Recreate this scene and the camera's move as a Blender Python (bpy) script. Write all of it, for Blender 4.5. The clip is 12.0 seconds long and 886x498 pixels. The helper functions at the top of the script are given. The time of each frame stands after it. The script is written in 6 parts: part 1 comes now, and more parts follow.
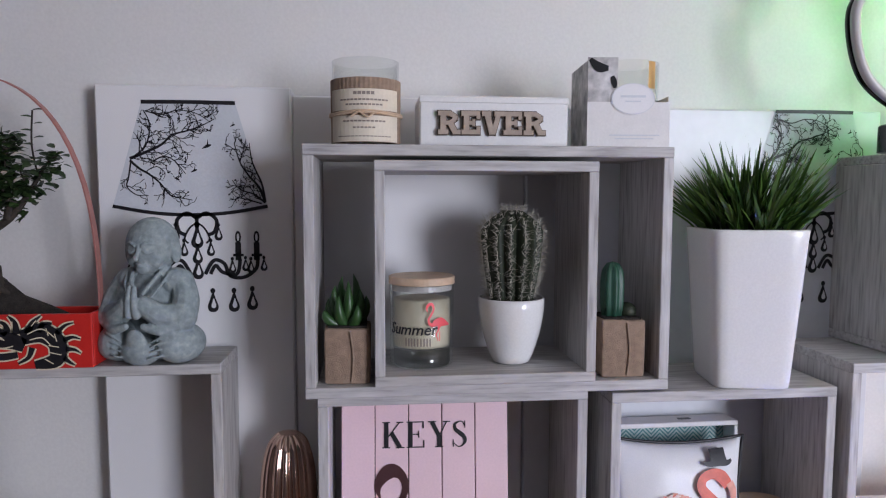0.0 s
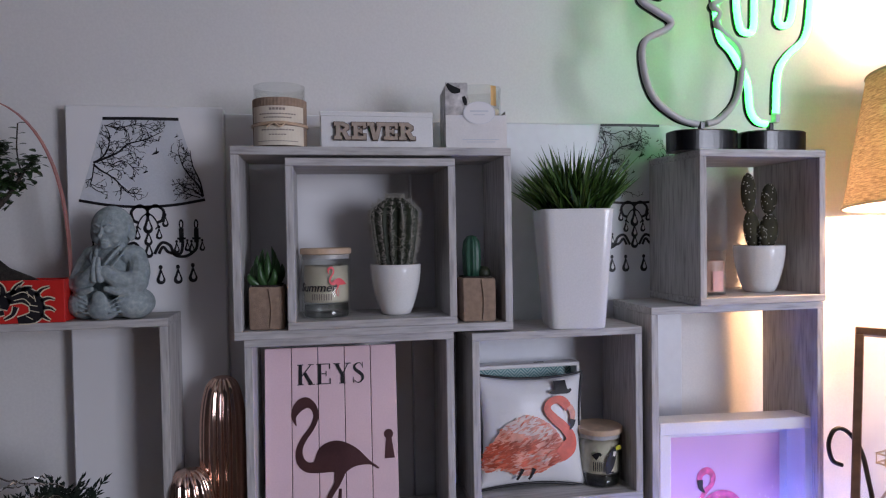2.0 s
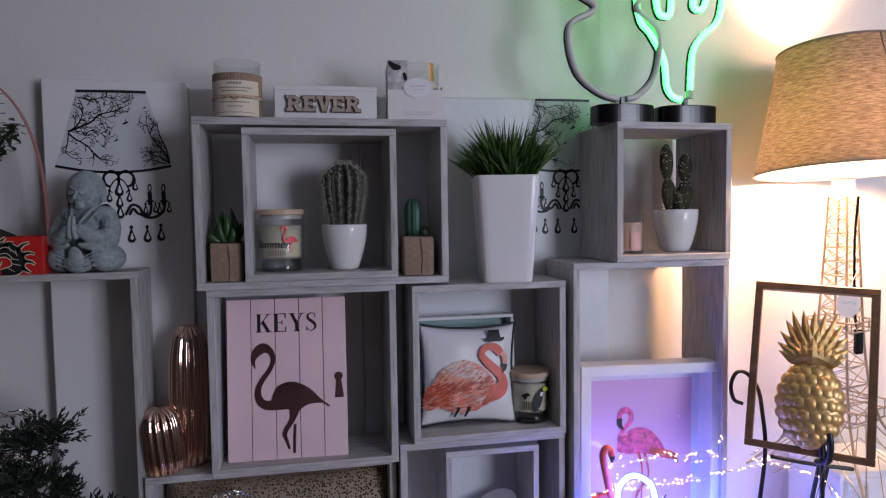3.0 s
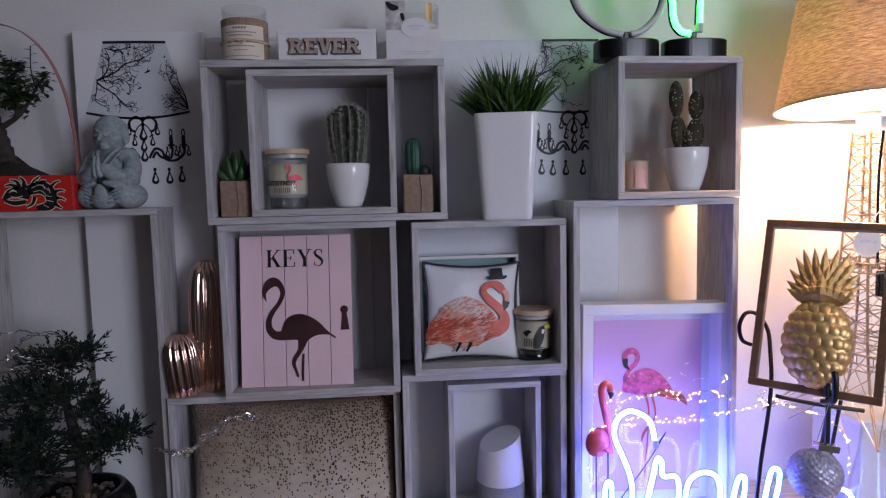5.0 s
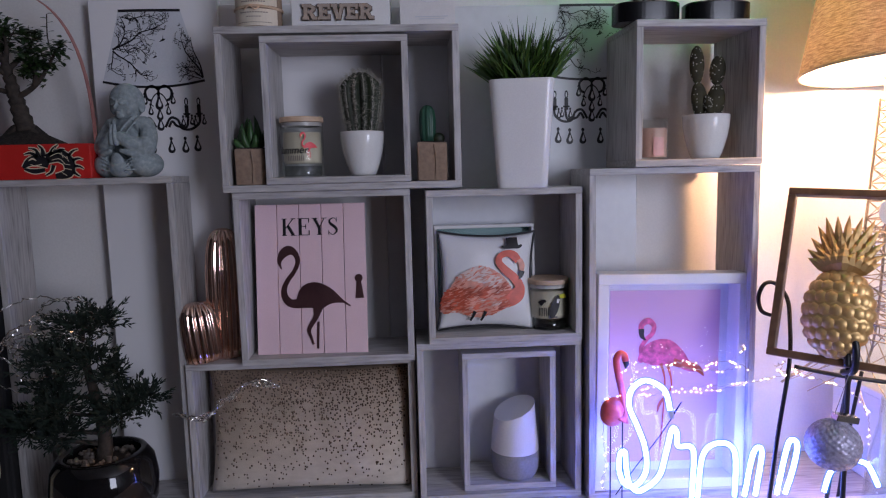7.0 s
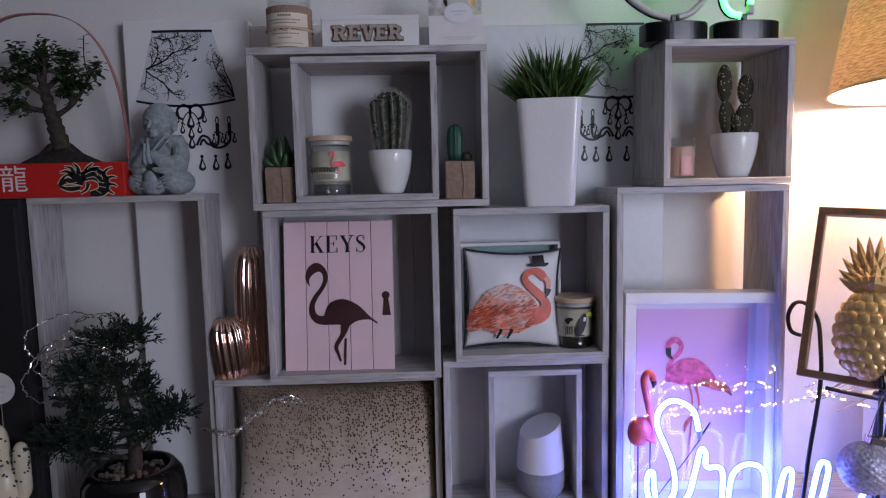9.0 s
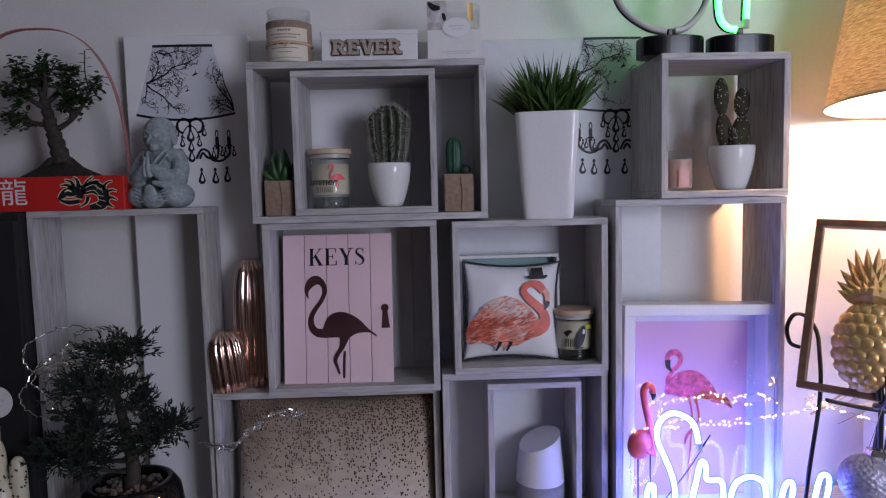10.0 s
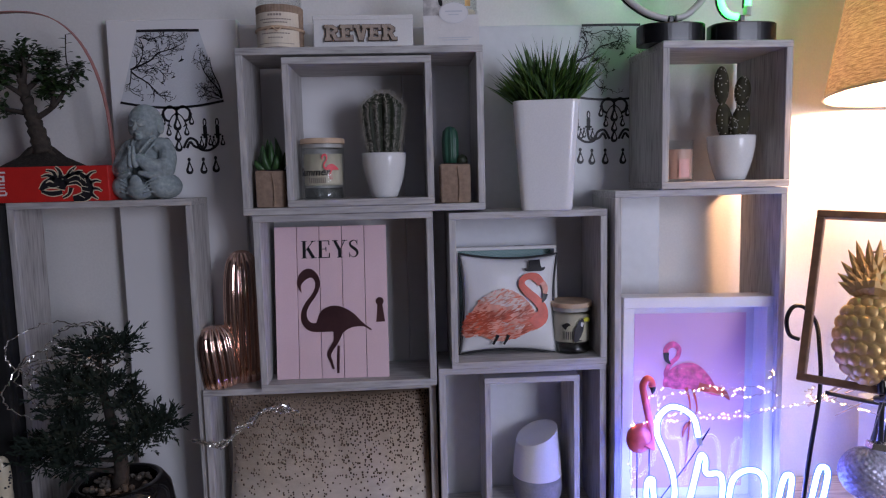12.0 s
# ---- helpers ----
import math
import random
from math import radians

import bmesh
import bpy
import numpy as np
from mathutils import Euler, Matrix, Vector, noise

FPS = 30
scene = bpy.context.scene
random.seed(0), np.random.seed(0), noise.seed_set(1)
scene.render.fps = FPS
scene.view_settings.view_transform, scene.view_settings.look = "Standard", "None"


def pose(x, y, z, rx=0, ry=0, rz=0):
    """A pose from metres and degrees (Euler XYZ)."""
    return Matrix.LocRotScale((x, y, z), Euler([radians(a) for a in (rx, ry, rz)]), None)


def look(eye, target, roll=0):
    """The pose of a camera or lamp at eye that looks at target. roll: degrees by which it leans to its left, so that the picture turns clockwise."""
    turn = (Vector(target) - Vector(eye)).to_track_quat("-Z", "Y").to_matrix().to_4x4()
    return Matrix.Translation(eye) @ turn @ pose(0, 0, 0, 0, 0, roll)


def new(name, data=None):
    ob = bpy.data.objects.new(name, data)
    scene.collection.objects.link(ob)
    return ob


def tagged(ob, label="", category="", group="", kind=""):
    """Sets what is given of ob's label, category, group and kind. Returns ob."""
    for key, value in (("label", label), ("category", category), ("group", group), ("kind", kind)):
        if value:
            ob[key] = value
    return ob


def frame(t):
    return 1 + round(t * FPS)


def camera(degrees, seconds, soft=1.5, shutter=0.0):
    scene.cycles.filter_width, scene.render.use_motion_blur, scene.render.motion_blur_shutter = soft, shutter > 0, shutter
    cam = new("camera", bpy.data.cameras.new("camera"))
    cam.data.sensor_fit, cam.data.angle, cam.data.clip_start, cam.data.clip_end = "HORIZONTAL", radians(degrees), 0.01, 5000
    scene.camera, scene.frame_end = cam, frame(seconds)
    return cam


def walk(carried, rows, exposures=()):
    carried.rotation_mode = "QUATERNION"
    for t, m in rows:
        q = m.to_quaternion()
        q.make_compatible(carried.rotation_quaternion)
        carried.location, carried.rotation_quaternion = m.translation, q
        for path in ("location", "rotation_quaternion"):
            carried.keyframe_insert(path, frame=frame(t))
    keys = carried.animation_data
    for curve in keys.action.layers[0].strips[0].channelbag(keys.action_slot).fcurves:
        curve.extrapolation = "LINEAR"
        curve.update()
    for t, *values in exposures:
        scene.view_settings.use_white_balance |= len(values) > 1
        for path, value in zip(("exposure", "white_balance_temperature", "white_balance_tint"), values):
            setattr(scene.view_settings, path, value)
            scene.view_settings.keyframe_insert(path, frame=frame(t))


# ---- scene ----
cam = camera(67.4, 12.0, soft=1.15)
PATH = [
    (0, (0.08, 0.147, 1.56), (0.283, 2.131, 1.404), 0.1),
    (0.5, (0.123, 0.004, 1.562), (0.305, 1.994, 1.494), -0.6),
    (1, (0.164, -0.056, 1.539), (0.349, 1.935, 1.494), -1.6),
    (1.5, (0.165, -0.069, 1.514), (0.413, 1.915, 1.47), -1.0),
    (2, (0.13, -0.092, 1.494), (0.478, 1.877, 1.446), -0.9),
    (2.5, (0.114, -0.141, 1.489), (0.561, 1.806, 1.4), -1.6),
    (3, (0.177, -0.214, 1.47), (0.564, 1.744, 1.355), -0.8),
    (3.5, (0.243, -0.278, 1.444), (0.534, 1.696, 1.315), -0.5),
    (3.7, (0.248, -0.281, 1.437), (0.488, 1.7, 1.306), -0.1),
    (5.5, (0.304, -0.258, 1.398), (0.463, 1.725, 1.2), -1.4),
    (6, (0.306, -0.26, 1.394), (0.461, 1.723, 1.182), -1.4),
    (6.5, (0.305, -0.258, 1.385), (0.439, 1.725, 1.167), -1.4),
    (7, (0.303, -0.26, 1.386), (0.401, 1.723, 1.147), -1.4),
    (9, (0.283, -0.263, 1.4), (0.337, 1.726, 1.192), -1.3),
    (9.5, (0.28, -0.272, 1.403), (0.342, 1.718, 1.221), -1.2),
    (10, (0.283, -0.265, 1.4), (0.341, 1.727, 1.23), -1.4),
    (10.5, (0.289, -0.254, 1.414), (0.354, 1.738, 1.25), -1.0),
    (11, (0.282, -0.229, 1.407), (0.348, 1.763, 1.233), -1.1),
    (11.5, (0.269, -0.217, 1.403), (0.362, 1.771, 1.202), -1.2),
    (12, (0.265, -0.239, 1.406), (0.368, 1.747, 1.197), -1.4),
]
EXPOSURES = [(0, 1.24, 6500, 10), (0.5, 1.05, 6480, 10.5), (1.5, 0.76, 6400, 11.5), (2.5, 0.42, 6300, 13), (3.5, 0.24, 6250, 14), (5.5, 0.25, 6200, 14.5), (12, 0.32, 6200, 14.5)]
DAY, BULB, GREEN, BLUE = 30.0, 24.0, 7.0, 38.0
walk(cam, [(t, look(eye, target, roll)) for t, eye, target, roll in PATH], EXPOSURES)

# ---- world, daylight and lamps ----
world = bpy.data.worlds.new("world")
scene.world = world
world.use_nodes = True
wn = world.node_tree.nodes
sky = wn.new("ShaderNodeTexSky")
sky.sky_type, sky.sun_disc, sky.sun_elevation, sky.sun_rotation = "NISHITA", False, radians(35), radians(120)
world.node_tree.links.new(sky.outputs[0], wn["Background"].inputs[0])
wn["Background"].inputs[1].default_value = 0.1


def lamp(name, kind, m, power, colour, **settings):
    data = bpy.data.lights.new(name, kind)
    data.energy, data.color = power, colour
    for key, value in settings.items():
        if key == "size":
            data.size = value
        elif key == "size_y":
            data.shape, data.size_y = "RECTANGLE", value
        elif key == "radius":
            data.shadow_soft_size = value
    ob = new(name, data)
    ob.matrix_world = m
    return ob


lamp("window_daylight", "AREA", look((1.88, -1.57, 1.55), (1.88, -0.57, 1.55)), DAY, (0.80, 0.835, 1.0), size=0.90, size_y=1.15)
lamp("lamp_bulb_light", "POINT", pose(1.108, 0.800, 1.572), BULB, (1.0, 0.57, 0.31), radius=0.03)


# ---- materials ----
class Nodes:
    """A node material in the making."""

    def __init__(self, name, rough=0.5, metal=0.0):
        self.mat = bpy.data.materials.new(name)
        self.mat.use_nodes = True
        self.tree = self.mat.node_tree
        self.bsdf = self.tree.nodes["Principled BSDF"]
        self.set("Roughness", rough)
        self.set("Metallic", metal)
        self.coords = self.tree.nodes.new("ShaderNodeTexCoord")

    def set(self, key, value):
        self.bsdf.inputs[key].default_value = value

    def link(self, a, b):
        self.tree.links.new(a, b)

    def grain(self, scale, stretch=(1, 1, 1), detail=4, where="Object"):
        mapping = self.tree.nodes.new("ShaderNodeMapping")
        mapping.inputs["Scale"].default_value = stretch
        self.link(self.coords.outputs[where], mapping.inputs["Vector"])
        tex = self.tree.nodes.new("ShaderNodeTexNoise")
        tex.inputs["Scale"].default_value, tex.inputs["Detail"].default_value = scale, detail
        self.link(mapping.outputs[0], tex.inputs["Vector"])
        return tex.outputs[0]

    def ramp(self, value, stops):
        node = self.tree.nodes.new("ShaderNodeValToRGB")
        while len(node.color_ramp.elements) < len(stops):
            node.color_ramp.elements.new(0.5)
        for el, (at, colour) in zip(node.color_ramp.elements, stops):
            el.position, el.color = at, (*colour, 1)
        self.link(value, node.inputs[0])
        return node.outputs[0]

    def mix(self, a, b, factor, how="MULTIPLY"):
        node = self.tree.nodes.new("ShaderNodeMix")
        node.data_type, node.blend_type = "RGBA", how
        self.link(a, node.inputs[6])
        self.link(b, node.inputs[7])
        node.inputs[0].default_value = factor
        return node.outputs[2]

    def colour(self, out):
        self.link(out, self.bsdf.inputs["Base Color"])
        return self

    def bump(self, out, strength, depth=0.002):
        node = self.tree.nodes.new("ShaderNodeBump")
        node.inputs["Strength"].default_value, node.inputs["Distance"].default_value = strength, depth
        self.link(out, node.inputs["Height"])
        self.link(node.outputs[0], self.bsdf.inputs["Normal"])
        return self


def plain(name, base, rough=0.5, metal=0.0, spread=0.12, scale=30, bump=0.1, fine=400):
    """A surface with two scales of variation round one base colour."""
    n = Nodes(name, rough, metal)
    lo, hi = [c * (1 - spread) for c in base], [min(1, c * (1 + spread)) for c in base]
    coarse = n.ramp(n.grain(scale), [(0.3, lo), (0.7, hi)])
    small = n.ramp(n.grain(fine), [(0.3, (0.9, 0.9, 0.9)), (0.7, (1, 1, 1))])
    n.colour(n.mix(coarse, small, 0.6))
    if bump:
        n.bump(n.grain(fine), bump, 0.003 if bump >= 1 else 0.001)
    return n.mat


def grey_wood(name, along):
    """Grey wood-effect board; the grain runs along x, y or z."""
    n = Nodes(name, 0.62)
    s = [1.0, 1.0, 1.0]
    s["xyz".index(along)] = 0.09
    streak = n.ramp(n.grain(230, s, 6), [(0.27, (0.30, 0.285, 0.28)), (0.45, (0.48, 0.465, 0.46)), (0.70, (0.61, 0.595, 0.59))])
    s2 = [1.0, 1.0, 1.0]
    s2["xyz".index(along)] = 0.18
    blotch = n.ramp(n.grain(45, s2, 4), [(0.30, (0.80, 0.79, 0.785)), (0.62, (1, 1, 1))])
    info = n.tree.nodes.new("ShaderNodeObjectInfo")
    tone = n.ramp(info.outputs["Random"], [(0, (0.92, 0.91, 0.90)), (1, (1, 1, 1))])
    n.colour(n.mix(n.mix(streak, blotch, 0.8), tone, 1.0))
    n.bump(n.grain(160, s, 5), 0.25, 0.0012)
    return n.mat


def glow(name, colour, strength):
    n = Nodes(name, 0.4)
    n.set("Base Color", (0.8, 0.8, 0.8, 1))
    n.set("Emission Color", (*colour, 1))
    n.set("Emission Strength", strength)
    return n.mat


def glass(name, tint=(1, 1, 1), rough=0.02, low=0.08, high=0.85):
    """Thin clear glass: see-through, with mirror gloss that grows at a slant."""
    n = Nodes(name, rough)
    clear, gloss = n.tree.nodes.new("ShaderNodeBsdfTransparent"), n.tree.nodes.new("ShaderNodeBsdfGlossy")
    clear.inputs[0].default_value = (*tint, 1)
    gloss.inputs["Roughness"].default_value = rough
    facing = n.tree.nodes.new("ShaderNodeLayerWeight")
    facing.inputs[0].default_value = 0.5
    fres = n.tree.nodes.new("ShaderNodeMapRange")
    sharp = n.tree.nodes.new("ShaderNodeMath")
    sharp.operation, sharp.inputs[1].default_value = "POWER", 4.0
    n.link(facing.outputs["Facing"], sharp.inputs[0])
    n.link(sharp.outputs[0], fres.inputs[0])
    fres.inputs[3].default_value, fres.inputs[4].default_value = low, high
    blend = n.tree.nodes.new("ShaderNodeMixShader")
    n.link(fres.outputs[0], blend.inputs[0])
    n.link(clear.outputs[0], blend.inputs[1])
    n.link(gloss.outputs[0], blend.inputs[2])
    n.link(blend.outputs[0], n.tree.nodes["Material Output"].inputs[0])
    return n.mat


def washed_stone():
    """Grey-green cast stone with a pale worn wash over it."""
    n = Nodes("grey_stone", 0.85)
    body = n.ramp(n.grain(170, (1, 1, 1), 6), [(0.28, (0.24, 0.285, 0.295)), (0.52, (0.31, 0.36, 0.37)), (0.74, (0.41, 0.455, 0.46))])
    wash = n.ramp(n.grain(38, (1, 1, 1.6), 4), [(0.35, (0.78, 0.80, 0.80)), (0.65, (1, 1, 1))])
    n.colour(n.mix(body, wash, 0.8))
    n.bump(n.grain(420), 0.4, 0.001)
    return n.mat


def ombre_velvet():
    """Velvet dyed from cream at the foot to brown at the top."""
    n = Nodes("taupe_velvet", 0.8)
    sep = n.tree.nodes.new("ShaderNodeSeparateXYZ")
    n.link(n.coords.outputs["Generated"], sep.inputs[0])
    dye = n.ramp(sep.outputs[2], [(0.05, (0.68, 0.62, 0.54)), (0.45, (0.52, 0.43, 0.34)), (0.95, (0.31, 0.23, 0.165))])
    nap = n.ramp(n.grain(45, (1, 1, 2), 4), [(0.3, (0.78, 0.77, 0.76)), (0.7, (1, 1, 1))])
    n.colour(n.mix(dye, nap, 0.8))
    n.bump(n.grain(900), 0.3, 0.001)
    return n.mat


def island_green(name, dark, light, rough):
    """Foliage whose blades differ one from another."""
    n = Nodes(name, rough)
    geo = n.tree.nodes.new("ShaderNodeNewGeometry")
    n.colour(n.mix(n.ramp(geo.outputs["Random Per Island"], [(0.0, dark), (1.0, light)]), n.ramp(n.grain(60), [(0.3, (0.7, 0.7, 0.7)), (0.7, (1, 1, 1))]), 0.7))
    return n.mat


WOOD_X, WOOD_Y, WOOD_Z = grey_wood("grey_wood_x", "x"), grey_wood("grey_wood_y", "y"), grey_wood("grey_wood_z", "z")
WALL = plain("wall_paint", (0.74, 0.725, 0.71), 0.7, spread=0.02, scale=3, bump=0.15, fine=260)
CANVAS = plain("canvas_white", (0.80, 0.79, 0.80), 0.6, spread=0.02, scale=6, bump=0.2, fine=900)
FILM = plain("canvas_wrapped", (0.66, 0.67, 0.70), 0.34, spread=0.02, scale=9, bump=0.3, fine=60)
INK = plain("black_ink", (0.012, 0.011, 0.014), 0.45, spread=0.2, bump=0)
SHADE_PRINT = plain("pale_grey_print", (0.62, 0.64, 0.68), 0.55, spread=0.03, scale=12, bump=0.1)
WHITE_CERAMIC = plain("white_ceramic", (0.80, 0.79, 0.78), 0.16, spread=0.02, scale=10, bump=0)
WHITE_MATT = plain("white_lacquer", (0.78, 0.77, 0.76), 0.4, spread=0.03, scale=20, bump=0.05)
WHITE_PAPER = plain("white_paper", (0.76, 0.74, 0.73), 0.6, spread=0.04, scale=60, bump=0.05)
CREAM = plain("cream_paper", (0.72, 0.64, 0.52), 0.7, spread=0.06, scale=40)
WAX = plain("cream_wax", (0.78, 0.70, 0.55), 0.45, spread=0.03, scale=20, bump=0.03)
PINK_WAX = plain("pink_wax", (0.72, 0.46, 0.38), 0.45, spread=0.05, scale=30, bump=0.03)
BURLAP = plain("burlap", (0.31, 0.215, 0.155), 0.9, spread=0.18, scale=120, bump=0.9, fine=1100)
KRAFT = plain("ribbed_brown_paper", (0.30, 0.21, 0.15), 0.85, spread=0.15, scale=150, bump=0.4)
MDF = plain("pale_fibreboard", (0.40, 0.32, 0.26), 0.75, spread=0.15, scale=90)
BURNT_EDGE = plain("burnt_edge", (0.13, 0.095, 0.075), 0.8, spread=0.2, scale=90)
GREY_FOAM = plain("grey_brown_board", (0.27, 0.22, 0.19), 0.7, spread=0.1, scale=80)
PALE_WOOD = plain("pale_bamboo", (0.58, 0.42, 0.29), 0.5, spread=0.15, scale=60, bump=0.1)
BLACK = plain("black_plastic", (0.004, 0.004, 0.005), 0.22, spread=0.2, bump=0.02)
BLACK_METAL = plain("black_iron", (0.010, 0.010, 0.012), 0.35, spread=0.2, bump=0.05)
BLACK_GLAZE = plain("black_glaze", (0.006, 0.006, 0.007), 0.06, spread=0.2, bump=0.0)
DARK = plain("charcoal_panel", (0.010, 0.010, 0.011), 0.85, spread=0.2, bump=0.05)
STONE = washed_stone()
RED = plain("red_lacquer", (0.58, 0.025, 0.02), 0.35, spread=0.06, scale=30, bump=0.05)
COPPER = plain("copper_glaze", (0.86, 0.60, 0.50), 0.10, 1.0, spread=0.05, scale=20, bump=0.02)
GOLD = plain("gold_paint", (0.66, 0.42, 0.17), 0.40, 0.6, spread=0.15, scale=60, bump=0.15)
SOIL = plain("dark_soil", (0.025, 0.02, 0.016), 0.95, spread=0.4, scale=200, bump=1.0, fine=600)
PEBBLE = plain("pale_pebbles", (0.15, 0.13, 0.11), 0.6, spread=0.4, scale=120, bump=0.2)
BARK = plain("bark", (0.040, 0.031, 0.024), 0.85, spread=0.4, scale=120, bump=0.8, fine=400)
LEAF = island_green("bonsai_leaf", (0.008, 0.022, 0.008), (0.040, 0.075, 0.022), 0.38)
NEEDLE = plain("cypress_needle", (0.006, 0.016, 0.009), 0.8, spread=0.4, scale=60, bump=0.0)
GRASS = island_green("plastic_grass", (0.020, 0.060, 0.012), (0.095, 0.185, 0.028), 0.42)
ALOE = plain("aloe_leaf", (0.030, 0.080, 0.022), 0.4, spread=0.3, scale=60, bump=0.1)
CACTUS = plain("cactus_skin", (0.018, 0.025, 0.010), 0.6, spread=0.35, scale=50, bump=0.2)
CACTUS_TEAL = plain("cactus_teal", (0.018, 0.070, 0.042), 0.45, spread=0.25, scale=60, bump=0.1)
OPUNTIA = plain("opuntia_skin", (0.034, 0.029, 0.010), 0.8, spread=0.45, scale=60, bump=0.2)
SPINE = plain("pale_spines", (0.55, 0.52, 0.45), 0.6, spread=0.1, bump=0)
PINK_BOARD = plain("pink_board", (0.84, 0.61, 0.66), 0.5, spread=0.03, scale=15, bump=0.08)
ROSE_FOIL = plain("dark_rose_foil", (0.27, 0.135, 0.14), 0.30, 0.9, spread=0.25, scale=12, bump=0.03)
SATIN = plain("white_satin_cloth", (0.80, 0.79, 0.80), 0.42, spread=0.02, scale=25, bump=0.12, fine=700)
SALMON = plain("salmon_print", (0.66, 0.15, 0.085), 0.5, spread=0.3, scale=45, bump=0.05, fine=220)
PALE_FEATHER = plain("pale_feather_print", (0.74, 0.34, 0.26), 0.5, spread=0.25, scale=60, bump=0.05, fine=220)
RED_FEATHER = plain("red_feather_print", (0.50, 0.085, 0.04), 0.5, spread=0.4, scale=50, bump=0.05)
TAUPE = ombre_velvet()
SPOT = plain("bronze_sequin", (0.075, 0.045, 0.028), 0.28, 0.6, spread=0.4, scale=150, bump=0)
PICTURE_PINK = plain("pink_picture_paper", (0.70, 0.42, 0.52), 0.5, spread=0.04, scale=8, bump=0.02)
MAGENTA = plain("magenta_print", (0.66, 0.10, 0.20), 0.5, spread=0.4, scale=110, bump=0)
WALNUT = plain("brown_frame_wood", (0.16, 0.085, 0.045), 0.4, spread=0.25, scale=60, bump=0.15)
GLASS = glass("clear_glass", (0.97, 0.98, 0.97), low=0.045)
# grey tint stands in for dark reflections and refraction in the jar base
THICK_GLASS = glass("thick_glass_base", (0.60, 0.62, 0.61), low=0.10)
PHOTO = plain("grey_photo_print", (0.50, 0.48, 0.47), 0.45, spread=0.55, scale=60, bump=0)
PANE = glass("picture_glass", low=0.022, high=0.6)
MERCURY = plain("mercury_glass", (0.42, 0.40, 0.54), 0.22, 0.3, spread=0.3, scale=150, bump=0.9, fine=300)
SILVER = plain("silver_wire", (0.72, 0.70, 0.66), 0.2, 1.0, spread=0.1, bump=0)
WIRE = plain("champagne_wire", (0.46, 0.38, 0.28), 0.35, 0.6, spread=0.15, bump=0)
CREAM_GLAZE = plain("cream_glaze", (0.70, 0.62, 0.45), 0.3, spread=0.05, scale=30, bump=0.03)
TOUCAN_YELLOW = plain("yellow_print", (0.60, 0.60, 0.05), 0.5, bump=0)
SPEAKER = plain("white_speaker_shell", (0.70, 0.69, 0.70), 0.45, spread=0.02, bump=0.02)
FABRIC = plain("grey_speaker_fabric", (0.27, 0.265, 0.28), 0.9, spread=0.1, scale=200, bump=0.6, fine=1500)
GREY_TUBE = plain("unlit_neon_tube", (0.52, 0.50, 0.49), 0.3, spread=0.03, bump=0.02)
# colour of the unseen walls, kept dark so little light bounces off them
UNSEEN_WALL_DARK = plain("unseen_wall_dark", (0.13, 0.125, 0.13), 0.8, spread=0.03, scale=3, bump=0.1)
FLOOR = plain("oak_floor", (0.24, 0.17, 0.11), 0.45, spread=0.2, scale=9)
GREEN_NEON = glow("green_neon", (0.03, 1.0, 0.07), GREEN)
BLUE_NEON = glow("blue_white_neon", (0.12, 0.18, 1.0), BLUE)
FAIRY = glow("warm_fairy_light", (1.0, 0.62, 0.32), 14)
BULB_GLASS = glow("warm_bulb", (1.0, 0.72, 0.40), 12)


def herringbone():
    n = Nodes("teal_herringbone", 0.55)
    sep = n.tree.nodes.new("ShaderNodeSeparateXYZ")
    n.link(n.coords.outputs["Object"], sep.inputs[0])

    def maths(op, a, b=None):
        node = n.tree.nodes.new("ShaderNodeMath")
        node.operation = op
        for i, v in enumerate((a, b)):
            if v is None:
                continue
            if isinstance(v, (int, float)):
                node.inputs[i].default_value = v
            else:
                n.link(v, node.inputs[i])
        return node.outputs[0]

    zig = maths("PINGPONG", sep.outputs[0], 0.011)
    stripes = maths("FRACT", maths("MULTIPLY", maths("ADD", sep.outputs[2], zig), 190))
    n.colour(n.ramp(stripes, [(0.42, (0.10, 0.27, 0.28)), (0.58, (0.50, 0.62, 0.60))]))
    return n.mat


def linen():
    """Brown linen lampshade cloth that lets some light through."""
    n = Nodes("brown_linen", 0.9)
    weave = n.ramp(n.grain(75, (1, 1, 7), 6), [(0.3, (0.18, 0.130, 0.085)), (0.7, (0.46, 0.365, 0.255))])
    warp = n.ramp(n.grain(300, (3, 3, 0.3), 2), [(0.3, (0.75, 0.75, 0.75)), (0.7, (1, 1, 1))])
    cloth = n.mix(weave, warp, 0.8)
    n.colour(cloth)
    n.bump(n.grain(110, (1, 1, 9), 4), 0.6, 0.001)
    trans = n.tree.nodes.new("ShaderNodeBsdfTranslucent")
    n.link(cloth, trans.inputs[0])
    blend = n.tree.nodes.new("ShaderNodeMixShader")
    blend.inputs[0].default_value = 0.16
    n.link(n.bsdf.outputs[0], blend.inputs[1])
    n.link(trans.outputs[0], blend.inputs[2])
    n.link(blend.outputs[0], n.tree.nodes["Material Output"].inputs[0])
    return n.mat


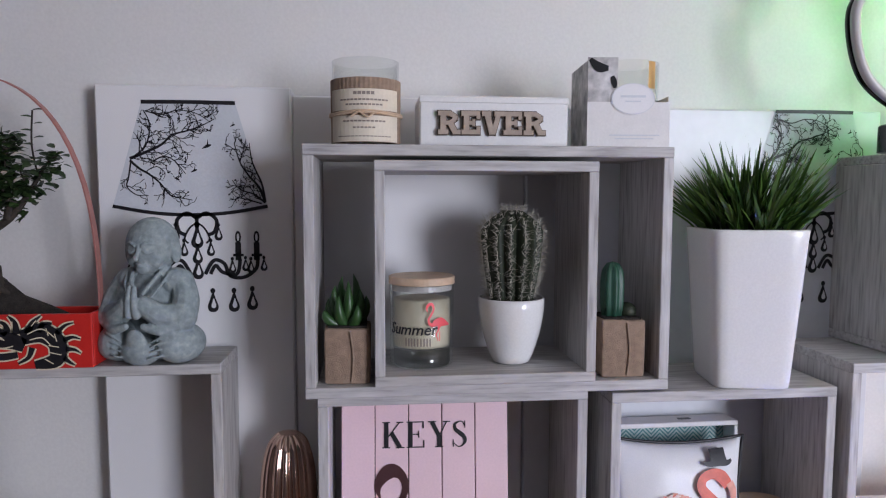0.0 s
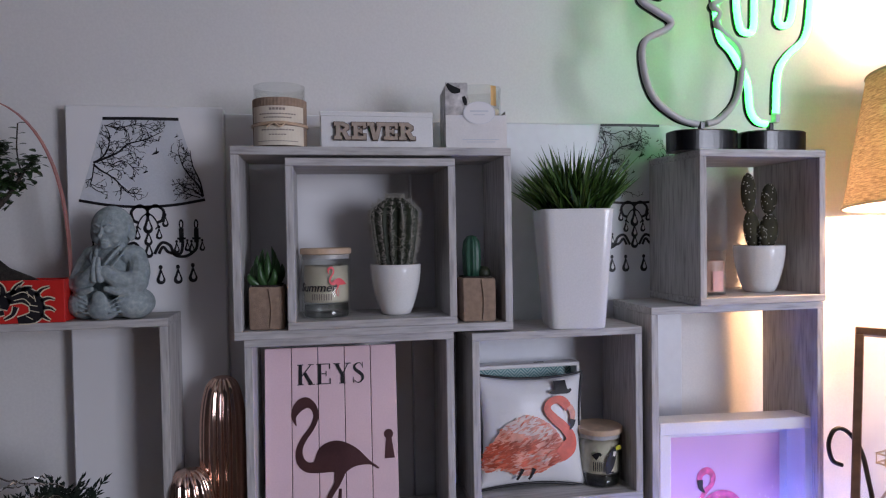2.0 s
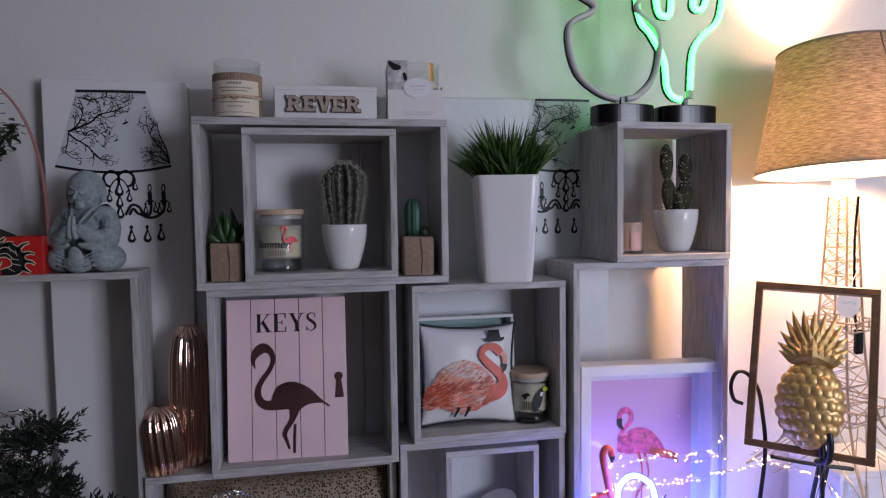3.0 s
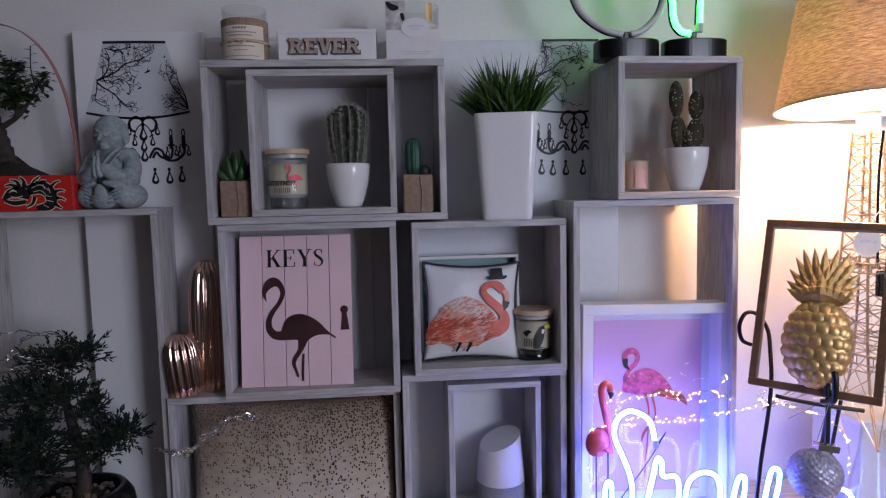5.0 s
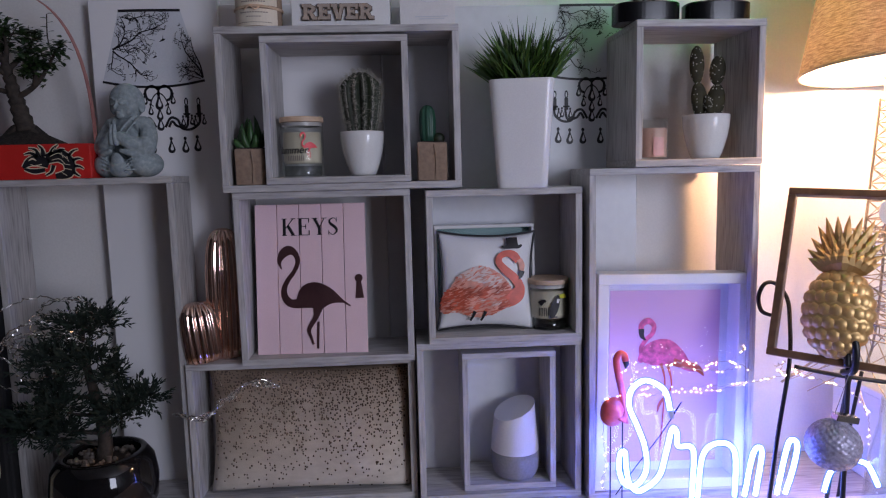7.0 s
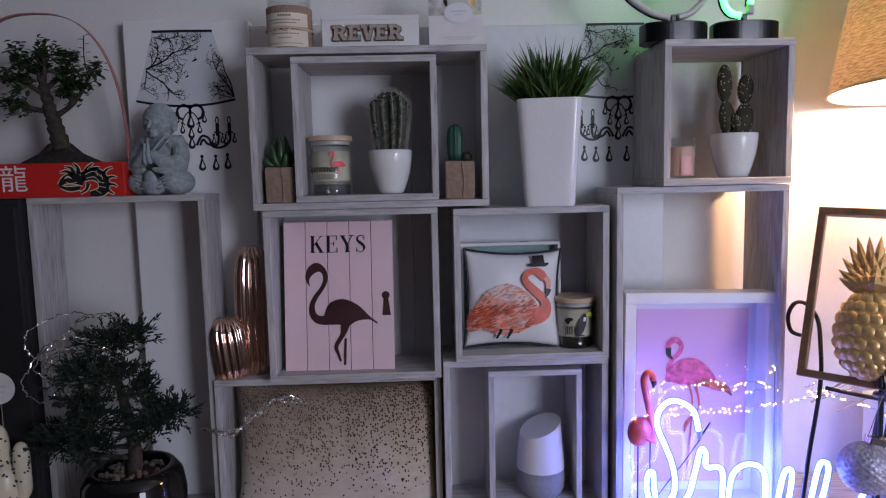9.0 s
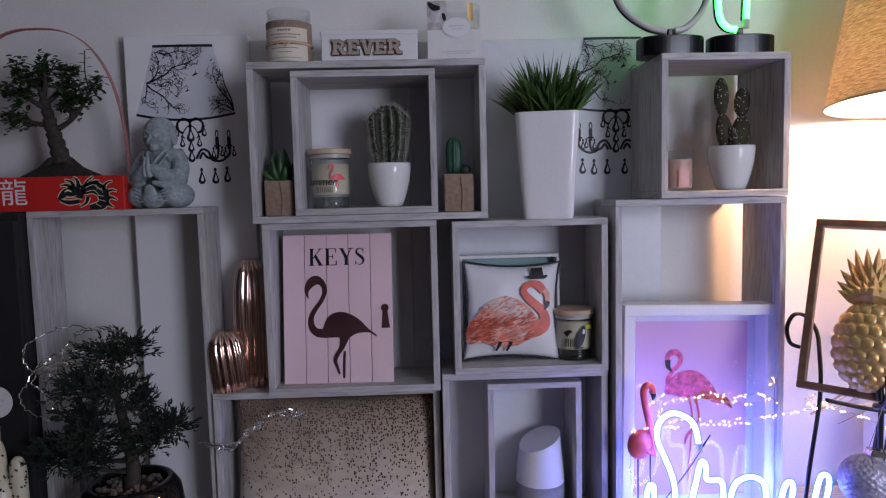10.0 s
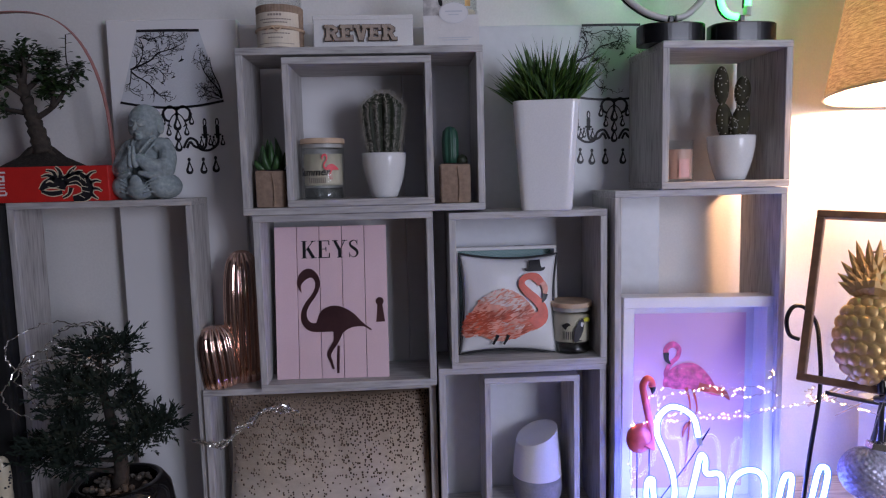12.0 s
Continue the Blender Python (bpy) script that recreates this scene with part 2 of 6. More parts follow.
def halo_shell():
    """See-through shell with a faint blue glow that paints a halo round the neon core."""
    n = Nodes("neon_halo", 0.3)
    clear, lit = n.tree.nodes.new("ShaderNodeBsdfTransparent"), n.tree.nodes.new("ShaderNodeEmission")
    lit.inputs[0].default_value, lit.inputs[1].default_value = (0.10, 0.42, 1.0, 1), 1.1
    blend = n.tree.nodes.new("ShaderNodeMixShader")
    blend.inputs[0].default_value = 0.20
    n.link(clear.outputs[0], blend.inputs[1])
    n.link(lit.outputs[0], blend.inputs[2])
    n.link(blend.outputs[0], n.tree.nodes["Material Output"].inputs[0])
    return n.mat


def lining():
    """White shade lining that lets much of the bulb's light through."""
    n = Nodes("white_lining", 0.8)
    n.set("Base Color", (0.78, 0.75, 0.70, 1))
    trans = n.tree.nodes.new("ShaderNodeBsdfTranslucent")
    trans.inputs[0].default_value = (0.80, 0.76, 0.70, 1)
    blend = n.tree.nodes.new("ShaderNodeMixShader")
    blend.inputs[0].default_value = 0.26
    n.link(n.bsdf.outputs[0], blend.inputs[1])
    n.link(trans.outputs[0], blend.inputs[2])
    n.link(blend.outputs[0], n.tree.nodes["Material Output"].inputs[0])
    return n.mat


LINING = lining()
HERRINGBONE, LINEN, HALO_SHELL = herringbone(), linen(), halo_shell()


# ---- building helpers ----
def empty(name, at, label, category, group="", kind="", turn=0.0):
    ob = new(name)
    ob.empty_display_size = 0.05
    ob.matrix_world = pose(*at, 0, 0, turn)
    return tagged(ob, label, category, group, kind)


def part(name, bm, material, parent, label="", smooth=False, at=None):
    """Link a bmesh as one mesh object under a thing or a part."""
    mesh = bpy.data.meshes.new(name)
    bmesh.ops.recalc_face_normals(bm, faces=bm.faces)
    if smooth:
        for f in bm.faces:
            f.smooth = True
    bm.to_mesh(mesh)
    bm.free()
    mesh.materials.append(material)
    ob = new(name, mesh)
    if at is not None:
        ob.matrix_basis = at if isinstance(at, Matrix) else Matrix.Translation(at)
    ob.parent = parent
    if label:
        tagged(ob, label)
    return ob


def whole(name, bm, material, label, category, group="", kind="", smooth=False, at=None):
    return tagged(part(name, bm, material, None, "", smooth, at), label, category, group, kind)


def block(x0, x1, y0, y1, z0, z1, bevel=0.0, bm=None, seg=1):
    one = bmesh.new()
    bmesh.ops.create_cube(one, size=1, matrix=Matrix.Translation(((x0 + x1) / 2, (y0 + y1) / 2, (z0 + z1) / 2)) @ Matrix.Diagonal((x1 - x0, y1 - y0, z1 - z0, 1)))
    if bevel:
        bmesh.ops.bevel(one, geom=one.edges[:], offset=bevel, segments=seg, affect="EDGES", profile=0.6)
    return one if bm is None else merge(bm, one)


def merge(bm, other):
    mesh = bpy.data.meshes.new("join")
    other.to_mesh(mesh)
    other.free()
    bm.from_mesh(mesh)
    bpy.data.meshes.remove(mesh)
    return bm


def lathe(profile, seg=32, ribs=0, depth=0.0, bm=None):
    """Turn (radius, height) pairs round z; ribs pull the wall in and out."""
    bm = bmesh.new() if bm is None else bm
    rings = []
    for r, z in profile:
        if r < 1e-6:
            rings.append([bm.verts.new((0, 0, z))])
            continue
        ring = []
        for i in range(seg):
            a = 2 * math.pi * i / seg
            rr = r * (1 + depth * (abs(math.cos(a * ribs / 2)) - 0.5)) if ribs else r
            ring.append(bm.verts.new((rr * math.cos(a), rr * math.sin(a), z)))
        rings.append(ring)
    for a, b in zip(rings, rings[1:]):
        for i in range(seg):
            j = (i + 1) % seg
            q = [a[i % len(a)], a[j % len(a)], b[j % len(b)], b[i % len(b)]]
            q = list(dict.fromkeys(q))
            if len(q) > 2:
                bm.faces.new(q)
    return bm


def spline(points, per=8, closed=False):
    """Points of a Catmull-Rom curve through tuples of any length."""
    pts = [Vector(p) if len(p) < 5 else p for p in points]
    n, out = len(pts), []
    for i in range(n if closed else n - 1):
        p0 = pts[(i - 1) % n] if closed or i else pts[0]
        p1, p2 = pts[i], pts[(i + 1) % n]
        p3 = pts[(i + 2) % n] if closed or i + 2 < n else pts[-1]
        for k in range(per):
            t = k / per
            out.append(0.5 * (2 * p1 + (p2 - p0) * t + (2 * p0 - 5 * p1 + 4 * p2 - p3) * t * t + (3 * p1 - p0 - 3 * p2 + p3) * t ** 3))
    if not closed:
        out.append(pts[-1].copy())
    return out


def tube(points, radius, seg=8, closed=False, bm=None):
    """A round rod along points; radius is a number or one for each point."""
    bm = bmesh.new() if bm is None else bm
    pts = [Vector(p[:3]) for p in points]
    n, rings = len(pts), []
    up = Vector((0.13, 0.31, 0.94))
    for i, p in enumerate(pts):
        a = pts[(i - 1) % n] if closed or i else p
        b = pts[(i + 1) % n] if closed or i < n - 1 else p
        d = (b - a).normalized() if (b - a).length > 1e-9 else Vector((0, 0, 1))
        side = d.cross(up)
        if side.length < 1e-3:
            side = d.cross(Vector((1, 0, 0)))
        side.normalize()
        up = side.cross(d).normalized()
        r = radius if isinstance(radius, (int, float)) else radius[min(i, len(radius) - 1)]
        rings.append([bm.verts.new(p + r * (math.cos(2 * math.pi * k / seg) * side + math.sin(2 * math.pi * k / seg) * up)) for k in range(seg)])
    last = n if closed else n - 1
    for i in range(last):
        a, b = rings[i], rings[(i + 1) % n]
        for k in range(seg):
            bm.faces.new((a[k], a[(k + 1) % seg], b[(k + 1) % seg], b[k]))
    if not closed:
        bm.faces.new(rings[0][::-1])
        bm.faces.new(rings[-1])
    return bm


def brush(points, per=6, lift=lambda u, v: 0.0, cross=2, bm=None):
    """A flat painted stroke facing -y: points are (u, v, width); lift gives y at (u, v)."""
    bm = bmesh.new() if bm is None else bm
    pts = spline(points, per)
    rows = []
    for i, p in enumerate(pts):
        a, b = pts[max(0, i - 1)], pts[min(len(pts) - 1, i + 1)]
        d = Vector((b[0] - a[0], b[1] - a[1]))
        d = d.normalized() if d.length > 1e-9 else Vector((1, 0))
        s = Vector((-d.y, d.x)) * max(p[2], 1e-4) / 2
        row = []
        for k in range(cross + 1):
            f = 2 * k / cross - 1
            u, v = p[0] + s.x * f, p[1] + s.y * f
            row.append(bm.verts.new((u, lift(u, v), v)))
        rows.append(row)
    for a, b in zip(rows, rows[1:]):
        for k in range(cross):
            bm.faces.new((a[k], a[k + 1], b[k + 1], b[k]))
    return bm


def disc(u, v, ru, rv, y=0.0, seg=20, bm=None, lift=None):
    bm = bmesh.new() if bm is None else bm
    ring = []
    for i in range(seg):
        a = 2 * math.pi * i / seg
        p, q = u + ru * math.cos(a), v + rv * math.sin(a)
        ring.append(bm.verts.new((p, lift(p, q) if lift else y, q)))
    bm.faces.new(ring[::-1])
    return bm


def words(text, size, depth, offset=0.0, shear=0.0, spacing=1.0):
    """A word in the built-in font as a bmesh that stands up and faces -y, centred on its origin."""
    curve = bpy.data.curves.new("word", "FONT")
    curve.body, curve.size, curve.extrude, curve.offset, curve.shear, curve.space_character = text, size, depth, offset, shear, spacing
    curve.align_x, curve.align_y, curve.resolution_u = "CENTER", "CENTER", 4
    ob = bpy.data.objects.new("word", curve)
    scene.collection.objects.link(ob)
    bpy.context.view_layer.update()
    mesh = bpy.data.meshes.new_from_object(ob.evaluated_get(bpy.context.evaluated_depsgraph_get()))
    bm = bmesh.new()
    bm.from_mesh(mesh)
    bmesh.ops.transform(bm, matrix=Matrix.Rotation(math.pi / 2, 4, "X"), verts=bm.verts)
    bpy.data.objects.remove(ob)
    bpy.data.meshes.remove(mesh)
    return bm


def bar(bm, a, b, w, y0, y1):
    """A straight square-ended stroke from a to b in the upright plane, between depths y0 and y1."""
    a, b = Vector(a), Vector(b)
    d = (b - a).normalized()
    q = Vector((-d.y, d.x)) * w / 2
    ring = [a + q, b + q, b - q, a - q]
    front, rear = [bm.verts.new((p.x, y0, p.y)) for p in ring], [bm.verts.new((p.x, y1, p.y)) for p in ring]
    bm.faces.new(front)
    bm.faces.new(rear[::-1])
    for k in range(4):
        bm.faces.new((front[k], rear[k], rear[(k + 1) % 4], front[(k + 1) % 4]))


# strokes of letters in units of the cap height: (x0, z0, x1, z1, width)
FINE_SERIF = {
    "K": (0.93, [(0.15, 0, 0.15, 1, 0.17), (0, 0.02, 0.30, 0.02, 0.04), (0, 0.98, 0.30, 0.98, 0.04), (0.20, 0.40, 0.66, 0.98, 0.045), (0.54, 0.98, 0.80, 0.98, 0.04), (0.35, 0.58, 0.68, 0.02, 0.17), (0.52, 0.02, 0.85, 0.02, 0.04)]),
    "E": (0.83, [(0.15, 0, 0.15, 1, 0.17), (0, 0.98, 0.66, 0.98, 0.04), (0, 0.02, 0.68, 0.02, 0.04), (0.2, 0.51, 0.48, 0.51, 0.04), (0.645, 0.74, 0.645, 1, 0.05), (0.665, 0, 0.665, 0.28, 0.05), (0.47, 0.38, 0.47, 0.64, 0.04)]),
    "Y": (0.92, [(0.15, 0.98, 0.42, 0.44, 0.16), (0.72, 0.98, 0.46, 0.48, 0.045), (0.43, 0, 0.43, 0.48, 0.17), (0, 0.98, 0.32, 0.98, 0.04), (0.57, 0.98, 0.86, 0.98, 0.04), (0.28, 0.02, 0.58, 0.02, 0.04)]),
    "S": (0.58, [(0.51, 0.72, 0.51, 1, 0.035), (0.06, 0, 0.06, 0.28, 0.035)]),
}
SLAB_SERIF = {
    "R": (1.02, [(0.22, 0, 0.22, 1, 0.24), (0, 0.10, 0.44, 0.10, 0.20), (0, 0.90, 0.55, 0.90, 0.20), (0.50, 0.90, 0.74, 0.76, 0.20), (0.74, 0.80, 0.74, 0.62, 0.22), (0.74, 0.64, 0.52, 0.50, 0.18), (0.25, 0.49, 0.56, 0.49, 0.17), (0.52, 0.50, 0.76, 0.06, 0.24), (0.66, 0.09, 0.98, 0.09, 0.18)]),
    "E": (0.90, [(0.22, 0, 0.22, 1, 0.24), (0, 0.10, 0.80, 0.10, 0.20), (0, 0.90, 0.80, 0.90, 0.20), (0.25, 0.50, 0.56, 0.50, 0.16), (0.74, 0, 0.74, 0.34, 0.16), (0.74, 0.66, 0.74, 1, 0.16), (0.54, 0.36, 0.54, 0.64, 0.12)]),
    "V": (0.96, [(0.20, 0.98, 0.46, 0.02, 0.24), (0.76, 0.98, 0.50, 0.02, 0.20), (0, 0.90, 0.40, 0.90, 0.20), (0.56, 0.90, 0.96, 0.90, 0.20), (0.38, 0.07, 0.60, 0.07, 0.14)]),
}


def stroked_word(text, letters, height, depth, grow=0.0):
    """A word built of strokes, centred on its origin and facing -y; grow widens every stroke."""
    bm, pen = bmesh.new(), 0.0
    width = sum(letters[ch][0] for ch in text) * height
    for ch in text:
        step, rows = letters[ch]
        for k, (x0, z0, x1, z1, w) in enumerate(rows):
            d = Vector((x1 - x0, z1 - z0)).normalized() * grow / height
            a = ((pen + x0 - d.x) * height - width / 2, (z0 - d.y - 0.5) * height)
            b = ((pen + x1 + d.x) * height - width / 2, (z1 + d.y - 0.5) * height)
            bar(bm, a, b, w * height + 2 * grow, -depth - 0.00004 * k, 0)
        if ch == "S":
            curve = [(0.50, 0.80, 0.03), (0.42, 0.95, 0.04), (0.28, 0.97, 0.05), (0.12, 0.86, 0.10), (0.14, 0.68, 0.14), (0.30, 0.54, 0.17), (0.46, 0.40, 0.16), (0.52, 0.22, 0.12), (0.40, 0.05, 0.06), (0.24, 0.02, 0.04), (0.08, 0.16, 0.03)]
            brush([((pen + a) * height - width / 2, (b - 0.5) * height, w * height) for a, b, w in curve], 6, lambda u, v: -depth, 2, bm)
        pen += step
    return bm


def silhouette(points, y, per=6, bm=None):
    """A flat filled outline facing -y through (u, v) points."""
    bm = bmesh.new() if bm is None else bm
    bm.faces.new([bm.verts.new((p[0], y, p[1])) for p in spline([(u, v, 0) for u, v in points], per, True)])
    return bm


def oval_leaf(bm, at, out, up, length, width):
    """One ovate leaf, folded a little along its midrib."""
    at, out, up = Vector(at), Vector(out).normalized(), Vector(up)
    side = out.cross(up)
    side = side.normalized() if side.length > 1e-4 else Vector((1, 0, 0))
    n = side.cross(out)
    rows = []
    for t, f in ((0.0, 0.12), (0.22, 0.75), (0.50, 1.0), (0.80, 0.68), (1.0, 0.06)):
        c = at + out * length * t - n * length * 0.16 * t * t
        rows.append([bm.verts.new(c + side * width * f + n * width * 0.25 * f), bm.verts.new(c), bm.verts.new(c - side * width * f + n * width * 0.25 * f)])
    for a, b in zip(rows, rows[1:]):
        bm.faces.new((a[0], a[1], b[1], b[0]))
        bm.faces.new((a[1], a[2], b[2], b[1]))


def bars(name, rows, parent, material, y):
    """Unreadable writing as plain bars: rows of (u, v, length, height)."""
    bm = bmesh.new()
    for u, v, length, height in rows:
        block(u - length / 2, u + length / 2, y - 0.0003, y, v - height / 2, v + height / 2, bm=bm)
    return tagged(part(name, bm, material, parent), kind="stuff")


def gem(bm, at, rx, ry, rz):
    """A small faceted bead, cheap enough for hundreds."""
    x, y, z = at
    ring = [bm.verts.new((x + rx * math.cos(k * math.pi / 3), y, z + rz * math.sin(k * math.pi / 3))) for k in range(6)]
    for s in (-1, 1):
        tip = bm.verts.new((x, y + s * ry, z))
        for k in range(6):
            bm.faces.new((ring[k], ring[(k + 1) % 6], tip))


def leaflet(bm, at, out, up, length, width):
    """One small pointed leaf, folded along its middle."""
    at, out, up = Vector(at), Vector(out).normalized(), Vector(up)
    s = out.cross(up)
    s = s.normalized() if s.length > 1e-4 else Vector((1, 0, 0))
    n = s.cross(out)
    a, b = bm.verts.new(at), bm.verts.new(at + out * length)
    m = bm.verts.new(at + out * length * 0.5 - n * width * 0.15)
    l, r = bm.verts.new(at + out * length * 0.5 + s * width), bm.verts.new(at + out * length * 0.5 - s * width)
    for f in ((a, l, m), (l, b, m), (b, r, m), (r, a, m)):
        bm.faces.new(f)


# ---- the room ----
WALL_Y = 0.97
ROOM = (-1.7, 2.4, -1.60, WALL_Y, 0.0, 2.5)
whole("floor", block(ROOM[0], ROOM[1], ROOM[2], ROOM[3], -0.1, 0.0), FLOOR, "brown oak floor of the room", "floor", kind="structure")
whole("ceiling", block(ROOM[0], ROOM[1], ROOM[2], ROOM[3], 2.5, 2.6), WALL, "plain white ceiling", "ceiling", kind="structure")
whole("wall_north", block(ROOM[0] - 0.1, ROOM[1] + 0.1, WALL_Y, WALL_Y + 0.1, -0.1, 2.6), WALL, "off-white painted wall behind the shelves", "wall", kind="structure")
# unseen walls, darkened to hold back bounce light on the shelves
whole("wall_west", block(ROOM[0] - 0.1, ROOM[0], ROOM[2], WALL_Y, -0.1, 2.6), UNSEEN_WALL_DARK, "unseen side wall, darkened to cut bounce light", "wall", kind="structure")
whole("wall_east", block(ROOM[1], ROOM[1] + 0.1, ROOM[2], WALL_Y, -0.1, 2.6), UNSEEN_WALL_DARK, "unseen side wall, darkened to cut bounce light", "wall", kind="structure")
wx0, wx1, wz0, wz1 = 1.40, 2.36, 0.95, 2.15
bm = block(ROOM[0] - 0.1, wx0, -1.7, -1.6, -0.1, 2.6)
block(wx1, ROOM[1] + 0.1, -1.7, -1.6, -0.1, 2.6, bm=bm)
block(wx0, wx1, -1.7, -1.6, -0.1, wz0, bm=bm)
block(wx0, wx1, -1.7, -1.6, wz1, 2.6, bm=bm)
whole("wall_south", bm, UNSEEN_WALL_DARK, "unseen wall with a window opening, darkened to cut bounce light", "wall", kind="structure")
win = empty("window_1", ((wx0 + wx1) / 2, -1.65, wz0), "white window that lets daylight in", "window", kind="structure")
for b in ((-0.48, -0.43, 0, 1.2), (0.43, 0.48, 0, 1.2), (-0.43, 0.43, 0, 0.05), (-0.43, 0.43, 1.15, 1.2)):
    part("window_frame", block(b[0], b[1], -0.03, 0.03, b[2], b[3]), WHITE_MATT, win)
pane = part("pane", block(-0.43, 0.43, -0.004, 0.004, 0.05, 1.15), GLASS, win)

# the sideboard that carries everything
TOP = 0.815
side = empty("sideboard", (0.3, 0.75, 0), "plain grey wood sideboard under the cube shelves", "sideboard")
part("worktop", block(-1.3, 1.4, -0.25, 0.21, TOP - 0.03, TOP, 0.002), WOOD_X, side)
part("body", block(-1.28, 1.38, -0.22, 0.20, 0.06, TOP - 0.03, 0.002), WOOD_X, side)
part("plinth", block(-1.25, 1.35, -0.19, 0.20, 0.0, 0.06), WOOD_X, side)


def cube_shelf(x0, x1, y0, y1, z0, z1, t, label, lean=0.0):
    """An open box of four boards, with no back."""
    cx = (x0 + x1) / 2
    box = empty("cube_shelf", (cx, y0, z0), label, "shelf", "grey cube shelves", turn=lean)
    w, d, h = (x1 - x0) / 2, y1 - y0, z1 - z0
    part("bottom_board", block(-w, w, 0, d, 0, t, 0.0008), WOOD_X, box)
    part("top_board", block(-w, w, 0, d, h - t, h, 0.0008), WOOD_X, box)
    part("side_board", block(-w, -w + t, 0.0004, d, t, h - t, 0.0008), WOOD_Z, box)
    part("side_board", block(w - t, w, 0.0004, d, t, h - t, 0.0008), WOOD_Z, box)
    return box


BACK = 0.938
T = 0.011
cube_shelf(0.009, 0.389, 0.812, BACK, 1.3565, 1.612, T, "wide grey wood-effect cube shelf holding a smaller shelf and succulents")
cube_shelf(0.079, 0.308, 0.808, BACK - 0.002, 1.3680, 1.5965, T - 0.0005, "small square grey wood-effect shelf nested in a wider one")
cube_shelf(0.020, 0.305, 0.822, BACK, 1.0700, 1.3560, T, "square grey wood-effect shelf holding the pink key panel")
cube_shelf(0.330, 0.587, 0.818, BACK, 1.0960, 1.3520, T, "square grey wood-effect shelf holding a flamingo cushion")
cube_shelf(0.308, 0.588, 0.826, BACK, TOP, 1.0955, T, "square grey wood-effect shelf with a smaller one inside")
cube_shelf(0.385, 0.546, 0.838, BACK - 0.002, TOP + T + 0.0005, 1.0725, T - 0.001, "narrow upright grey shelf nested in a larger one")
cube_shelf(0.667, 0.8785, 0.797, 0.950, 1.3815, 1.6105, T, "small square grey shelf with cactus and candle, lit from the lamp", lean=1.5)
cube_shelf(0.596, 0.8805, 0.807, BACK, TOP, 1.3805, T, "tall grey wood-effect shelf holding a framed flamingo picture")
cube_shelf(-0.372, -0.082, 0.853, BACK, TOP, 1.3850, T, "tall dark-shaded grey shelf with a potted bonsai inside")
cube_shelf(-0.0815, 0.3035, 0.846, BACK, TOP, 1.0690, T, "wide grey wood-effect shelf holding a spotted cushion")

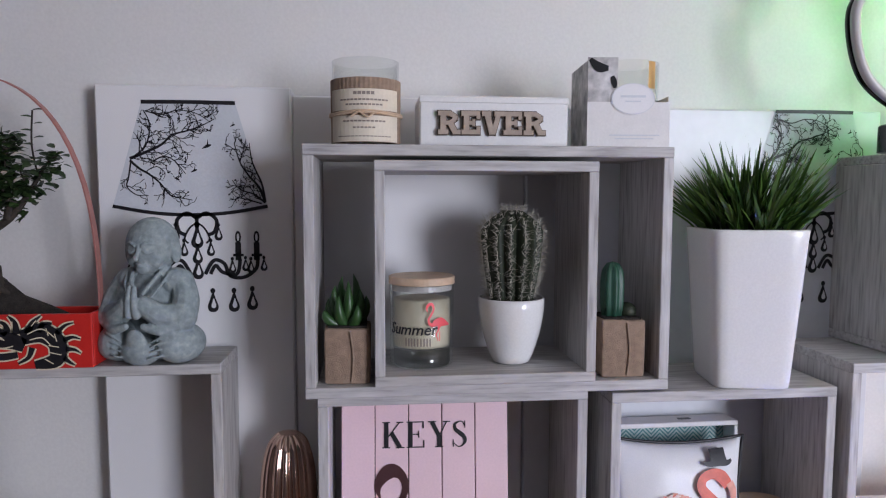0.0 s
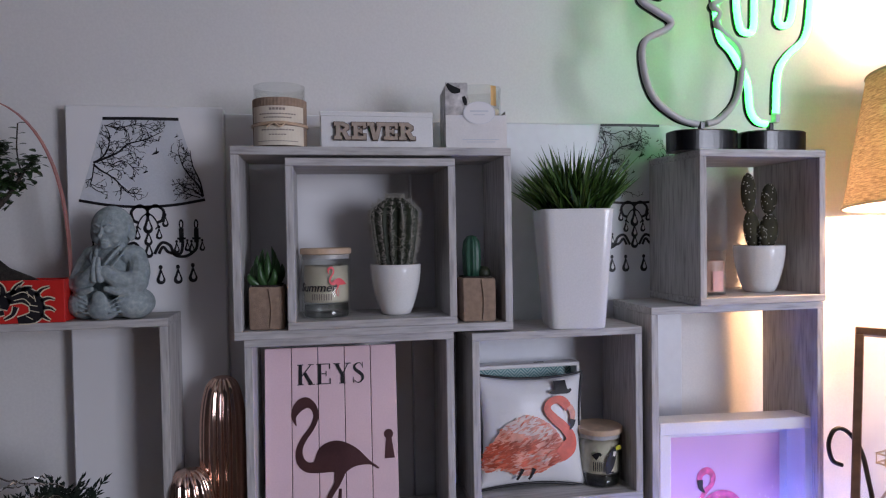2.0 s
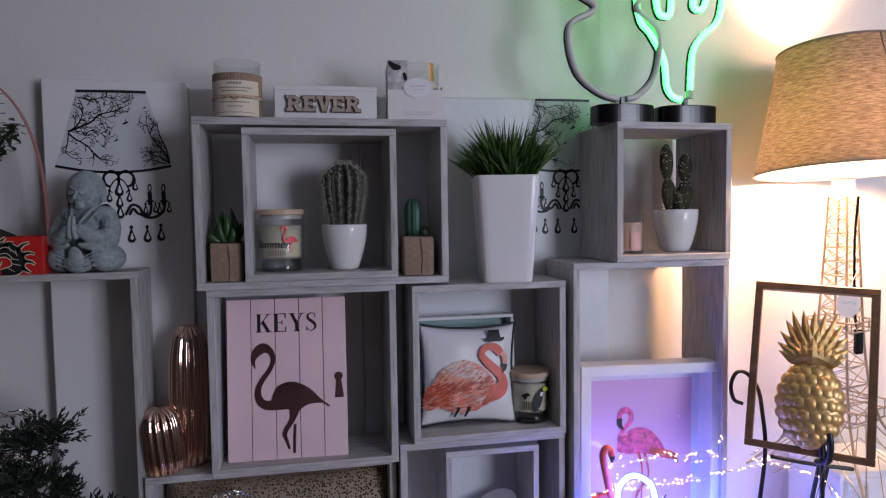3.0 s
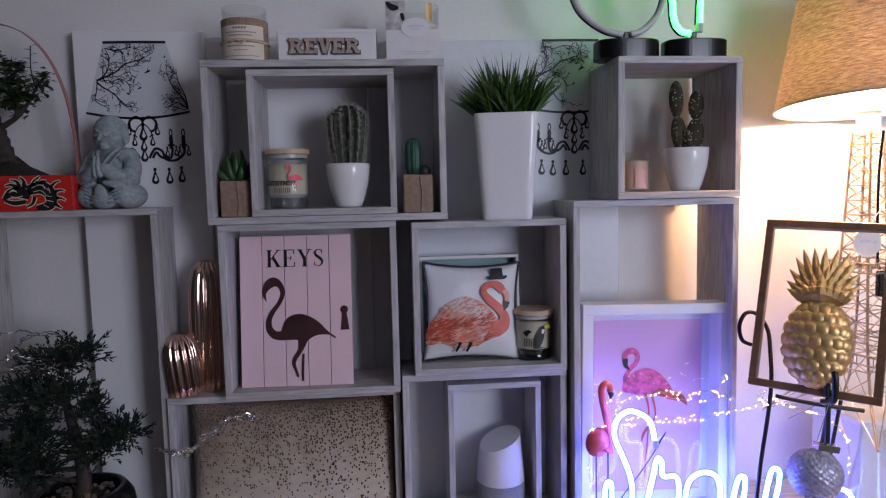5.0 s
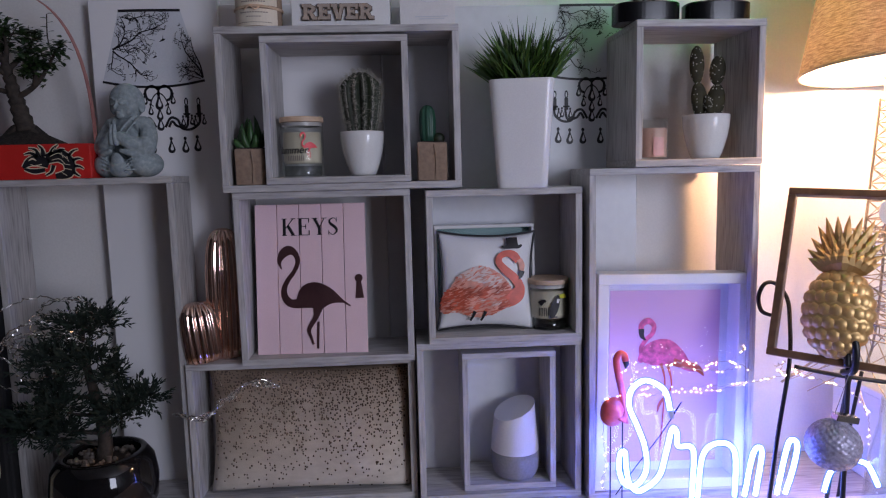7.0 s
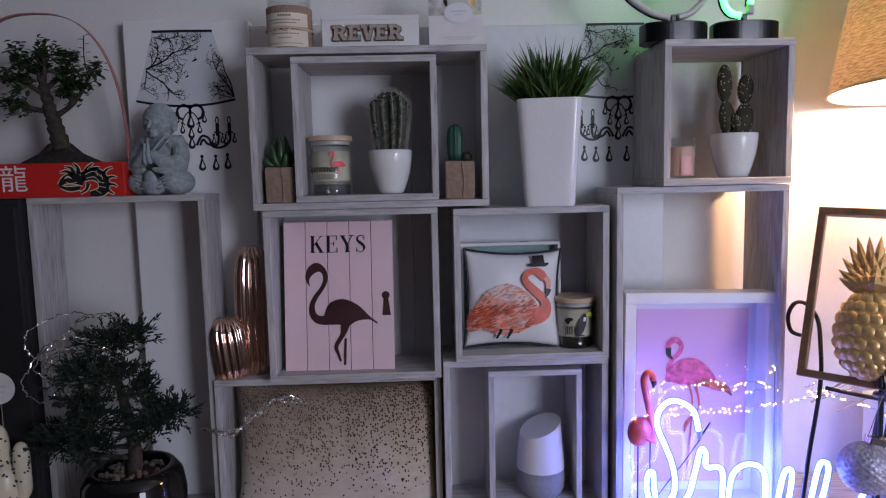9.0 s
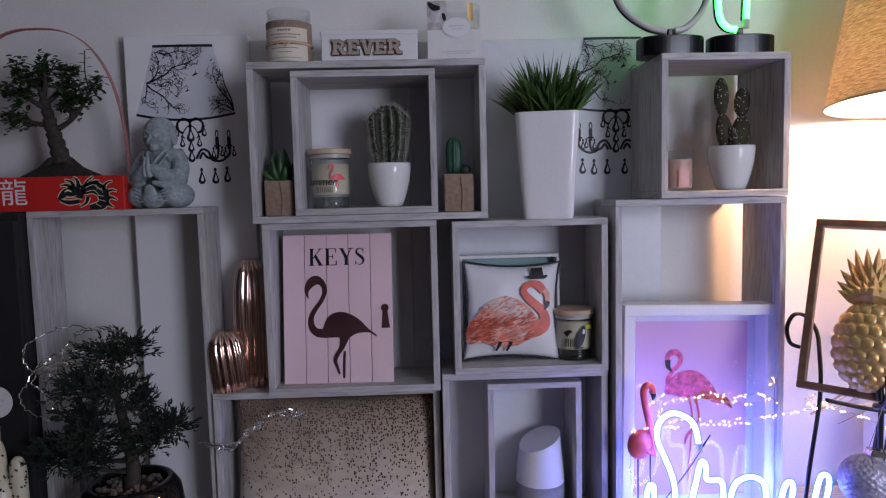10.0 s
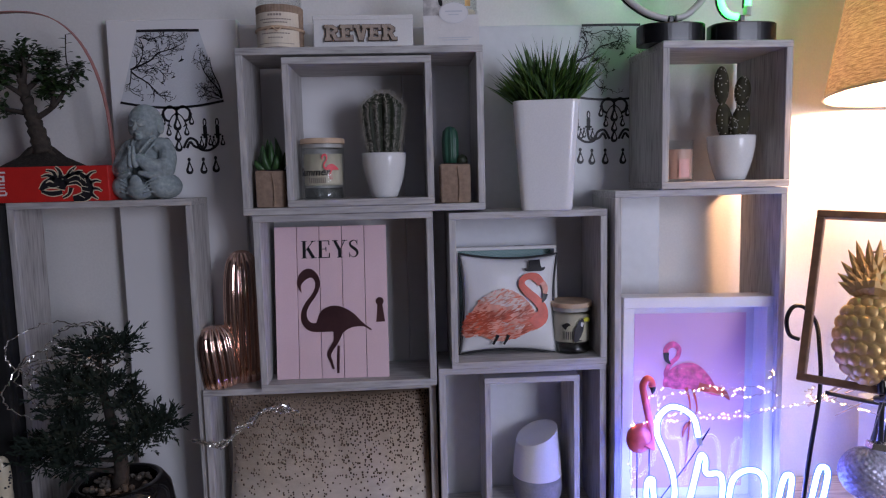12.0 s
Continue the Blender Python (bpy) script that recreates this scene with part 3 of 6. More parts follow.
# ---- canvases standing behind the shelves ----
def lamp_print(panel, cx, y, seed):
    """A lamp picture: shade with bare trees and birds, and a chandelier under it."""
    rnd = random.Random(seed)
    z_top, z_bot, wt, wb = 1.667, 1.549, 0.052, 0.0865

    def half(z):
        return wt + (wb - wt) * (z_top - z) / (z_top - z_bot)

    def sag(u, k):
        return -0.010 * k * (1 - (u / wb) ** 2)

    bm = bmesh.new()
    rows = []
    for i in range(9):
        z = z_top + (z_bot - z_top) * i / 8
        rows.append([bm.verts.new((cx + half(z) * f, y - 0.0004, z + sag(half(z) * f, i / 8))) for f in (-1, -0.6, -0.2, 0.2, 0.6, 1)])
    for a, b in zip(rows, rows[1:]):
        for k in range(5):
            bm.faces.new((a[k], b[k], b[k + 1], a[k + 1]))
    shade = part("shade_print", bm, SHADE_PRINT, panel)
    part("band", brush([(cx - wt, z_top, 0.0044), (cx, z_top + 0.0005, 0.0044), (cx + wt, z_top, 0.0044)], lift=lambda u, v: y - 0.0009), INK, shade)
    part("band", brush([(cx + wb * f, z_bot + sag(wb * f, 1), 0.0040) for f in (-1, -0.5, 0, 0.5, 1)], lift=lambda u, v: y - 0.0009, bm=bmesh.new()), INK, shade)

    bm = bmesh.new()

    def inside(u, v):
        return z_bot - 0.002 < v < z_top - 0.001 and abs(u) < half(v) - 0.0005

    def twig(u, v, ang, length, width, depth):
        pts = [(cx + u, v, width)]
        for i in range(3):
            ang += rnd.uniform(-0.45, 0.45)
            u, v = u + math.cos(ang) * length / 3, v + math.sin(ang) * length / 3
            if not inside(u, v):
                break
            pts.append((cx + u, v, max(0.0006, width * (1 - 0.25 * (i + 1)))))
            if depth and rnd.random() < 0.8:
                twig(u, v, ang + rnd.choice((-1, 1)) * rnd.uniform(0.5, 1.1), length * rnd.uniform(0.5, 0.75), width * 0.7, depth - 1)
            if rnd.random() < 0.06:
                disc(cx + u, v, 0.0013, 0.0010, y - 0.0010, 6, bm)
        if len(pts) > 1:
            brush(pts, 3, lambda p, q: y - 0.0010, 1, bm)

    def limb(points, w0, w1, many, length):
        """A main limb in shade coordinates: across from the middle, down from the top, in millimetres."""
        n = len(points) - 1
        line = [(0.001 * a, z_top - 0.001 * b, w0 + (w1 - w0) * i / n) for i, (a, b) in enumerate(points)]
        brush([(cx + a, b, w) for a, b, w in line], 5, lambda p, q: y - 0.0011, 2, bm)
        for _ in range(many):
            i, t = rnd.randrange(n), rnd.random()
            (a0, b0, _w), (a1, b1, _v) = line[i], line[i + 1]
            ang = math.atan2(b1 - b0, a1 - a0) + rnd.choice((-1, 1)) * rnd.uniform(0.4, 1.2)
            twig(a0 + (a1 - a0) * t, b0 + (b1 - b0) * t, ang, length * rnd.uniform(0.7, 1.4), 0.0013, 2)

    limb([(-66, 64), (-47, 56), (-31, 48), (-19, 37), (-2, 32), (14, 26), (29, 18)], 0.0036, 0.0008, 12, 0.016)
    limb([(-66, 66), (-56, 75), (-46, 81), (-34, 91), (-23, 105), (-13, 108), (2, 111)], 0.0030, 0.0008, 9, 0.013)
    limb([(-62, 62), (-50, 52), (-44, 37), (-44, 21), (-50, 9)], 0.0022, 0.0010, 9, 0.016)
    limb([(-65, 68), (-68, 86), (-70, 96), (-60, 105), (-51, 106)], 0.0018, 0.0008, 5, 0.012)
    limb([(-41, 67), (-28, 61), (-16, 67), (-5, 81)], 0.0016, 0.0007, 6, 0.012)
    limb([(-48, 10), (-30, 14), (-12, 9), (8, 12), (24, 22)], 0.0016, 0.0008, 12, 0.013)
    limb([(84, 113), (77, 96), (66, 83), (56, 67), (50, 45)], 0.0034, 0.0009, 9, 0.013)
    limb([(84, 113), (80, 91), (70, 67), (67, 45)], 0.0028, 0.0009, 8, 0.013)
    limb([(84, 114), (71, 104), (56, 99), (47, 88)], 0.0024, 0.0008, 7, 0.012)
    limb([(80, 115), (62, 110), (52, 108)], 0.0018, 0.0008, 4, 0.010)
    tagged(part("tree_print", bm, INK, shade), kind="stuff")
    bm = bmesh.new()
    for u, v, s in ((0.049, 1.642, 0.8), (0.020, 1.618, 1.5), (0.005, 1.590, 1.0)):
        brush([(cx + u - 0.004 * s, v - 0.002 * s, 0.0006), (cx + u, v, 0.0024 * s), (cx + u + 0.003 * s, v + 0.001 * s, 0.0006)], 4, lambda p, q: y - 0.0010, 1, bm)
        brush([(cx + u, v, 0.0014 * s), (cx + u + 0.0005, v + 0.005 * s, 0.0004)], 3, lambda p, q: y - 0.0010, 1, bm)
    tagged(part("bird_print", bm, INK, shade), kind="stuff")

    ink, drops = bmesh.new(), bmesh.new()

    ax = cx + 0.0060

    def line(points, w=0.0042):
        brush([(ax + a, b, w) for a, b in points], 6, lambda p, q: y - 0.0009, 2, ink)

    def drop(u, v, s=1.0):
        s *= 1.3
        tear = [(0, 0.0088), (0.0026, 0.0022), (0.0044, -0.0030), (0.0030, -0.0066), (0, -0.0076), (-0.0030, -0.0066), (-0.0044, -0.0030), (-0.0026, 0.0022)]
        silhouette([(ax + u + a * s, v + b * s) for a, b in tear], y - 0.0008, 3, ink)
        silhouette([(ax + u + (a * 0.42 + 0.0006) * s, v + (b * 0.50 - 0.0004) * s) for a, b in tear], y - 0.0013, 3, drops)
        disc(ax + u, v + 0.0100 * s, 0.0020 * s, 0.0024 * s, y - 0.0009, 8, ink)

    line([(0, 1.539), (0, 1.47)], 0.004)
    for v, s in ((1.512, 1.2), (1.492, 1.0), (1.475, 1.1)):
        drop(0, v, s)
    for sgn in (-1, 1):
        line([(0, 1.535), (sgn * 0.011, 1.541), (sgn * 0.022, 1.533), (sgn * 0.020, 1.520), (sgn * 0.013, 1.516)])
        line([(0, 1.530), (sgn * 0.008, 1.524), (sgn * 0.014, 1.512), (sgn * 0.010, 1.506)], 0.002)
        drop(sgn * 0.024, 1.517, 0.8)
        drop(sgn * 0.015, 1.499, 0.8)
        line([(sgn * 0.008, 1.470), (sgn * 0.018, 1.486), (sgn * 0.030, 1.482), (sgn * 0.036, 1.468), (sgn * 0.052, 1.466), (sgn * 0.066, 1.476), (sgn * 0.068, 1.490)])
        line([(sgn * 0.014, 1.470), (sgn * 0.020, 1.480), (sgn * 0.028, 1.472), (sgn * 0.044, 1.470), (sgn * 0.048, 1.488)])
        for u in (0.046, 0.067):
            line([(sgn * u, 1.486), (sgn * u, 1.507)], 0.0066)
            line([(sgn * (u - 0.006), 1.492), (sgn * (u + 0.006), 1.492)], 0.003)
            disc(ax + sgn * u, 1.513, 0.0034, 0.0075, y - 0.0009, 12, ink)
            disc(ax + sgn * u, 1.513, 0.0014, 0.0045, y - 0.0012, 12, drops)
            drop(sgn * (u - 0.007), 1.478, 0.75)
            drop(sgn * (u + 0.008), 1.480, 0.7)
        for u, v in ((0.016, 1.436), (0.040, 1.436), (0.061, 1.438)):
            drop(sgn * u, v, 1.1)
    chand = part("chandelier_print", ink, INK, panel)
    tagged(part("crystal_print", drops, CANVAS, chand), kind="stuff")


def canvas(name, x0, x1, z1, y0, y1, label, material, cx=None, seed=1):
    ob = empty(name, ((x0 + x1) / 2, y0, TOP), label, "canvas", "canvases behind the shelves")
    ox, oy = (x0 + x1) / 2, y0
    panel = part("panel", block(x0 - ox, x1 - ox, 0, y1 - y0, 0, z1 - TOP, 0.002), material, ob)
    if cx is not None:
        lamp_print(panel, cx, oy, seed)
        for child in panel.children_recursive:
            if child.parent == panel:
                child.location = (-ox, 0 - oy, -TOP)
    return ob


canvas("lamp_canvas", -0.234, -0.016, 1.686, 0.941, 0.968, "white canvas printed with a lamp, bare trees and a black chandelier", CANVAS, -0.131, 4)
canvas("lamp_canvas", 0.262, 0.721, 1.669, 0.941, 0.968, "glossy white canvas with a lamp print, half hidden by a planter", FILM, 0.630, 9)

canvas("plain_canvas", -0.0158, 0.2618, 1.678, 0.947, 0.968, "plain white canvas mostly hidden behind the shelves", CANVAS)

# black upright panel beside the tall shelf
dark = empty("black_side_panel", (-0.62, 0.86, TOP), "black upright panel beside the tall shelf", "cabinet")
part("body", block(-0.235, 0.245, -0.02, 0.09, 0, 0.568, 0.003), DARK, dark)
part("front_slab", block(-0.235, 0.245, -0.034, -0.022, 0.01, 0.556, 0.003), DARK, dark)

# ---- on the top shelf ----
def wrap(bm, r):
    """Bend a flat drawing that faces -y round an upright cylinder of radius r."""
    for v in bm.verts:
        a = v.co.x / r
        rr = r + 0.0004 - v.co.y
        v.co.x, v.co.y = rr * math.sin(a), -rr * math.cos(a)
    return bm


def candle_glass(x, y, z):
    c = empty("scented_candle", (x, y, z), "scented candle in clear glass with ribbed brown paper band", "candle")
    part("glass", lathe([(0.0, 0), (0.030, 0), (0.032, 0.003), (0.033, 0.083), (0.0315, 0.083), (0.030, 0.006), (0.0, 0.006)], 40), GLASS, c, smooth=True)
    part("wax", lathe([(0.0, 0.0065), (0.0293, 0.0065), (0.0302, 0.058), (0.0, 0.058)], 32), WAX, c, smooth=False)
    band = part("band", lathe([(0.0331, 0.003), (0.0340, 0.003), (0.0345, 0.064), (0.0335, 0.064)], 96, 48, 0.012), KRAFT, c, "ribbed brown paper band")
    bm = bmesh.new()
    n = 16
    for z0, z1 in ((0.0035, 0.028), (0.033, 0.053)):
        cols = []
        for i in range(n + 1):
            a = math.radians(-155 + 125 * i / n)
            cols.append([bm.verts.new((0.0352 * math.cos(a), 0.0352 * math.sin(a), zz)) for zz in (z0, z1)])
        for a, b in zip(cols, cols[1:]):
            bm.faces.new((a[0], b[0], b[1], a[1]))
    lab = part("label", bm, CREAM, band, "cream paper label")
    bm = bmesh.new()
    for zz, span, h in ((0.0475, 34, 0.003), (0.042, 80, 0.0016), (0.0375, 60, 0.0016), (0.022, 70, 0.0016), (0.016, 36, 0.0014), (0.008, 90, 0.001)):
        k = max(4, span // 6)
        for i in range(k):
            a0, a1 = [math.radians(-92 - span / 2 + span * (i + d) / k) for d in (0.05, 0.85)]
            q = [(0.0355 * math.cos(a), 0.0355 * math.sin(a), w) for a, w in ((a0, zz), (a1, zz), (a1, zz + h), (a0, zz + h))]
            bm.faces.new([bm.verts.new(p) for p in q])
    tagged(part("lettering", bm, GREY_FOAM, band), kind="stuff")
    ring = [(0.0356 * math.cos(a), 0.0356 * math.sin(a), 0.030 + 0.001 * math.sin(3 * a)) for a in [2 * math.pi * i / 40 for i in range(40)]]
    bm = tube(ring, 0.0012, 6, True)
    tube([(x_, y_, z_ + 0.0018) for x_, y_, z_ in ring], 0.0011, 6, True, bm)
    tube(spline([(0.008, -0.0365, 0.030), (0.002, -0.039, 0.026), (-0.006, -0.037, 0.031), (-0.014, -0.036, 0.026)], 5), 0.001, 6, bm=bm)
    part("twine", bm, PALE_WOOD, c, "natural twine")
    return c


candle_glass(0.071, 0.862, 1.612).scale = (1.06, 1.06, 1.06)

rever = empty("word_block", (0.204, 0.835, 1.612), "white wooden box with raised brown letters reading REVER", "decoration")
part("box", block(-0.078, 0.078, 0, 0.075, 0, 0.052, 0.0015), WHITE_MATT, rever)
part("lid_edge", block(-0.0785, 0.0785, -0.0008, 0.0755, 0.0445, 0.0515, 0.001), WHITE_MATT, rever)
part("letter_edge", stroked_word("REVER", SLAB_SERIF, 0.0235, 0.0030, 0.0010), BURNT_EDGE, rever, "dark cut edges of the letters", at=(-0.003, -0.0010, 0.0240))
part("letters", stroked_word("REVER", SLAB_SERIF, 0.0235, 0.0020), MDF, rever, "pale brown raised letters", at=(-0.003, -0.0042, 0.0240))

gift = empty("candle_carton", (0.341, 0.818, 1.612), "white candle carton with a window showing a gold-topped glass", "box", turn=-4)
carton = part("front_panel", block(-0.043, 0.043, 0, 0.0015, 0, 0.046), WHITE_PAPER, gift)
for b in ((-0.043, -0.0415, 0.0015, 0.075, 0, 0.088), (0.0415, 0.043, 0.0015, 0.075, 0, 0.052), (-0.043, 0.043, 0.075, 0.0765, 0, 0.052), (-0.043, -0.012, 0, 0.0015, 0.046, 0.091)):
    part("side_panel", block(*b), PHOTO if b[0] < -0.04 and b[5] > 0.07 else WHITE_PAPER, gift)
part("bottom_panel", block(-0.0415, 0.0415, 0.0015, 0.075, 0, 0.0015), WHITE_PAPER, gift)
bm = disc(0.004, 0.049, 0.023, 0.016, -0.0008, 32)
part("oval_label", bm, CANVAS, carton)
bm = bmesh.new()
for i in range(32):
    a, b = 2 * math.pi * i / 32, 2 * math.pi * (i + 1) / 32
    bm.faces.new([bm.verts.new((0.004 + r * math.cos(t_), -0.0012, 0.049 + r * 0.7 * math.sin(t_))) for r, t_ in ((0.0218, a), (0.0225, a), (0.0225, b), (0.0218, b))])
part("oval_line", bm, SHADE_PRINT, carton)
bars("lettering", [(0.004, 0.0515, 0.026, 0.0022), (0.004, 0.0465, 0.016, 0.0014), (0.006, 0.012, 0.052, 0.0012), (0.006, 0.0085, 0.040, 0.0012)], carton, SHADE_PRINT, -0.0009)
bm = brush([(-0.041, 0.089, 0.004), (-0.032, 0.081, 0.010), (-0.022, 0.080, 0.005)], 5, lambda u, v: -0.0006)
brush([(-0.018, 0.072, 0.004), (-0.016, 0.066, 0.006), (-0.015, 0.060, 0.003)], 5, lambda u, v: -0.0006, bm=bm)
part("photo_print", bm, DARK, carton)
part("glass", lathe([(0.0, 0.002), (0.033, 0.002), (0.034, 0.090), (0.0325, 0.090), (0.031, 0.006), (0.0, 0.006)], 36), GLASS, gift, smooth=True, at=(0.008, 0.038, 0))
part("wax", lathe([(0.0, 0.0065), (0.0300, 0.0065), (0.0315, 0.058), (0.0, 0.058)], 28), WAX, gift, at=(0.008, 0.038, 0))
part("gold_band", wrap(brush([(0.014, 0.075, 0.028), (0.019, 0.075, 0.028), (0.024, 0.075, 0.028)], 4), 0.0346), GOLD, gift, "gold foil strip", smooth=True, at=(0.008, 0.038, 0))

# ---- pots, succulents and candles in the shelves ----
def burlap_cube(parent, w, h):
    bm = block(-w / 2, w / 2, -w / 2, w / 2, 0, h, 0.004, seg=2)
    bmesh.ops.subdivide_edges(bm, edges=bm.edges[:], cuts=2, use_grid_fill=True)
    for v in bm.verts:
        v.co += 0.0012 * noise.noise_vector(v.co * 60)
        v.co.z = max(v.co.z, 0)
    pot = part("burlap_pot", bm, BURLAP, parent, "brown burlap wrapping", smooth=True)
    bm = tube(spline([(0.004, -w / 2 - 0.0008, 0.003), (0.006, -w / 2 - 0.0018, h * 0.5), (0.003, -w / 2 - 0.001, h - 0.003)], 5), 0.0009, 6)
    part("seam", bm, KRAFT, pot)
    part("soil", block(-w * 0.42, w * 0.42, -w * 0.42, w * 0.42, h - 0.001, h + 0.002), SOIL, parent)


def leaf_blade(base, tip, width, thick, bm, bend=0.0):
    """A fleshy pointed leaf."""
    base, tip = Vector(base), Vector(tip)
    d = tip - base
    out = Vector((d.x, d.y, 0))
    out = out.normalized() if out.length > 1e-4 else Vector((1, 0, 0))
    pts, rad = [], []
    for i in range(7):
        t = i / 6
        pts.append(base + d * t - out * bend * math.sin(math.pi * t))
        rad.append(max(0.0003, width * (0.75 + 0.6 * t) * (1 - t) ** 0.75))
    tube(pts, rad, 7, bm=bm)
    return bm


aloe = empty("aloe_pot", (0.051, 0.846, 1.3676), "small green aloe in a brown burlap cube pot", "plant")
burlap_cube(aloe, 0.047, 0.058)
rnd = random.Random(5)
for i in range(13):
    a, r = i * 2.4, 0.006 + 0.0018 * i
    tip = (0.9 * r * math.cos(a) * 1.1, 0.8 * r * math.sin(a), 0.112 - 0.0030 * i)
    part("leaf", leaf_blade((0.25 * r * math.cos(a), 0.25 * r * math.sin(a), 0.056), tip, 0.0086, 0.002, bmesh.new(), -0.006), ALOE, aloe, smooth=True)

cb = empty("mini_cactus_pot", (0.343, 0.846, 1.3676), "small teal-green cactus in a brown burlap cube pot", "plant")
burlap_cube(cb, 0.048, 0.062)
part("stem", lathe([(0.0, 0.058), (0.0095, 0.060), (0.0115, 0.075), (0.012, 0.100), (0.0105, 0.114), (0.006, 0.121), (0.0, 0.123)], 40, 8, 0.3), CACTUS_TEAL, cb, smooth=True, at=(-0.006, -0.002, 0))
bm = bmesh.new()
bmesh.ops.create_icosphere(bm, subdivisions=3, radius=0.010, matrix=Matrix.Translation((0.012, 0, 0.068)))
part("offset", bm, CACTUS, cb, smooth=True)


def glass_jar(name, x, y, z, r, h, label, fill=(0.022, 0.072)):
    j = empty(name, (x, y, z), label, "jar")
    part("glass", lathe([(0.0, 0), (r - 0.003, 0), (r, 0.003), (r, h), (r - 0.002, h), (r - 0.003, fill[0] - 0.002), (0.0, fill[0] - 0.003)], 44), GLASS, j, smooth=True)
    part("wax", lathe([(0.0, fill[0]), (r - 0.0042, fill[0]), (r - 0.0035, fill[0] + 0.004), (r - 0.0035, fill[1]), (0.0, fill[1] - 0.002)], 40), WAX, j, smooth=True)
    part("glass_base", lathe([(0.0, 0.0012), (r - 0.0045, 0.0012), (r - 0.0035, 0.004), (r - 0.0042, fill[0] - 0.004), (0.0, fill[0] - 0.004)], 40), THICK_GLASS, j, "thick glass base, tinted grey for its dark reflections", smooth=True)
    lid = part("lid", lathe([(0.0, h), (r - 0.004, h), (r + 0.0012, h + 0.001), (r + 0.0012, h + 0.008), (r, h + 0.009), (0.0, h + 0.009)], 44), PALE_WOOD, j, "pale wooden lid")
    part("seal", lathe([(r - 0.004, h - 0.006), (r - 0.002, h - 0.006), (r - 0.002, h), (r - 0.004, h)], 40), GREY_TUBE, lid)
    return j


def flamingo_strokes(s, u0, v0, lift=lambda u, v: 0.0, flip=1):
    """Neck, body and legs of a standing flamingo, s metres to the unit."""
    def at(rows):
        return [(u0 + flip * a * s, v0 + b * s, w * s) for a, b, w in rows]
    neck = brush(at([(-0.30, 0.76, 0.02), (-0.32, 0.84, 0.045), (-0.29, 0.91, 0.07), (-0.23, 0.945, 0.075), (-0.175, 0.91, 0.058), (-0.155, 0.82, 0.05), (-0.20, 0.71, 0.05), (-0.26, 0.62, 0.05), (-0.27, 0.54, 0.055), (-0.23, 0.47, 0.075), (-0.15, 0.445, 0.10)]), 6, lift, 2)
    body = brush(at([(-0.17, 0.44, 0.08), (-0.09, 0.50, 0.17), (0.02, 0.51, 0.215), (0.12, 0.485, 0.17), (0.22, 0.45, 0.085), (0.30, 0.42, 0.018)]), 6, lift, 4)
    legs = brush(at([(-0.01, 0.42, 0.09), (-0.035, 0.32, 0.045), (-0.085, 0.22, 0.028), (-0.04, 0.08, 0.020)]), 6, lift, 2)
    brush(at([(0.005, 0.29, 0.016), (0.003, 0.06, 0.020)]), 4, lift, 2, legs)
    return neck, body, legs


sj = glass_jar("summer_candle", 0.130, 0.862, 1.3786, 0.0345, 0.088, "glass jar candle with wooden lid, flamingo and the word Summer")
part("lettering", wrap(words("Summer", 0.0165, 0.0002, 0.0002, 0.25), 0.0347), INK, sj, at=Matrix.Translation((0, 0, 0.043)) @ Matrix.Rotation(radians(-24), 4, "Z"))
bm = bmesh.new()
for i in range(9):
    block(-0.020 + 0.0032 * i, -0.0186 + 0.0032 * i, -0.0002, 0.0, 0.026, 0.0345, bm=bm)
part("small_lettering", wrap(bm, 0.0347), GREY_FOAM, sj)
CORAL = plain("coral_print", (0.85, 0.10, 0.12), 0.5, spread=0.1, bump=0)
for piece in flamingo_strokes(0.045, 0.017, 0.028):
    part("flamingo_print", wrap(piece, 0.0348), CORAL, sj)


def spiny(bm, at, normal, n, length, rnd, width=0.00035):
    for _ in range(n):
        d = (Vector(normal) + Vector((rnd.uniform(-1, 1), rnd.uniform(-1, 1), rnd.uniform(-1, 1))) * 1.1).normalized()
        tip = Vector(at) + d * length * rnd.uniform(0.6, 1.2)
        s = d.cross(Vector((0.3, 0.2, 0.9))).normalized() * width
        t = d.cross(s).normalized() * width
        q = [bm.verts.new(Vector(at) + c) for c in (s, t, -s)] + [bm.verts.new(tip)]
        for f in ((0, 1, 3), (1, 2, 3), (2, 0, 3)):
            bm.faces.new([q[k] for k in f])


def round_pot(parent, r0, r1, h, material=WHITE_CERAMIC):
    prof = [(0.0, 0), (r0 - 0.003, 0), (r0, 0.002)]
    for i in range(1, 9):
        t = i / 8
        prof.append((r0 + (r1 - r0) * math.sin(t * math.pi / 2) ** 0.9, 0.002 + (h - 0.002) * t))
    prof += [(r1 - 0.0012, h + 0.0012), (r1 - 0.003, h), (r1 - 0.004, h - 0.008), (0.0, h - 0.008)]
    part("pot", lathe(prof, 48), material, parent, "glossy white ceramic pot", smooth=True)
    part("soil", lathe([(0.0, h - 0.004), (r1 - 0.0042, h - 0.0045), (r1 - 0.0042, h - 0.0075), (0.0, h - 0.0075)], 32), SOIL, parent)


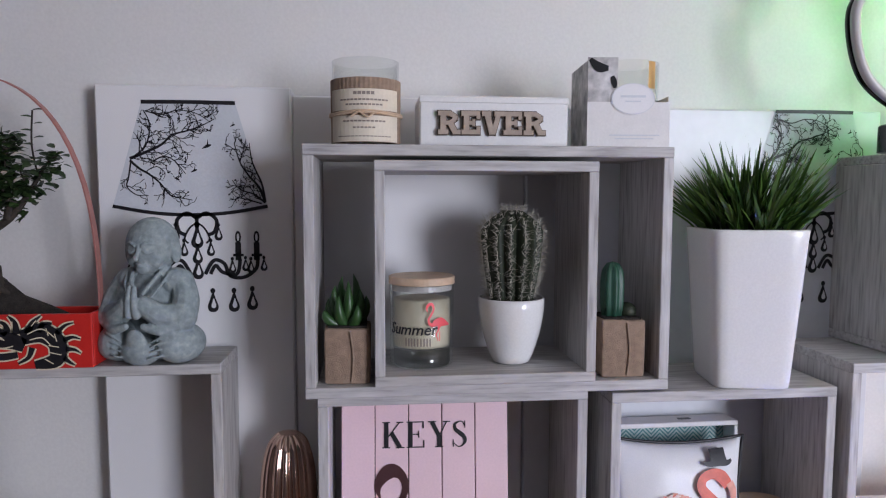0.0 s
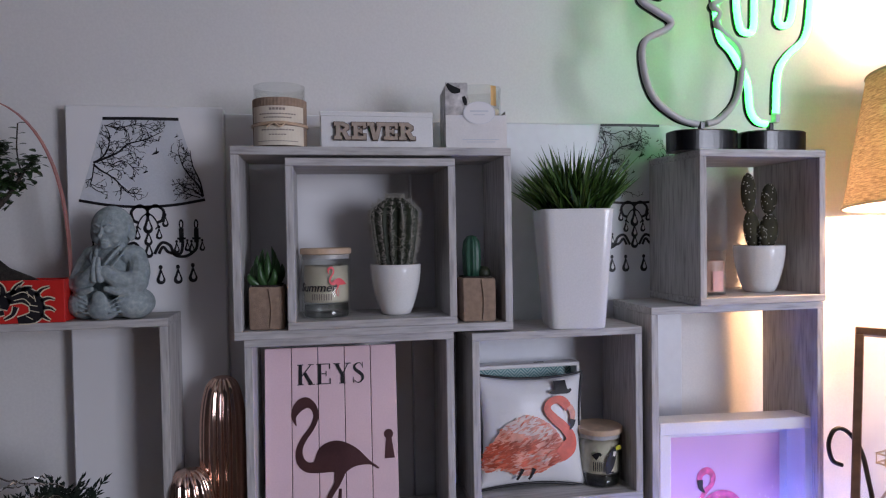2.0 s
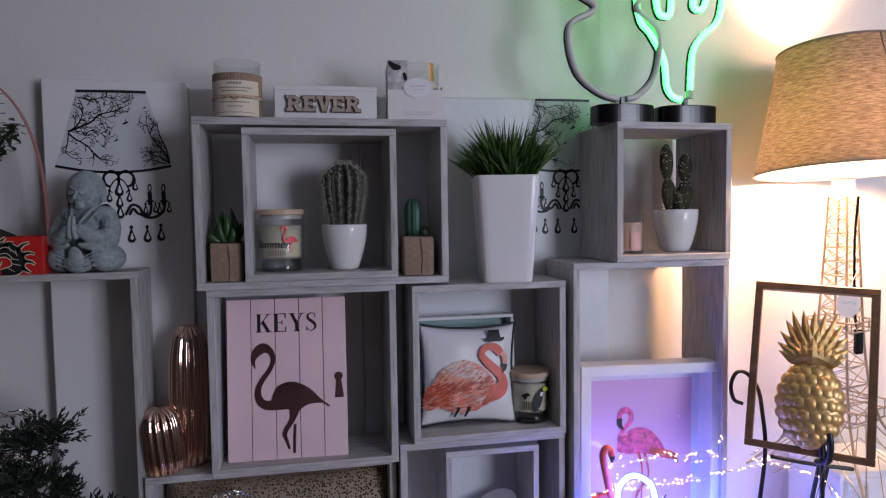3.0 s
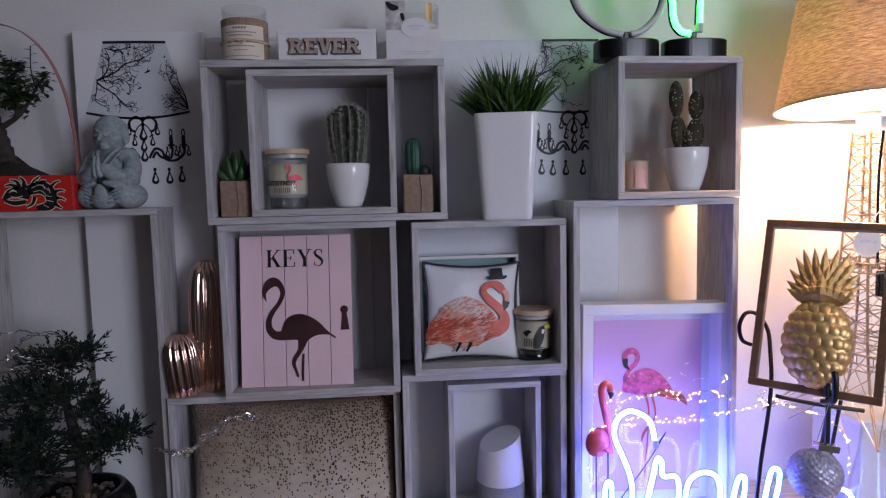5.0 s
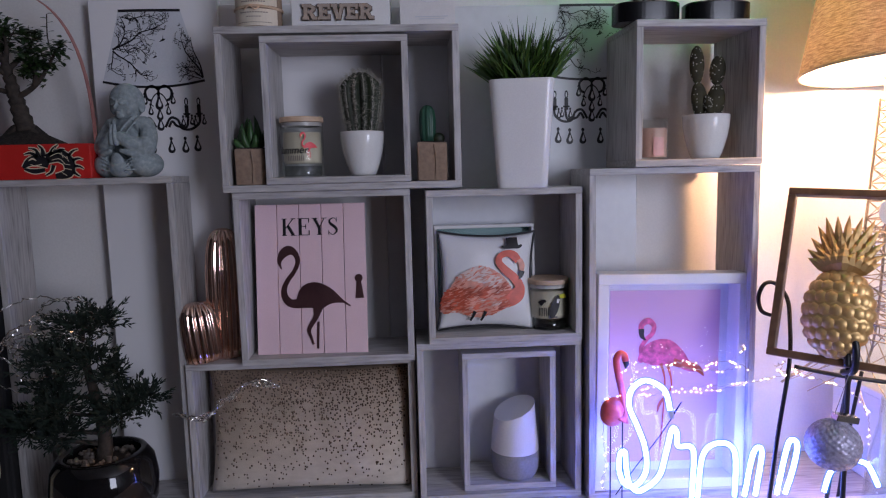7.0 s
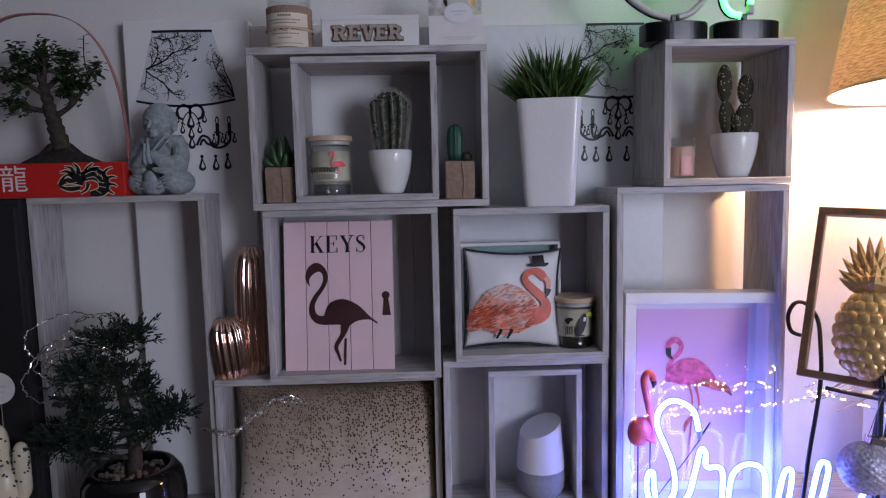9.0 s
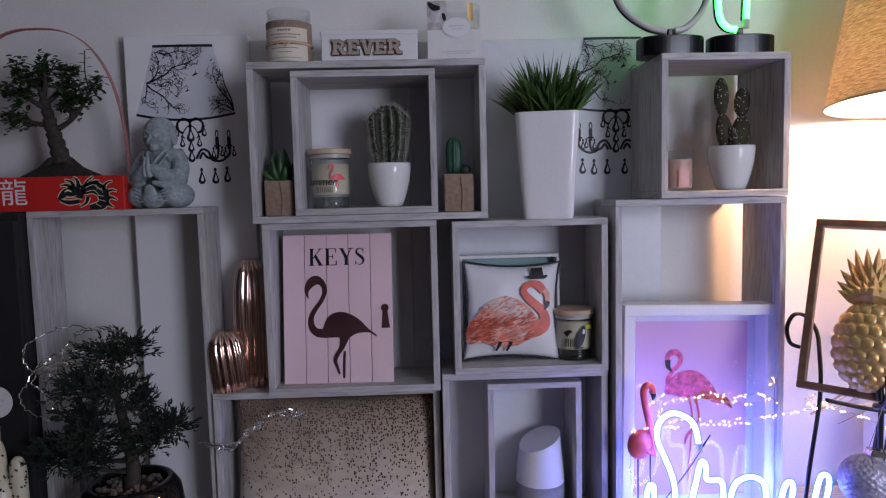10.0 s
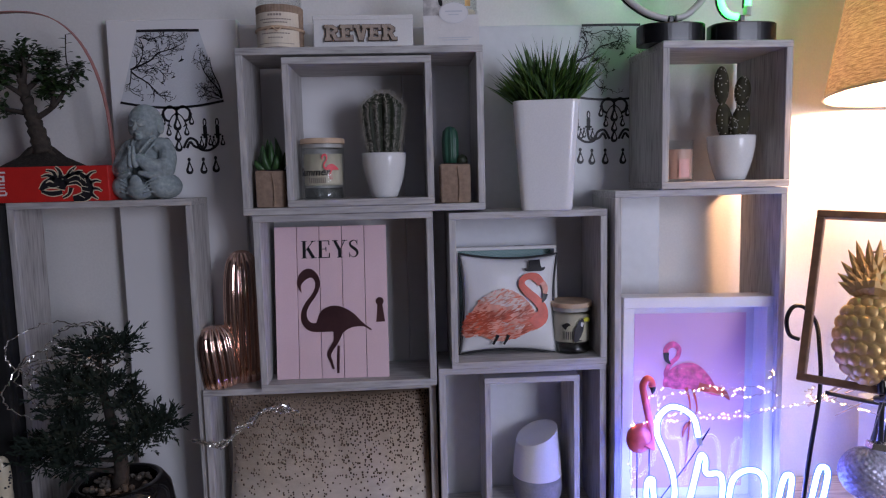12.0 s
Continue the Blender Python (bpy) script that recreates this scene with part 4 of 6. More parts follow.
bc = empty("barrel_cactus", (0.2290, 0.862, 1.3786), "spiny barrel cactus in a glossy white ceramic pot", "plant")
round_pot(bc, 0.021, 0.0362, 0.071)
prof = [(0.0, 0.064), (0.020, 0.065)]
for i in range(1, 15):
    t = i / 14
    prof.append((0.020 + 0.0095 * math.sin(min(1, t * 1.25) * math.pi / 2) - 0.033 * max(0, t - 0.8) ** 1.2 * 4.2 * t, 0.066 + 0.101 * t))
prof.append((0.0, 0.164))
part("stem", lathe(prof, 96, 14, 0.34), CACTUS, bc, smooth=True)
bm, rnd = bmesh.new(), random.Random(3)
for k in range(14):
    a = 2 * math.pi * k / 14
    for r, z in prof[2:-1]:
        for dz in (0, 0.0036):
            p = (r * 1.16 * math.cos(a), r * 1.16 * math.sin(a), z + dz)
            spiny(bm, p, (math.cos(a), math.sin(a), 0.2), 6, 0.0105, rnd, 0.00036)
tagged(part("spine_cover", bm, SPINE, bc, "dense pale spines"), kind="stuff")

# ---- white square planter with grass ----
gp = empty("grass_planter", (0.4950, 0.858, 1.352), "tall white square planter filled with artificial green grass", "plant", turn=-9)
bm = bmesh.new()
b0, b1, h = 0.0410, 0.0535, 0.174
loops = []
for w, z in ((b0 - 0.002, 0), (b0 - 0.0006, 0.0006), (b0, 0.002), (b0 + 0.0008, 0.008), (b1 - 0.0012, h - 0.008), (b1 - 0.0006, h - 0.002), (b1 - 0.0012, h - 0.0004), (b1 - 0.002, h), (b1 - 0.0055, h), (b1 - 0.0075, h - 0.012)):
    ring = []
    for k in range(64):
        c, s = math.cos(2 * math.pi * k / 64), math.sin(2 * math.pi * k / 64)
        r = w / (abs(c) ** 9 + abs(s) ** 9) ** (1 / 9)
        ring.append(bm.verts.new((r * c, r * s, z)))
    loops.append(ring)
for a, b in zip(loops, loops[1:]):
    for i in range(64):
        bm.faces.new((a[i], a[(i + 1) % 64], b[(i + 1) % 64], b[i]))
bm.faces.new(loops[0][::-1])
bm.faces.new(loops[-1])
part("pot", bm, WHITE_CERAMIC, gp, "glossy white tapered pot", smooth=True)
bm, rnd = bmesh.new(), random.Random(8)
for tuft in range(64):
    a0, q0 = rnd.uniform(0, 2 * math.pi), math.sqrt(rnd.random())
    root = Vector((0.003 + 0.043 * q0 * math.cos(a0), 0.043 * q0 * math.sin(a0), h - 0.008))
    height = rnd.uniform(0.082, 0.128) * (1.08 - 0.46 * q0) * (1 + 0.10 * math.cos(a0) * q0)
    tilt = 0.03 + 0.50 * q0 + rnd.uniform(-0.12, 0.12)
    for i in range(15):
        b = a0 + rnd.uniform(-0.9, 0.9)
        lean = max(0.0, tilt + rnd.uniform(-0.25, 0.25))
        length = height * rnd.uniform(0.55, 1.08)
        d = Vector((math.sin(lean) * math.cos(b), math.sin(lean) * math.sin(b) * 0.8, math.cos(lean)))
        s = d.cross(Vector((rnd.uniform(-1, 1), rnd.uniform(-1, 1), 0.2))).normalized() * rnd.uniform(0.0014, 0.0026)
        p = root + Vector((rnd.uniform(-0.006, 0.006), rnd.uniform(-0.006, 0.006), 0))
        rows = []
        for t, w in ((0, 0.5), (0.35, 1.0), (0.7, 0.8), (1, 0.06)):
            c = p + d * length * t + Vector((math.cos(b), math.sin(b), -0.35)) * 0.012 * t * t
            rows.append((bm.verts.new(c - s * w), bm.verts.new(c + s * w)))
        for u, v in zip(rows, rows[1:]):
            bm.faces.new((u[0], u[1], v[1], v[0]))
tagged(part("grass", bm, GRASS, gp, "dense green artificial grass blades"), kind="stuff")
# dark cone put in for the shaded hollow among the blades
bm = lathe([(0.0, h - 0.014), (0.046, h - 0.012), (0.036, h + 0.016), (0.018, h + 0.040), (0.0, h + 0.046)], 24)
part("tuft_base", bm, plain("tuft_shade", (0.012, 0.018, 0.01), 0.9), gp)

# ---- small shelf: pink candle, opuntia; neon lights on top ----
pk = empty("pink_candle", (0.7165, 0.853, 1.3926), "pink candle in a thin clear glass", "candle")
part("glass", lathe([(0.0, 0), (0.0235, 0), (0.0245, 0.002), (0.0245, 0.068), (0.0233, 0.068), (0.0230, 0.004), (0.0, 0.004)], 40), GLASS, pk, smooth=True)
part("wax", lathe([(0.0, 0.0045), (0.0225, 0.0045), (0.0226, 0.0525), (0.0, 0.0515)], 36), PINK_WAX, pk)
bm = brush([(-0.008, 0.022, 0.030), (0.0, 0.022, 0.030), (0.010, 0.022, 0.030)], 4)
part("label", wrap(bm, 0.0247), plain("rose_label", (0.74, 0.42, 0.40), 0.5), pk)

op = empty("opuntia_pot", (0.8140, 0.868, 1.3926), "paddle cactus with white dots in a glossy white pot", "plant")
round_pot(op, 0.0235, 0.0385, 0.073)
bm_spots, rnd = bmesh.new(), random.Random(12)
for cx_, cy_, cz_, rx_, ry_, rz_, tilt in ((-0.012, 0, 0.098, 0.0165, 0.009, 0.032, -8), (-0.017, 0.002, 0.158, 0.0145, 0.009, 0.032, -2), (0.014, -0.004, 0.096, 0.0185, 0.010, 0.030, 6), (0.018, 0.0, 0.148, 0.0160, 0.009, 0.025, 4), (-0.001, -0.012, 0.085, 0.007, 0.006, 0.022, -10)):
    bm = bmesh.new()
    m = Matrix.Translation((cx_, cy_, cz_)) @ Matrix.Rotation(radians(tilt), 4, "Y") @ Matrix.Diagonal((rx_ * 0.86, ry_, rz_, 1))
    bmesh.ops.create_uvsphere(bm, u_segments=20, v_segments=14, radius=1, matrix=m)
    paddle = part("paddle", bm, OPUNTIA, op, smooth=True)
    for i in range(54):
        z = rnd.uniform(-0.95, 0.95)
        a = rnd.uniform(0, 2 * math.pi)
        r = math.sqrt(1 - z * z)
        p = m @ Vector((r * math.cos(a), r * math.sin(a), z))
        gem(bm_spots, p, 0.0011, 0.0012, 0.0011)
tagged(part("dot_cover", bm_spots, SPINE, op, "white cactus dots"), kind="stuff")


def neon_base(parent):
    bm = lathe([(0.0, 0), (1.0, 0), (1.0, 0.0290), (0.97, 0.0305), (0.0, 0.0305)], 64)
    for v in bm.verts:
        r = math.hypot(v.co.x, v.co.y)
        if r > 0.1:
            c, s = v.co.x / r, v.co.y / r
            v.co.x, v.co.y = 0.053 * r * math.copysign(abs(c) ** 0.72, c), 0.031 * r * math.copysign(abs(s) ** 0.72, s)
    part("base", bm, BLACK, parent, "black plastic base")
    part("bracket", block(-0.004, 0.004, -0.004, 0.004, 0.030, 0.046, 0.001), BLACK, parent)


def double_tube(parent, name, points, front, back, r=0.0052, closed=False):
    line = spline([(u, 0, v) for u, v in points], 8, closed)
    t_ob = part(name, tube(line, r, 10, closed), front, parent, smooth=True)
    part("tube_backing", tube([p + Vector((0, 0.0085, 0)) for p in line], r * 0.95, 8, closed), back, t_ob, "black tube backing", smooth=True)


np_ = empty("neon_pineapple", (0.694, 0.834, 1.6105), "unlit grey neon pineapple light on a black base", "neon light")
neon_base(np_)
double_tube(np_, "tube", [(-0.006, 0.042), (-0.040, 0.052), (-0.078, 0.082), (-0.094, 0.128), (-0.090, 0.164), (-0.054, 0.184), (-0.050, 0.196), (-0.070, 0.208), (-0.096, 0.224), (-0.090, 0.236), (-0.060, 0.232), (-0.070, 0.262), (-0.040, 0.246), (-0.016, 0.290), (0.012, 0.246), (0.050, 0.262), (0.034, 0.232), (0.020, 0.222), (0.030, 0.210), (0.026, 0.196), (0.034, 0.184), (0.062, 0.160), (0.068, 0.128), (0.058, 0.080), (0.030, 0.050), (0.008, 0.043)], GREY_TUBE, BLACK)
nc = empty("neon_cactus", (0.811, 0.836, 1.6105), "lit green neon cactus light on a black base", "neon light")
neon_base(nc)
double_tube(nc, "tube", [(-0.006, 0.044), (-0.022, 0.048), (-0.034, 0.066), (-0.040, 0.110), (-0.064, 0.152), (-0.084, 0.176), (-0.092, 0.230), (-0.090, 0.290), (-0.074, 0.300), (-0.060, 0.288), (-0.056, 0.220), (-0.050, 0.190), (-0.040, 0.183), (-0.028, 0.190), (-0.026, 0.240), (-0.024, 0.330), (0.0, 0.352), (0.018, 0.330), (0.018, 0.240), (0.014, 0.205), (0.024, 0.196), (0.036, 0.205), (0.042, 0.240), (0.046, 0.290), (0.060, 0.298), (0.072, 0.286), (0.070, 0.220), (0.060, 0.178), (0.030, 0.150), (0.014, 0.122), (0.010, 0.060)], GREEN_NEON, BLACK)
part("tube_cap", tube([(0.010, 0, 0.060), (0.009, 0, 0.046)], 0.0062, 10), GREY_TUBE, nc, "grey tube end cap")

# ---- key panel ----
kp = empty("key_panel", (0.1370, 0.842, 1.0812), "pink planked key panel with dark flamingo and the word KEYS", "panel")
kp.matrix_world = pose(0.1335, 0.846, 1.0812, -7.0, 0, -2.0)
kw, kh = 0.187, 0.2535
back = part("backing", block(-kw / 2 + 0.001, kw / 2 - 0.001, 0.006, 0.012, 0, kh, 0.001), INK, kp, "black back panel")
for i in range(5):
    u = -kw / 2 + kw / 5 * i
    part("plank", block(u + 0.0005, u + kw / 5 - 0.0005, 0, 0.006, 0, kh, 0.0006), PINK_BOARD, kp)
part("lettering", stroked_word("KEYS", FINE_SERIF, 0.0290, 0.0004), INK, kp, "black fine-serif letters", at=(-0.0005, -0.0004, 0.2150))
neck = brush([(-0.0497, 0.1437, 0.001), (-0.0530, 0.1570, 0.0072), (-0.0470, 0.1695, 0.0140), (-0.0370, 0.1755, 0.0160), (-0.0265, 0.1700, 0.0100), (-0.0222, 0.1562, 0.0076), (-0.0285, 0.1398, 0.0070), (-0.0396, 0.1250, 0.0080), (-0.0460, 0.1102, 0.0092), (-0.0444, 0.0954, 0.0118), (-0.0350, 0.0862, 0.0140), (-0.0200, 0.0850, 0.0160)], 7, lambda u, v: -0.0008, 3)
part("flamingo_neck", neck, ROSE_FOIL, kp)
body = silhouette([(-0.0254, 0.0940), (-0.0190, 0.1100), (-0.0079, 0.1184), (0.0063, 0.1207), (0.0206, 0.1168), (0.0365, 0.1069), (0.0523, 0.0905), (0.0650, 0.0806), (0.0634, 0.0786), (0.0523, 0.0848), (0.0333, 0.0838), (0.0206, 0.0773), (0.0120, 0.0680), (0.0040, 0.0690), (0.0016, 0.0770), (-0.0174, 0.0775), (-0.0310, 0.0800)], -0.0012)
part("flamingo_body", body, ROSE_FOIL, kp)
legs = brush([(0.0095, 0.0740, 0.0150), (0.0060, 0.0610, 0.0086), (-0.0055, 0.0411, 0.0068), (-0.0020, 0.0270, 0.0044), (0.0016, 0.0155, 0.0036)], 6, lambda u, v: -0.0015, 2)
brush([(0.0105, 0.0540, 0.0040), (0.0092, 0.0300, 0.0044), (0.0088, 0.0085, 0.0038)], 4, lambda u, v: -0.0010, 2, legs)
part("flamingo_leg", legs, ROSE_FOIL, kp)
bm = disc(0.080, 0.126, 0.0068, 0.0068, -0.0006)
brush([(0.080, 0.124, 0.007), (0.0805, 0.112, 0.010), (0.081, 0.092, 0.0145)], 4, lambda u, v: -0.0008, bm=bm)
part("keyhole", bm, ROSE_FOIL, kp)

# ---- cushions ----
def puff(w, h, d, power=0.45, pinch=0.10, n=26):
    """Front depth of a stuffed cushion at (u, v), and its outline pinch."""
    def depth(u, v):
        a, b = min(1, abs(u) / (w / 2)), min(1, abs(v) / (h / 2))
        return -d * ((1 - a ** 2.6) * (1 - b ** 2.6)) ** power

    def bend(u, v):
        a, b = u / (w / 2), v / (h / 2)
        return u * (1 - pinch * (1 - b * b)), v * (1 - pinch * (1 - a * a))
    return depth, bend


def cushion_mesh(w, h, depth, bend, n=30, folds=0.0015):
    bm = bmesh.new()
    for sgn in (1, -1):
        grid = []
        for i in range(n + 1):
            row = []
            for j in range(n + 1):
                u, v = w * (i / n - 0.5), h * (j / n - 0.5)
                p, q = bend(u, v)
                y = sgn * depth(u, v)
                edge = min(i, j, n - i, n - j) > 0
                y += folds * noise.noise((p * 22, q * 22, sgn * 3.0)) * edge
                row.append(bm.verts.new((p, y, q)))
            grid.append(row)
        for i in range(n):
            for j in range(n):
                bm.faces.new((grid[i][j], grid[i + 1][j], grid[i + 1][j + 1], grid[i][j + 1]))
    bmesh.ops.remove_doubles(bm, verts=bm.verts, dist=0.0001)
    return bm


fw, fh = 0.171, 0.172
fdepth, fbend = puff(fw, fh, 0.028, 0.5, 0.10)
fc = empty("flamingo_cushion", (0.4330, 0.868, 1.1120), "white satin cushion with black piping and a flamingo wearing a hat", "cushion")
fc.matrix_world = pose(0.4330, 0.866, 1.1075, -9, 0, 0) @ pose(0, 0, fh / 2 * 0.985, 0, 1.5, 0)
part("cover", cushion_mesh(fw, fh, fdepth, fbend, folds=0.003), SATIN, fc, smooth=True)
edge = []
for i in range(80):
    s, k = divmod(i, 20)
    t = k / 20 - 0.5
    u, v = ((t * fw, -fh / 2), (fw / 2, t * fh), (-t * fw, fh / 2), (-fw / 2, -t * fh))[s]
    p, q = fbend(u, v)
    edge.append((p, -0.003, q))
part("piping", tube(edge, 0.0019, 7, True), INK, fc, "black piping", smooth=True)


def on_cushion(k):
    return lambda u, v: fdepth(u, v) * 0.995 - 0.0022 - 0.0004 * k


def paint(name, rows, material, k, cross=5, per=8):
    part(name, brush(rows, per, on_cushion(k), cross), material, fc, smooth=True)


BODY = [(-0.081, -0.053), (-0.076, -0.025), (-0.064, -0.012), (-0.051, 0.007), (-0.031, 0.020), (-0.013, 0.026), (0.005, 0.021), (0.021, 0.012), (0.035, -0.003), (0.044, -0.018), (0.060, -0.020), (0.059, -0.030), (0.048, -0.040), (0.031, -0.047), (0.012, -0.056), (-0.008, -0.062), (-0.028, -0.062), (-0.041, -0.056), (-0.058, -0.053), (-0.074, -0.056)]


def within(u, v):
    """Whether a place lies inside the bird's body."""
    odd = False
    for (a, b), (c, d) in zip(BODY, BODY[1:] + BODY[:1]):
        if (b > v) != (d > v) and u < a + (v - b) * (c - a) / (d - b):
            odd = not odd
    return odd


def feather_tone(u, v, rnd):
    """Pale back, red band below the wing, pale belly, salmon breast."""
    if u < -0.030 and abs(v + 0.034) < 0.016 or u < 0.022 and abs(v - (-0.020 + 0.05 * (u + 0.03))) < 0.009:
        return "red" if rnd.random() < 0.8 else "salmon"
    if u > 0.026:
        return "salmon" if rnd.random() < 0.65 else "red"
    if v > -0.014:
        return "white" if v > -0.004 - 0.2 * u and rnd.random() < 0.7 else "pale" if rnd.random() < 0.8 else "salmon"
    return "pale" if rnd.random() < 0.55 else "salmon" if rnd.random() < 0.8 else "white"


bm = bmesh.new()
step = 0.0016
for i in range(int(0.150 / step)):
    for j in range(int(0.092 / step)):
        u, v = -0.083 + step * i, -0.064 + step * j
        if within(u + step / 2, v + step / 2):
            bm.faces.new([bm.verts.new((p, on_cushion(0)(p, q), q)) for p, q in ((u, v), (u + step, v), (u + step, v + step), (u, v + step))])
part("body_print", bm, PALE_FEATHER, fc, smooth=True)
rnd = random.Random(77)
tufts = {"white": (bmesh.new(), plain("white_feather_print", (0.76, 0.60, 0.55), 0.5, spread=0.12, scale=70, bump=0)), "pale": (bmesh.new(), PALE_FEATHER), "salmon": (bmesh.new(), SALMON), "red": (bmesh.new(), RED_FEATHER)}
count = 0
while count < 620:
    u, v = rnd.uniform(-0.080, 0.060), rnd.uniform(-0.062, 0.027)
    if not within(u, v):
        continue
    a, length = radians(rnd.gauss(200, 13) + 260 * (v + 0.02)), rnd.uniform(0.007, 0.017)
    c, s = math.cos(a), math.sin(a)
    if not within(u + c * length * 0.7, v + s * length * 0.7):
        length *= 0.4
    brush([(u, v, 0.0010), (u + c * length * 0.5, v + s * length * 0.5, rnd.uniform(0.0018, 0.0036)), (u + c * length, v + s * length, 0.0004)], 3, on_cushion(1 + 0.004 * count), 1, tufts[feather_tone(u, v, rnd)][0])
    count += 1
for bm, mat_ in tufts.values():
    tagged(part("feather_cover", bm, mat_, fc, smooth=True), kind="stuff")
NECK = plain("coral_red_print", (0.68, 0.13, 0.085), 0.5, spread=0.22, scale=60, bump=0)
paint("neck_print", [(0.036, -0.036, 0.020), (0.050, -0.024, 0.025), (0.0545, -0.010, 0.0165), (0.0446, 0.005, 0.0150), (0.0297, 0.018, 0.0138), (0.0190, 0.031, 0.0112), (0.0215, 0.0412, 0.0100), (0.0330, 0.0462, 0.0112), (0.0446, 0.0430, 0.0148), (0.0528, 0.0330, 0.0132)], NECK, 4.5)
paint("bill_print", [(0.0545, 0.036, 0.010), (0.0590, 0.026, 0.0098), (0.0585, 0.014, 0.006)], PALE_FEATHER, 5.5)
paint("bill_tip_print", [(0.0592, 0.0165, 0.0100), (0.0572, 0.008, 0.0066), (0.0528, 0.0016, 0.001)], INK, 6)
paint("hat_print", [(0.024, 0.058, 0.003), (0.030, 0.057, 0.006), (0.042, 0.058, 0.007), (0.054, 0.058, 0.006), (0.060, 0.061, 0.003)], INK, 6, 3)
paint("hat_print", [(0.043, 0.058, 0.022), (0.0425, 0.066, 0.020), (0.042, 0.074, 0.020)], INK, 7, 3)
for u in (-0.022, -0.004):
    paint("leg_print", [(u, -0.052, 0.006), (u - 0.003, -0.060, 0.004), (u - 0.008, -0.068, 0.004)], INK, 6, 2)

tray = empty("chevron_tray", (0.4340, 0.900, 1.1072), "white-edged tray with teal herringbone base, standing upright", "tray")
tray.matrix_world = pose(0.4340, 0.894, 1.1072, -3, 0, 0.5)
part("base", block(-0.084, 0.084, 0.026, 0.030, 0.004, 0.176), HERRINGBONE, tray, "teal herringbone base")
for nm, b in (("rim", (-0.089, 0.089, 0, 0.030, 0.174, 0.180)), ("rim", (-0.089, 0.089, 0, 0.030, 0, 0.006)), ("rim", (-0.089, -0.084, 0, 0.030, 0.006, 0.174)), ("rim", (0.084, 0.089, 0, 0.030, 0.006, 0.174))):
    part(nm, block(*b, 0.001), WHITE_PAPER, tray)
part("hang_slot", block(0.018, 0.034, 0.012, 0.018, 0.1795, 0.1805), INK, tray)

tj = glass_jar("toucan_candle", 0.5400, 0.872, 1.1072, 0.0345, 0.078, "glass jar candle with wooden lid and a black toucan print", (0.020, 0.066))
bm = brush([(-0.002, 0.022, 0.004), (0.002, 0.032, 0.013), (0.006, 0.044, 0.015), (0.010, 0.054, 0.011), (0.013, 0.060, 0.008)], 5)
brush([(0.000, 0.024, 0.003), (0.010, 0.024, 0.002)], 3, bm=bm)
brush([(-0.021, 0.046, 0.010), (-0.014, 0.052, 0.006), (-0.010, 0.050, 0.003)], 3, bm=bm)
part("toucan_print", wrap(bm, 0.0347), INK, tj)
part("bib_print", wrap(brush([(0.010, 0.048, 0.004), (0.012, 0.055, 0.006)], 4), 0.0351), WHITE_PAPER, tj)
part("bill_print", wrap(brush([(0.014, 0.059, 0.006), (0.022, 0.059, 0.007), (0.029, 0.056, 0.003)], 4), 0.0350), TOUCAN_YELLOW, tj)
bm = bmesh.new()
for i in range(6):
    block(-0.022 + 0.003 * i, -0.0208 + 0.003 * i, -0.0002, 0, 0.026, 0.040, bm=bm)
part("lettering", wrap(bm, 0.0347), INK, tj)

sw, sh = 0.358, 0.224
sdepth, sbend = puff(sw, sh, 0.042, 0.46, 0.05)
sc = empty("spotted_cushion", (0.1200, 0.886, 0.8262), "taupe velvet cushion sprinkled with bronze sequin dots", "cushion")
sc.matrix_world = pose(0.1205, 0.876, 0.8262, -5, 0, 0) @ pose(0, 0, sh / 2, 0, 0.8, 0)
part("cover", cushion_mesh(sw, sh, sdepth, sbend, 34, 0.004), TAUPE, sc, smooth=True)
bm, rnd = bmesh.new(), random.Random(21)
for i in range(84):
    for j in range(50):
        u, v = -0.172 + 0.344 * (i + rnd.uniform(0.15, 0.85)) / 84, -0.108 + 0.216 * (j + rnd.uniform(0.15, 0.85)) / 50
        if rnd.random() > 0.05 + 0.75 * (j / 49) ** 1.4:
            continue
        p, q = sbend(u, v)
        r = rnd.uniform(0.0011, 0.0019)
        y = sdepth(u, v) + 0.004 * noise.noise((p * 22, q * 22, 3.0)) - 0.0004
        gem(bm, (p, y, q), r, 0.0008, r * 1.2)
tagged(part("sequin_dots", bm, SPOT, sc, "small bronze sequin dots"), kind="stuff")

# ---- smart speaker ----
sp = empty("smart_speaker", (0.4780, 0.880, TOP + T * 2 - 0.0012), "white smart speaker with slanted top and grey fabric base", "speaker")
sp.matrix_world = pose(0.4800, 0.878, TOP + 0.0217, 0, 0, 25) @ Matrix.Diagonal((0.93, 0.93, 0.90, 1))
part("fabric_base", lathe([(0.0, 0.0), (0.030, 0.0), (0.040, 0.004), (0.0450, 0.016), (0.0462, 0.034), (0.0455, 0.054), (0.0, 0.054)], 56), FABRIC, sp, "grey knitted fabric base", smooth=True)
bm = lathe([(0.0, 0.0), (0.0458, 0.0), (0.0438, 0.03), (0.0412, 0.06), (0.0385, 0.088), (0.0, 0.090)], 64)
for v in bm.verts:
    if v.co.z > 0.055:
        v.co.z += v.co.x * 0.42 * min(1, (v.co.z - 0.055) / 0.03) - 0.006
part("shell", bm, SPEAKER, sp, smooth=False, at=(0, 0, 0.0545))

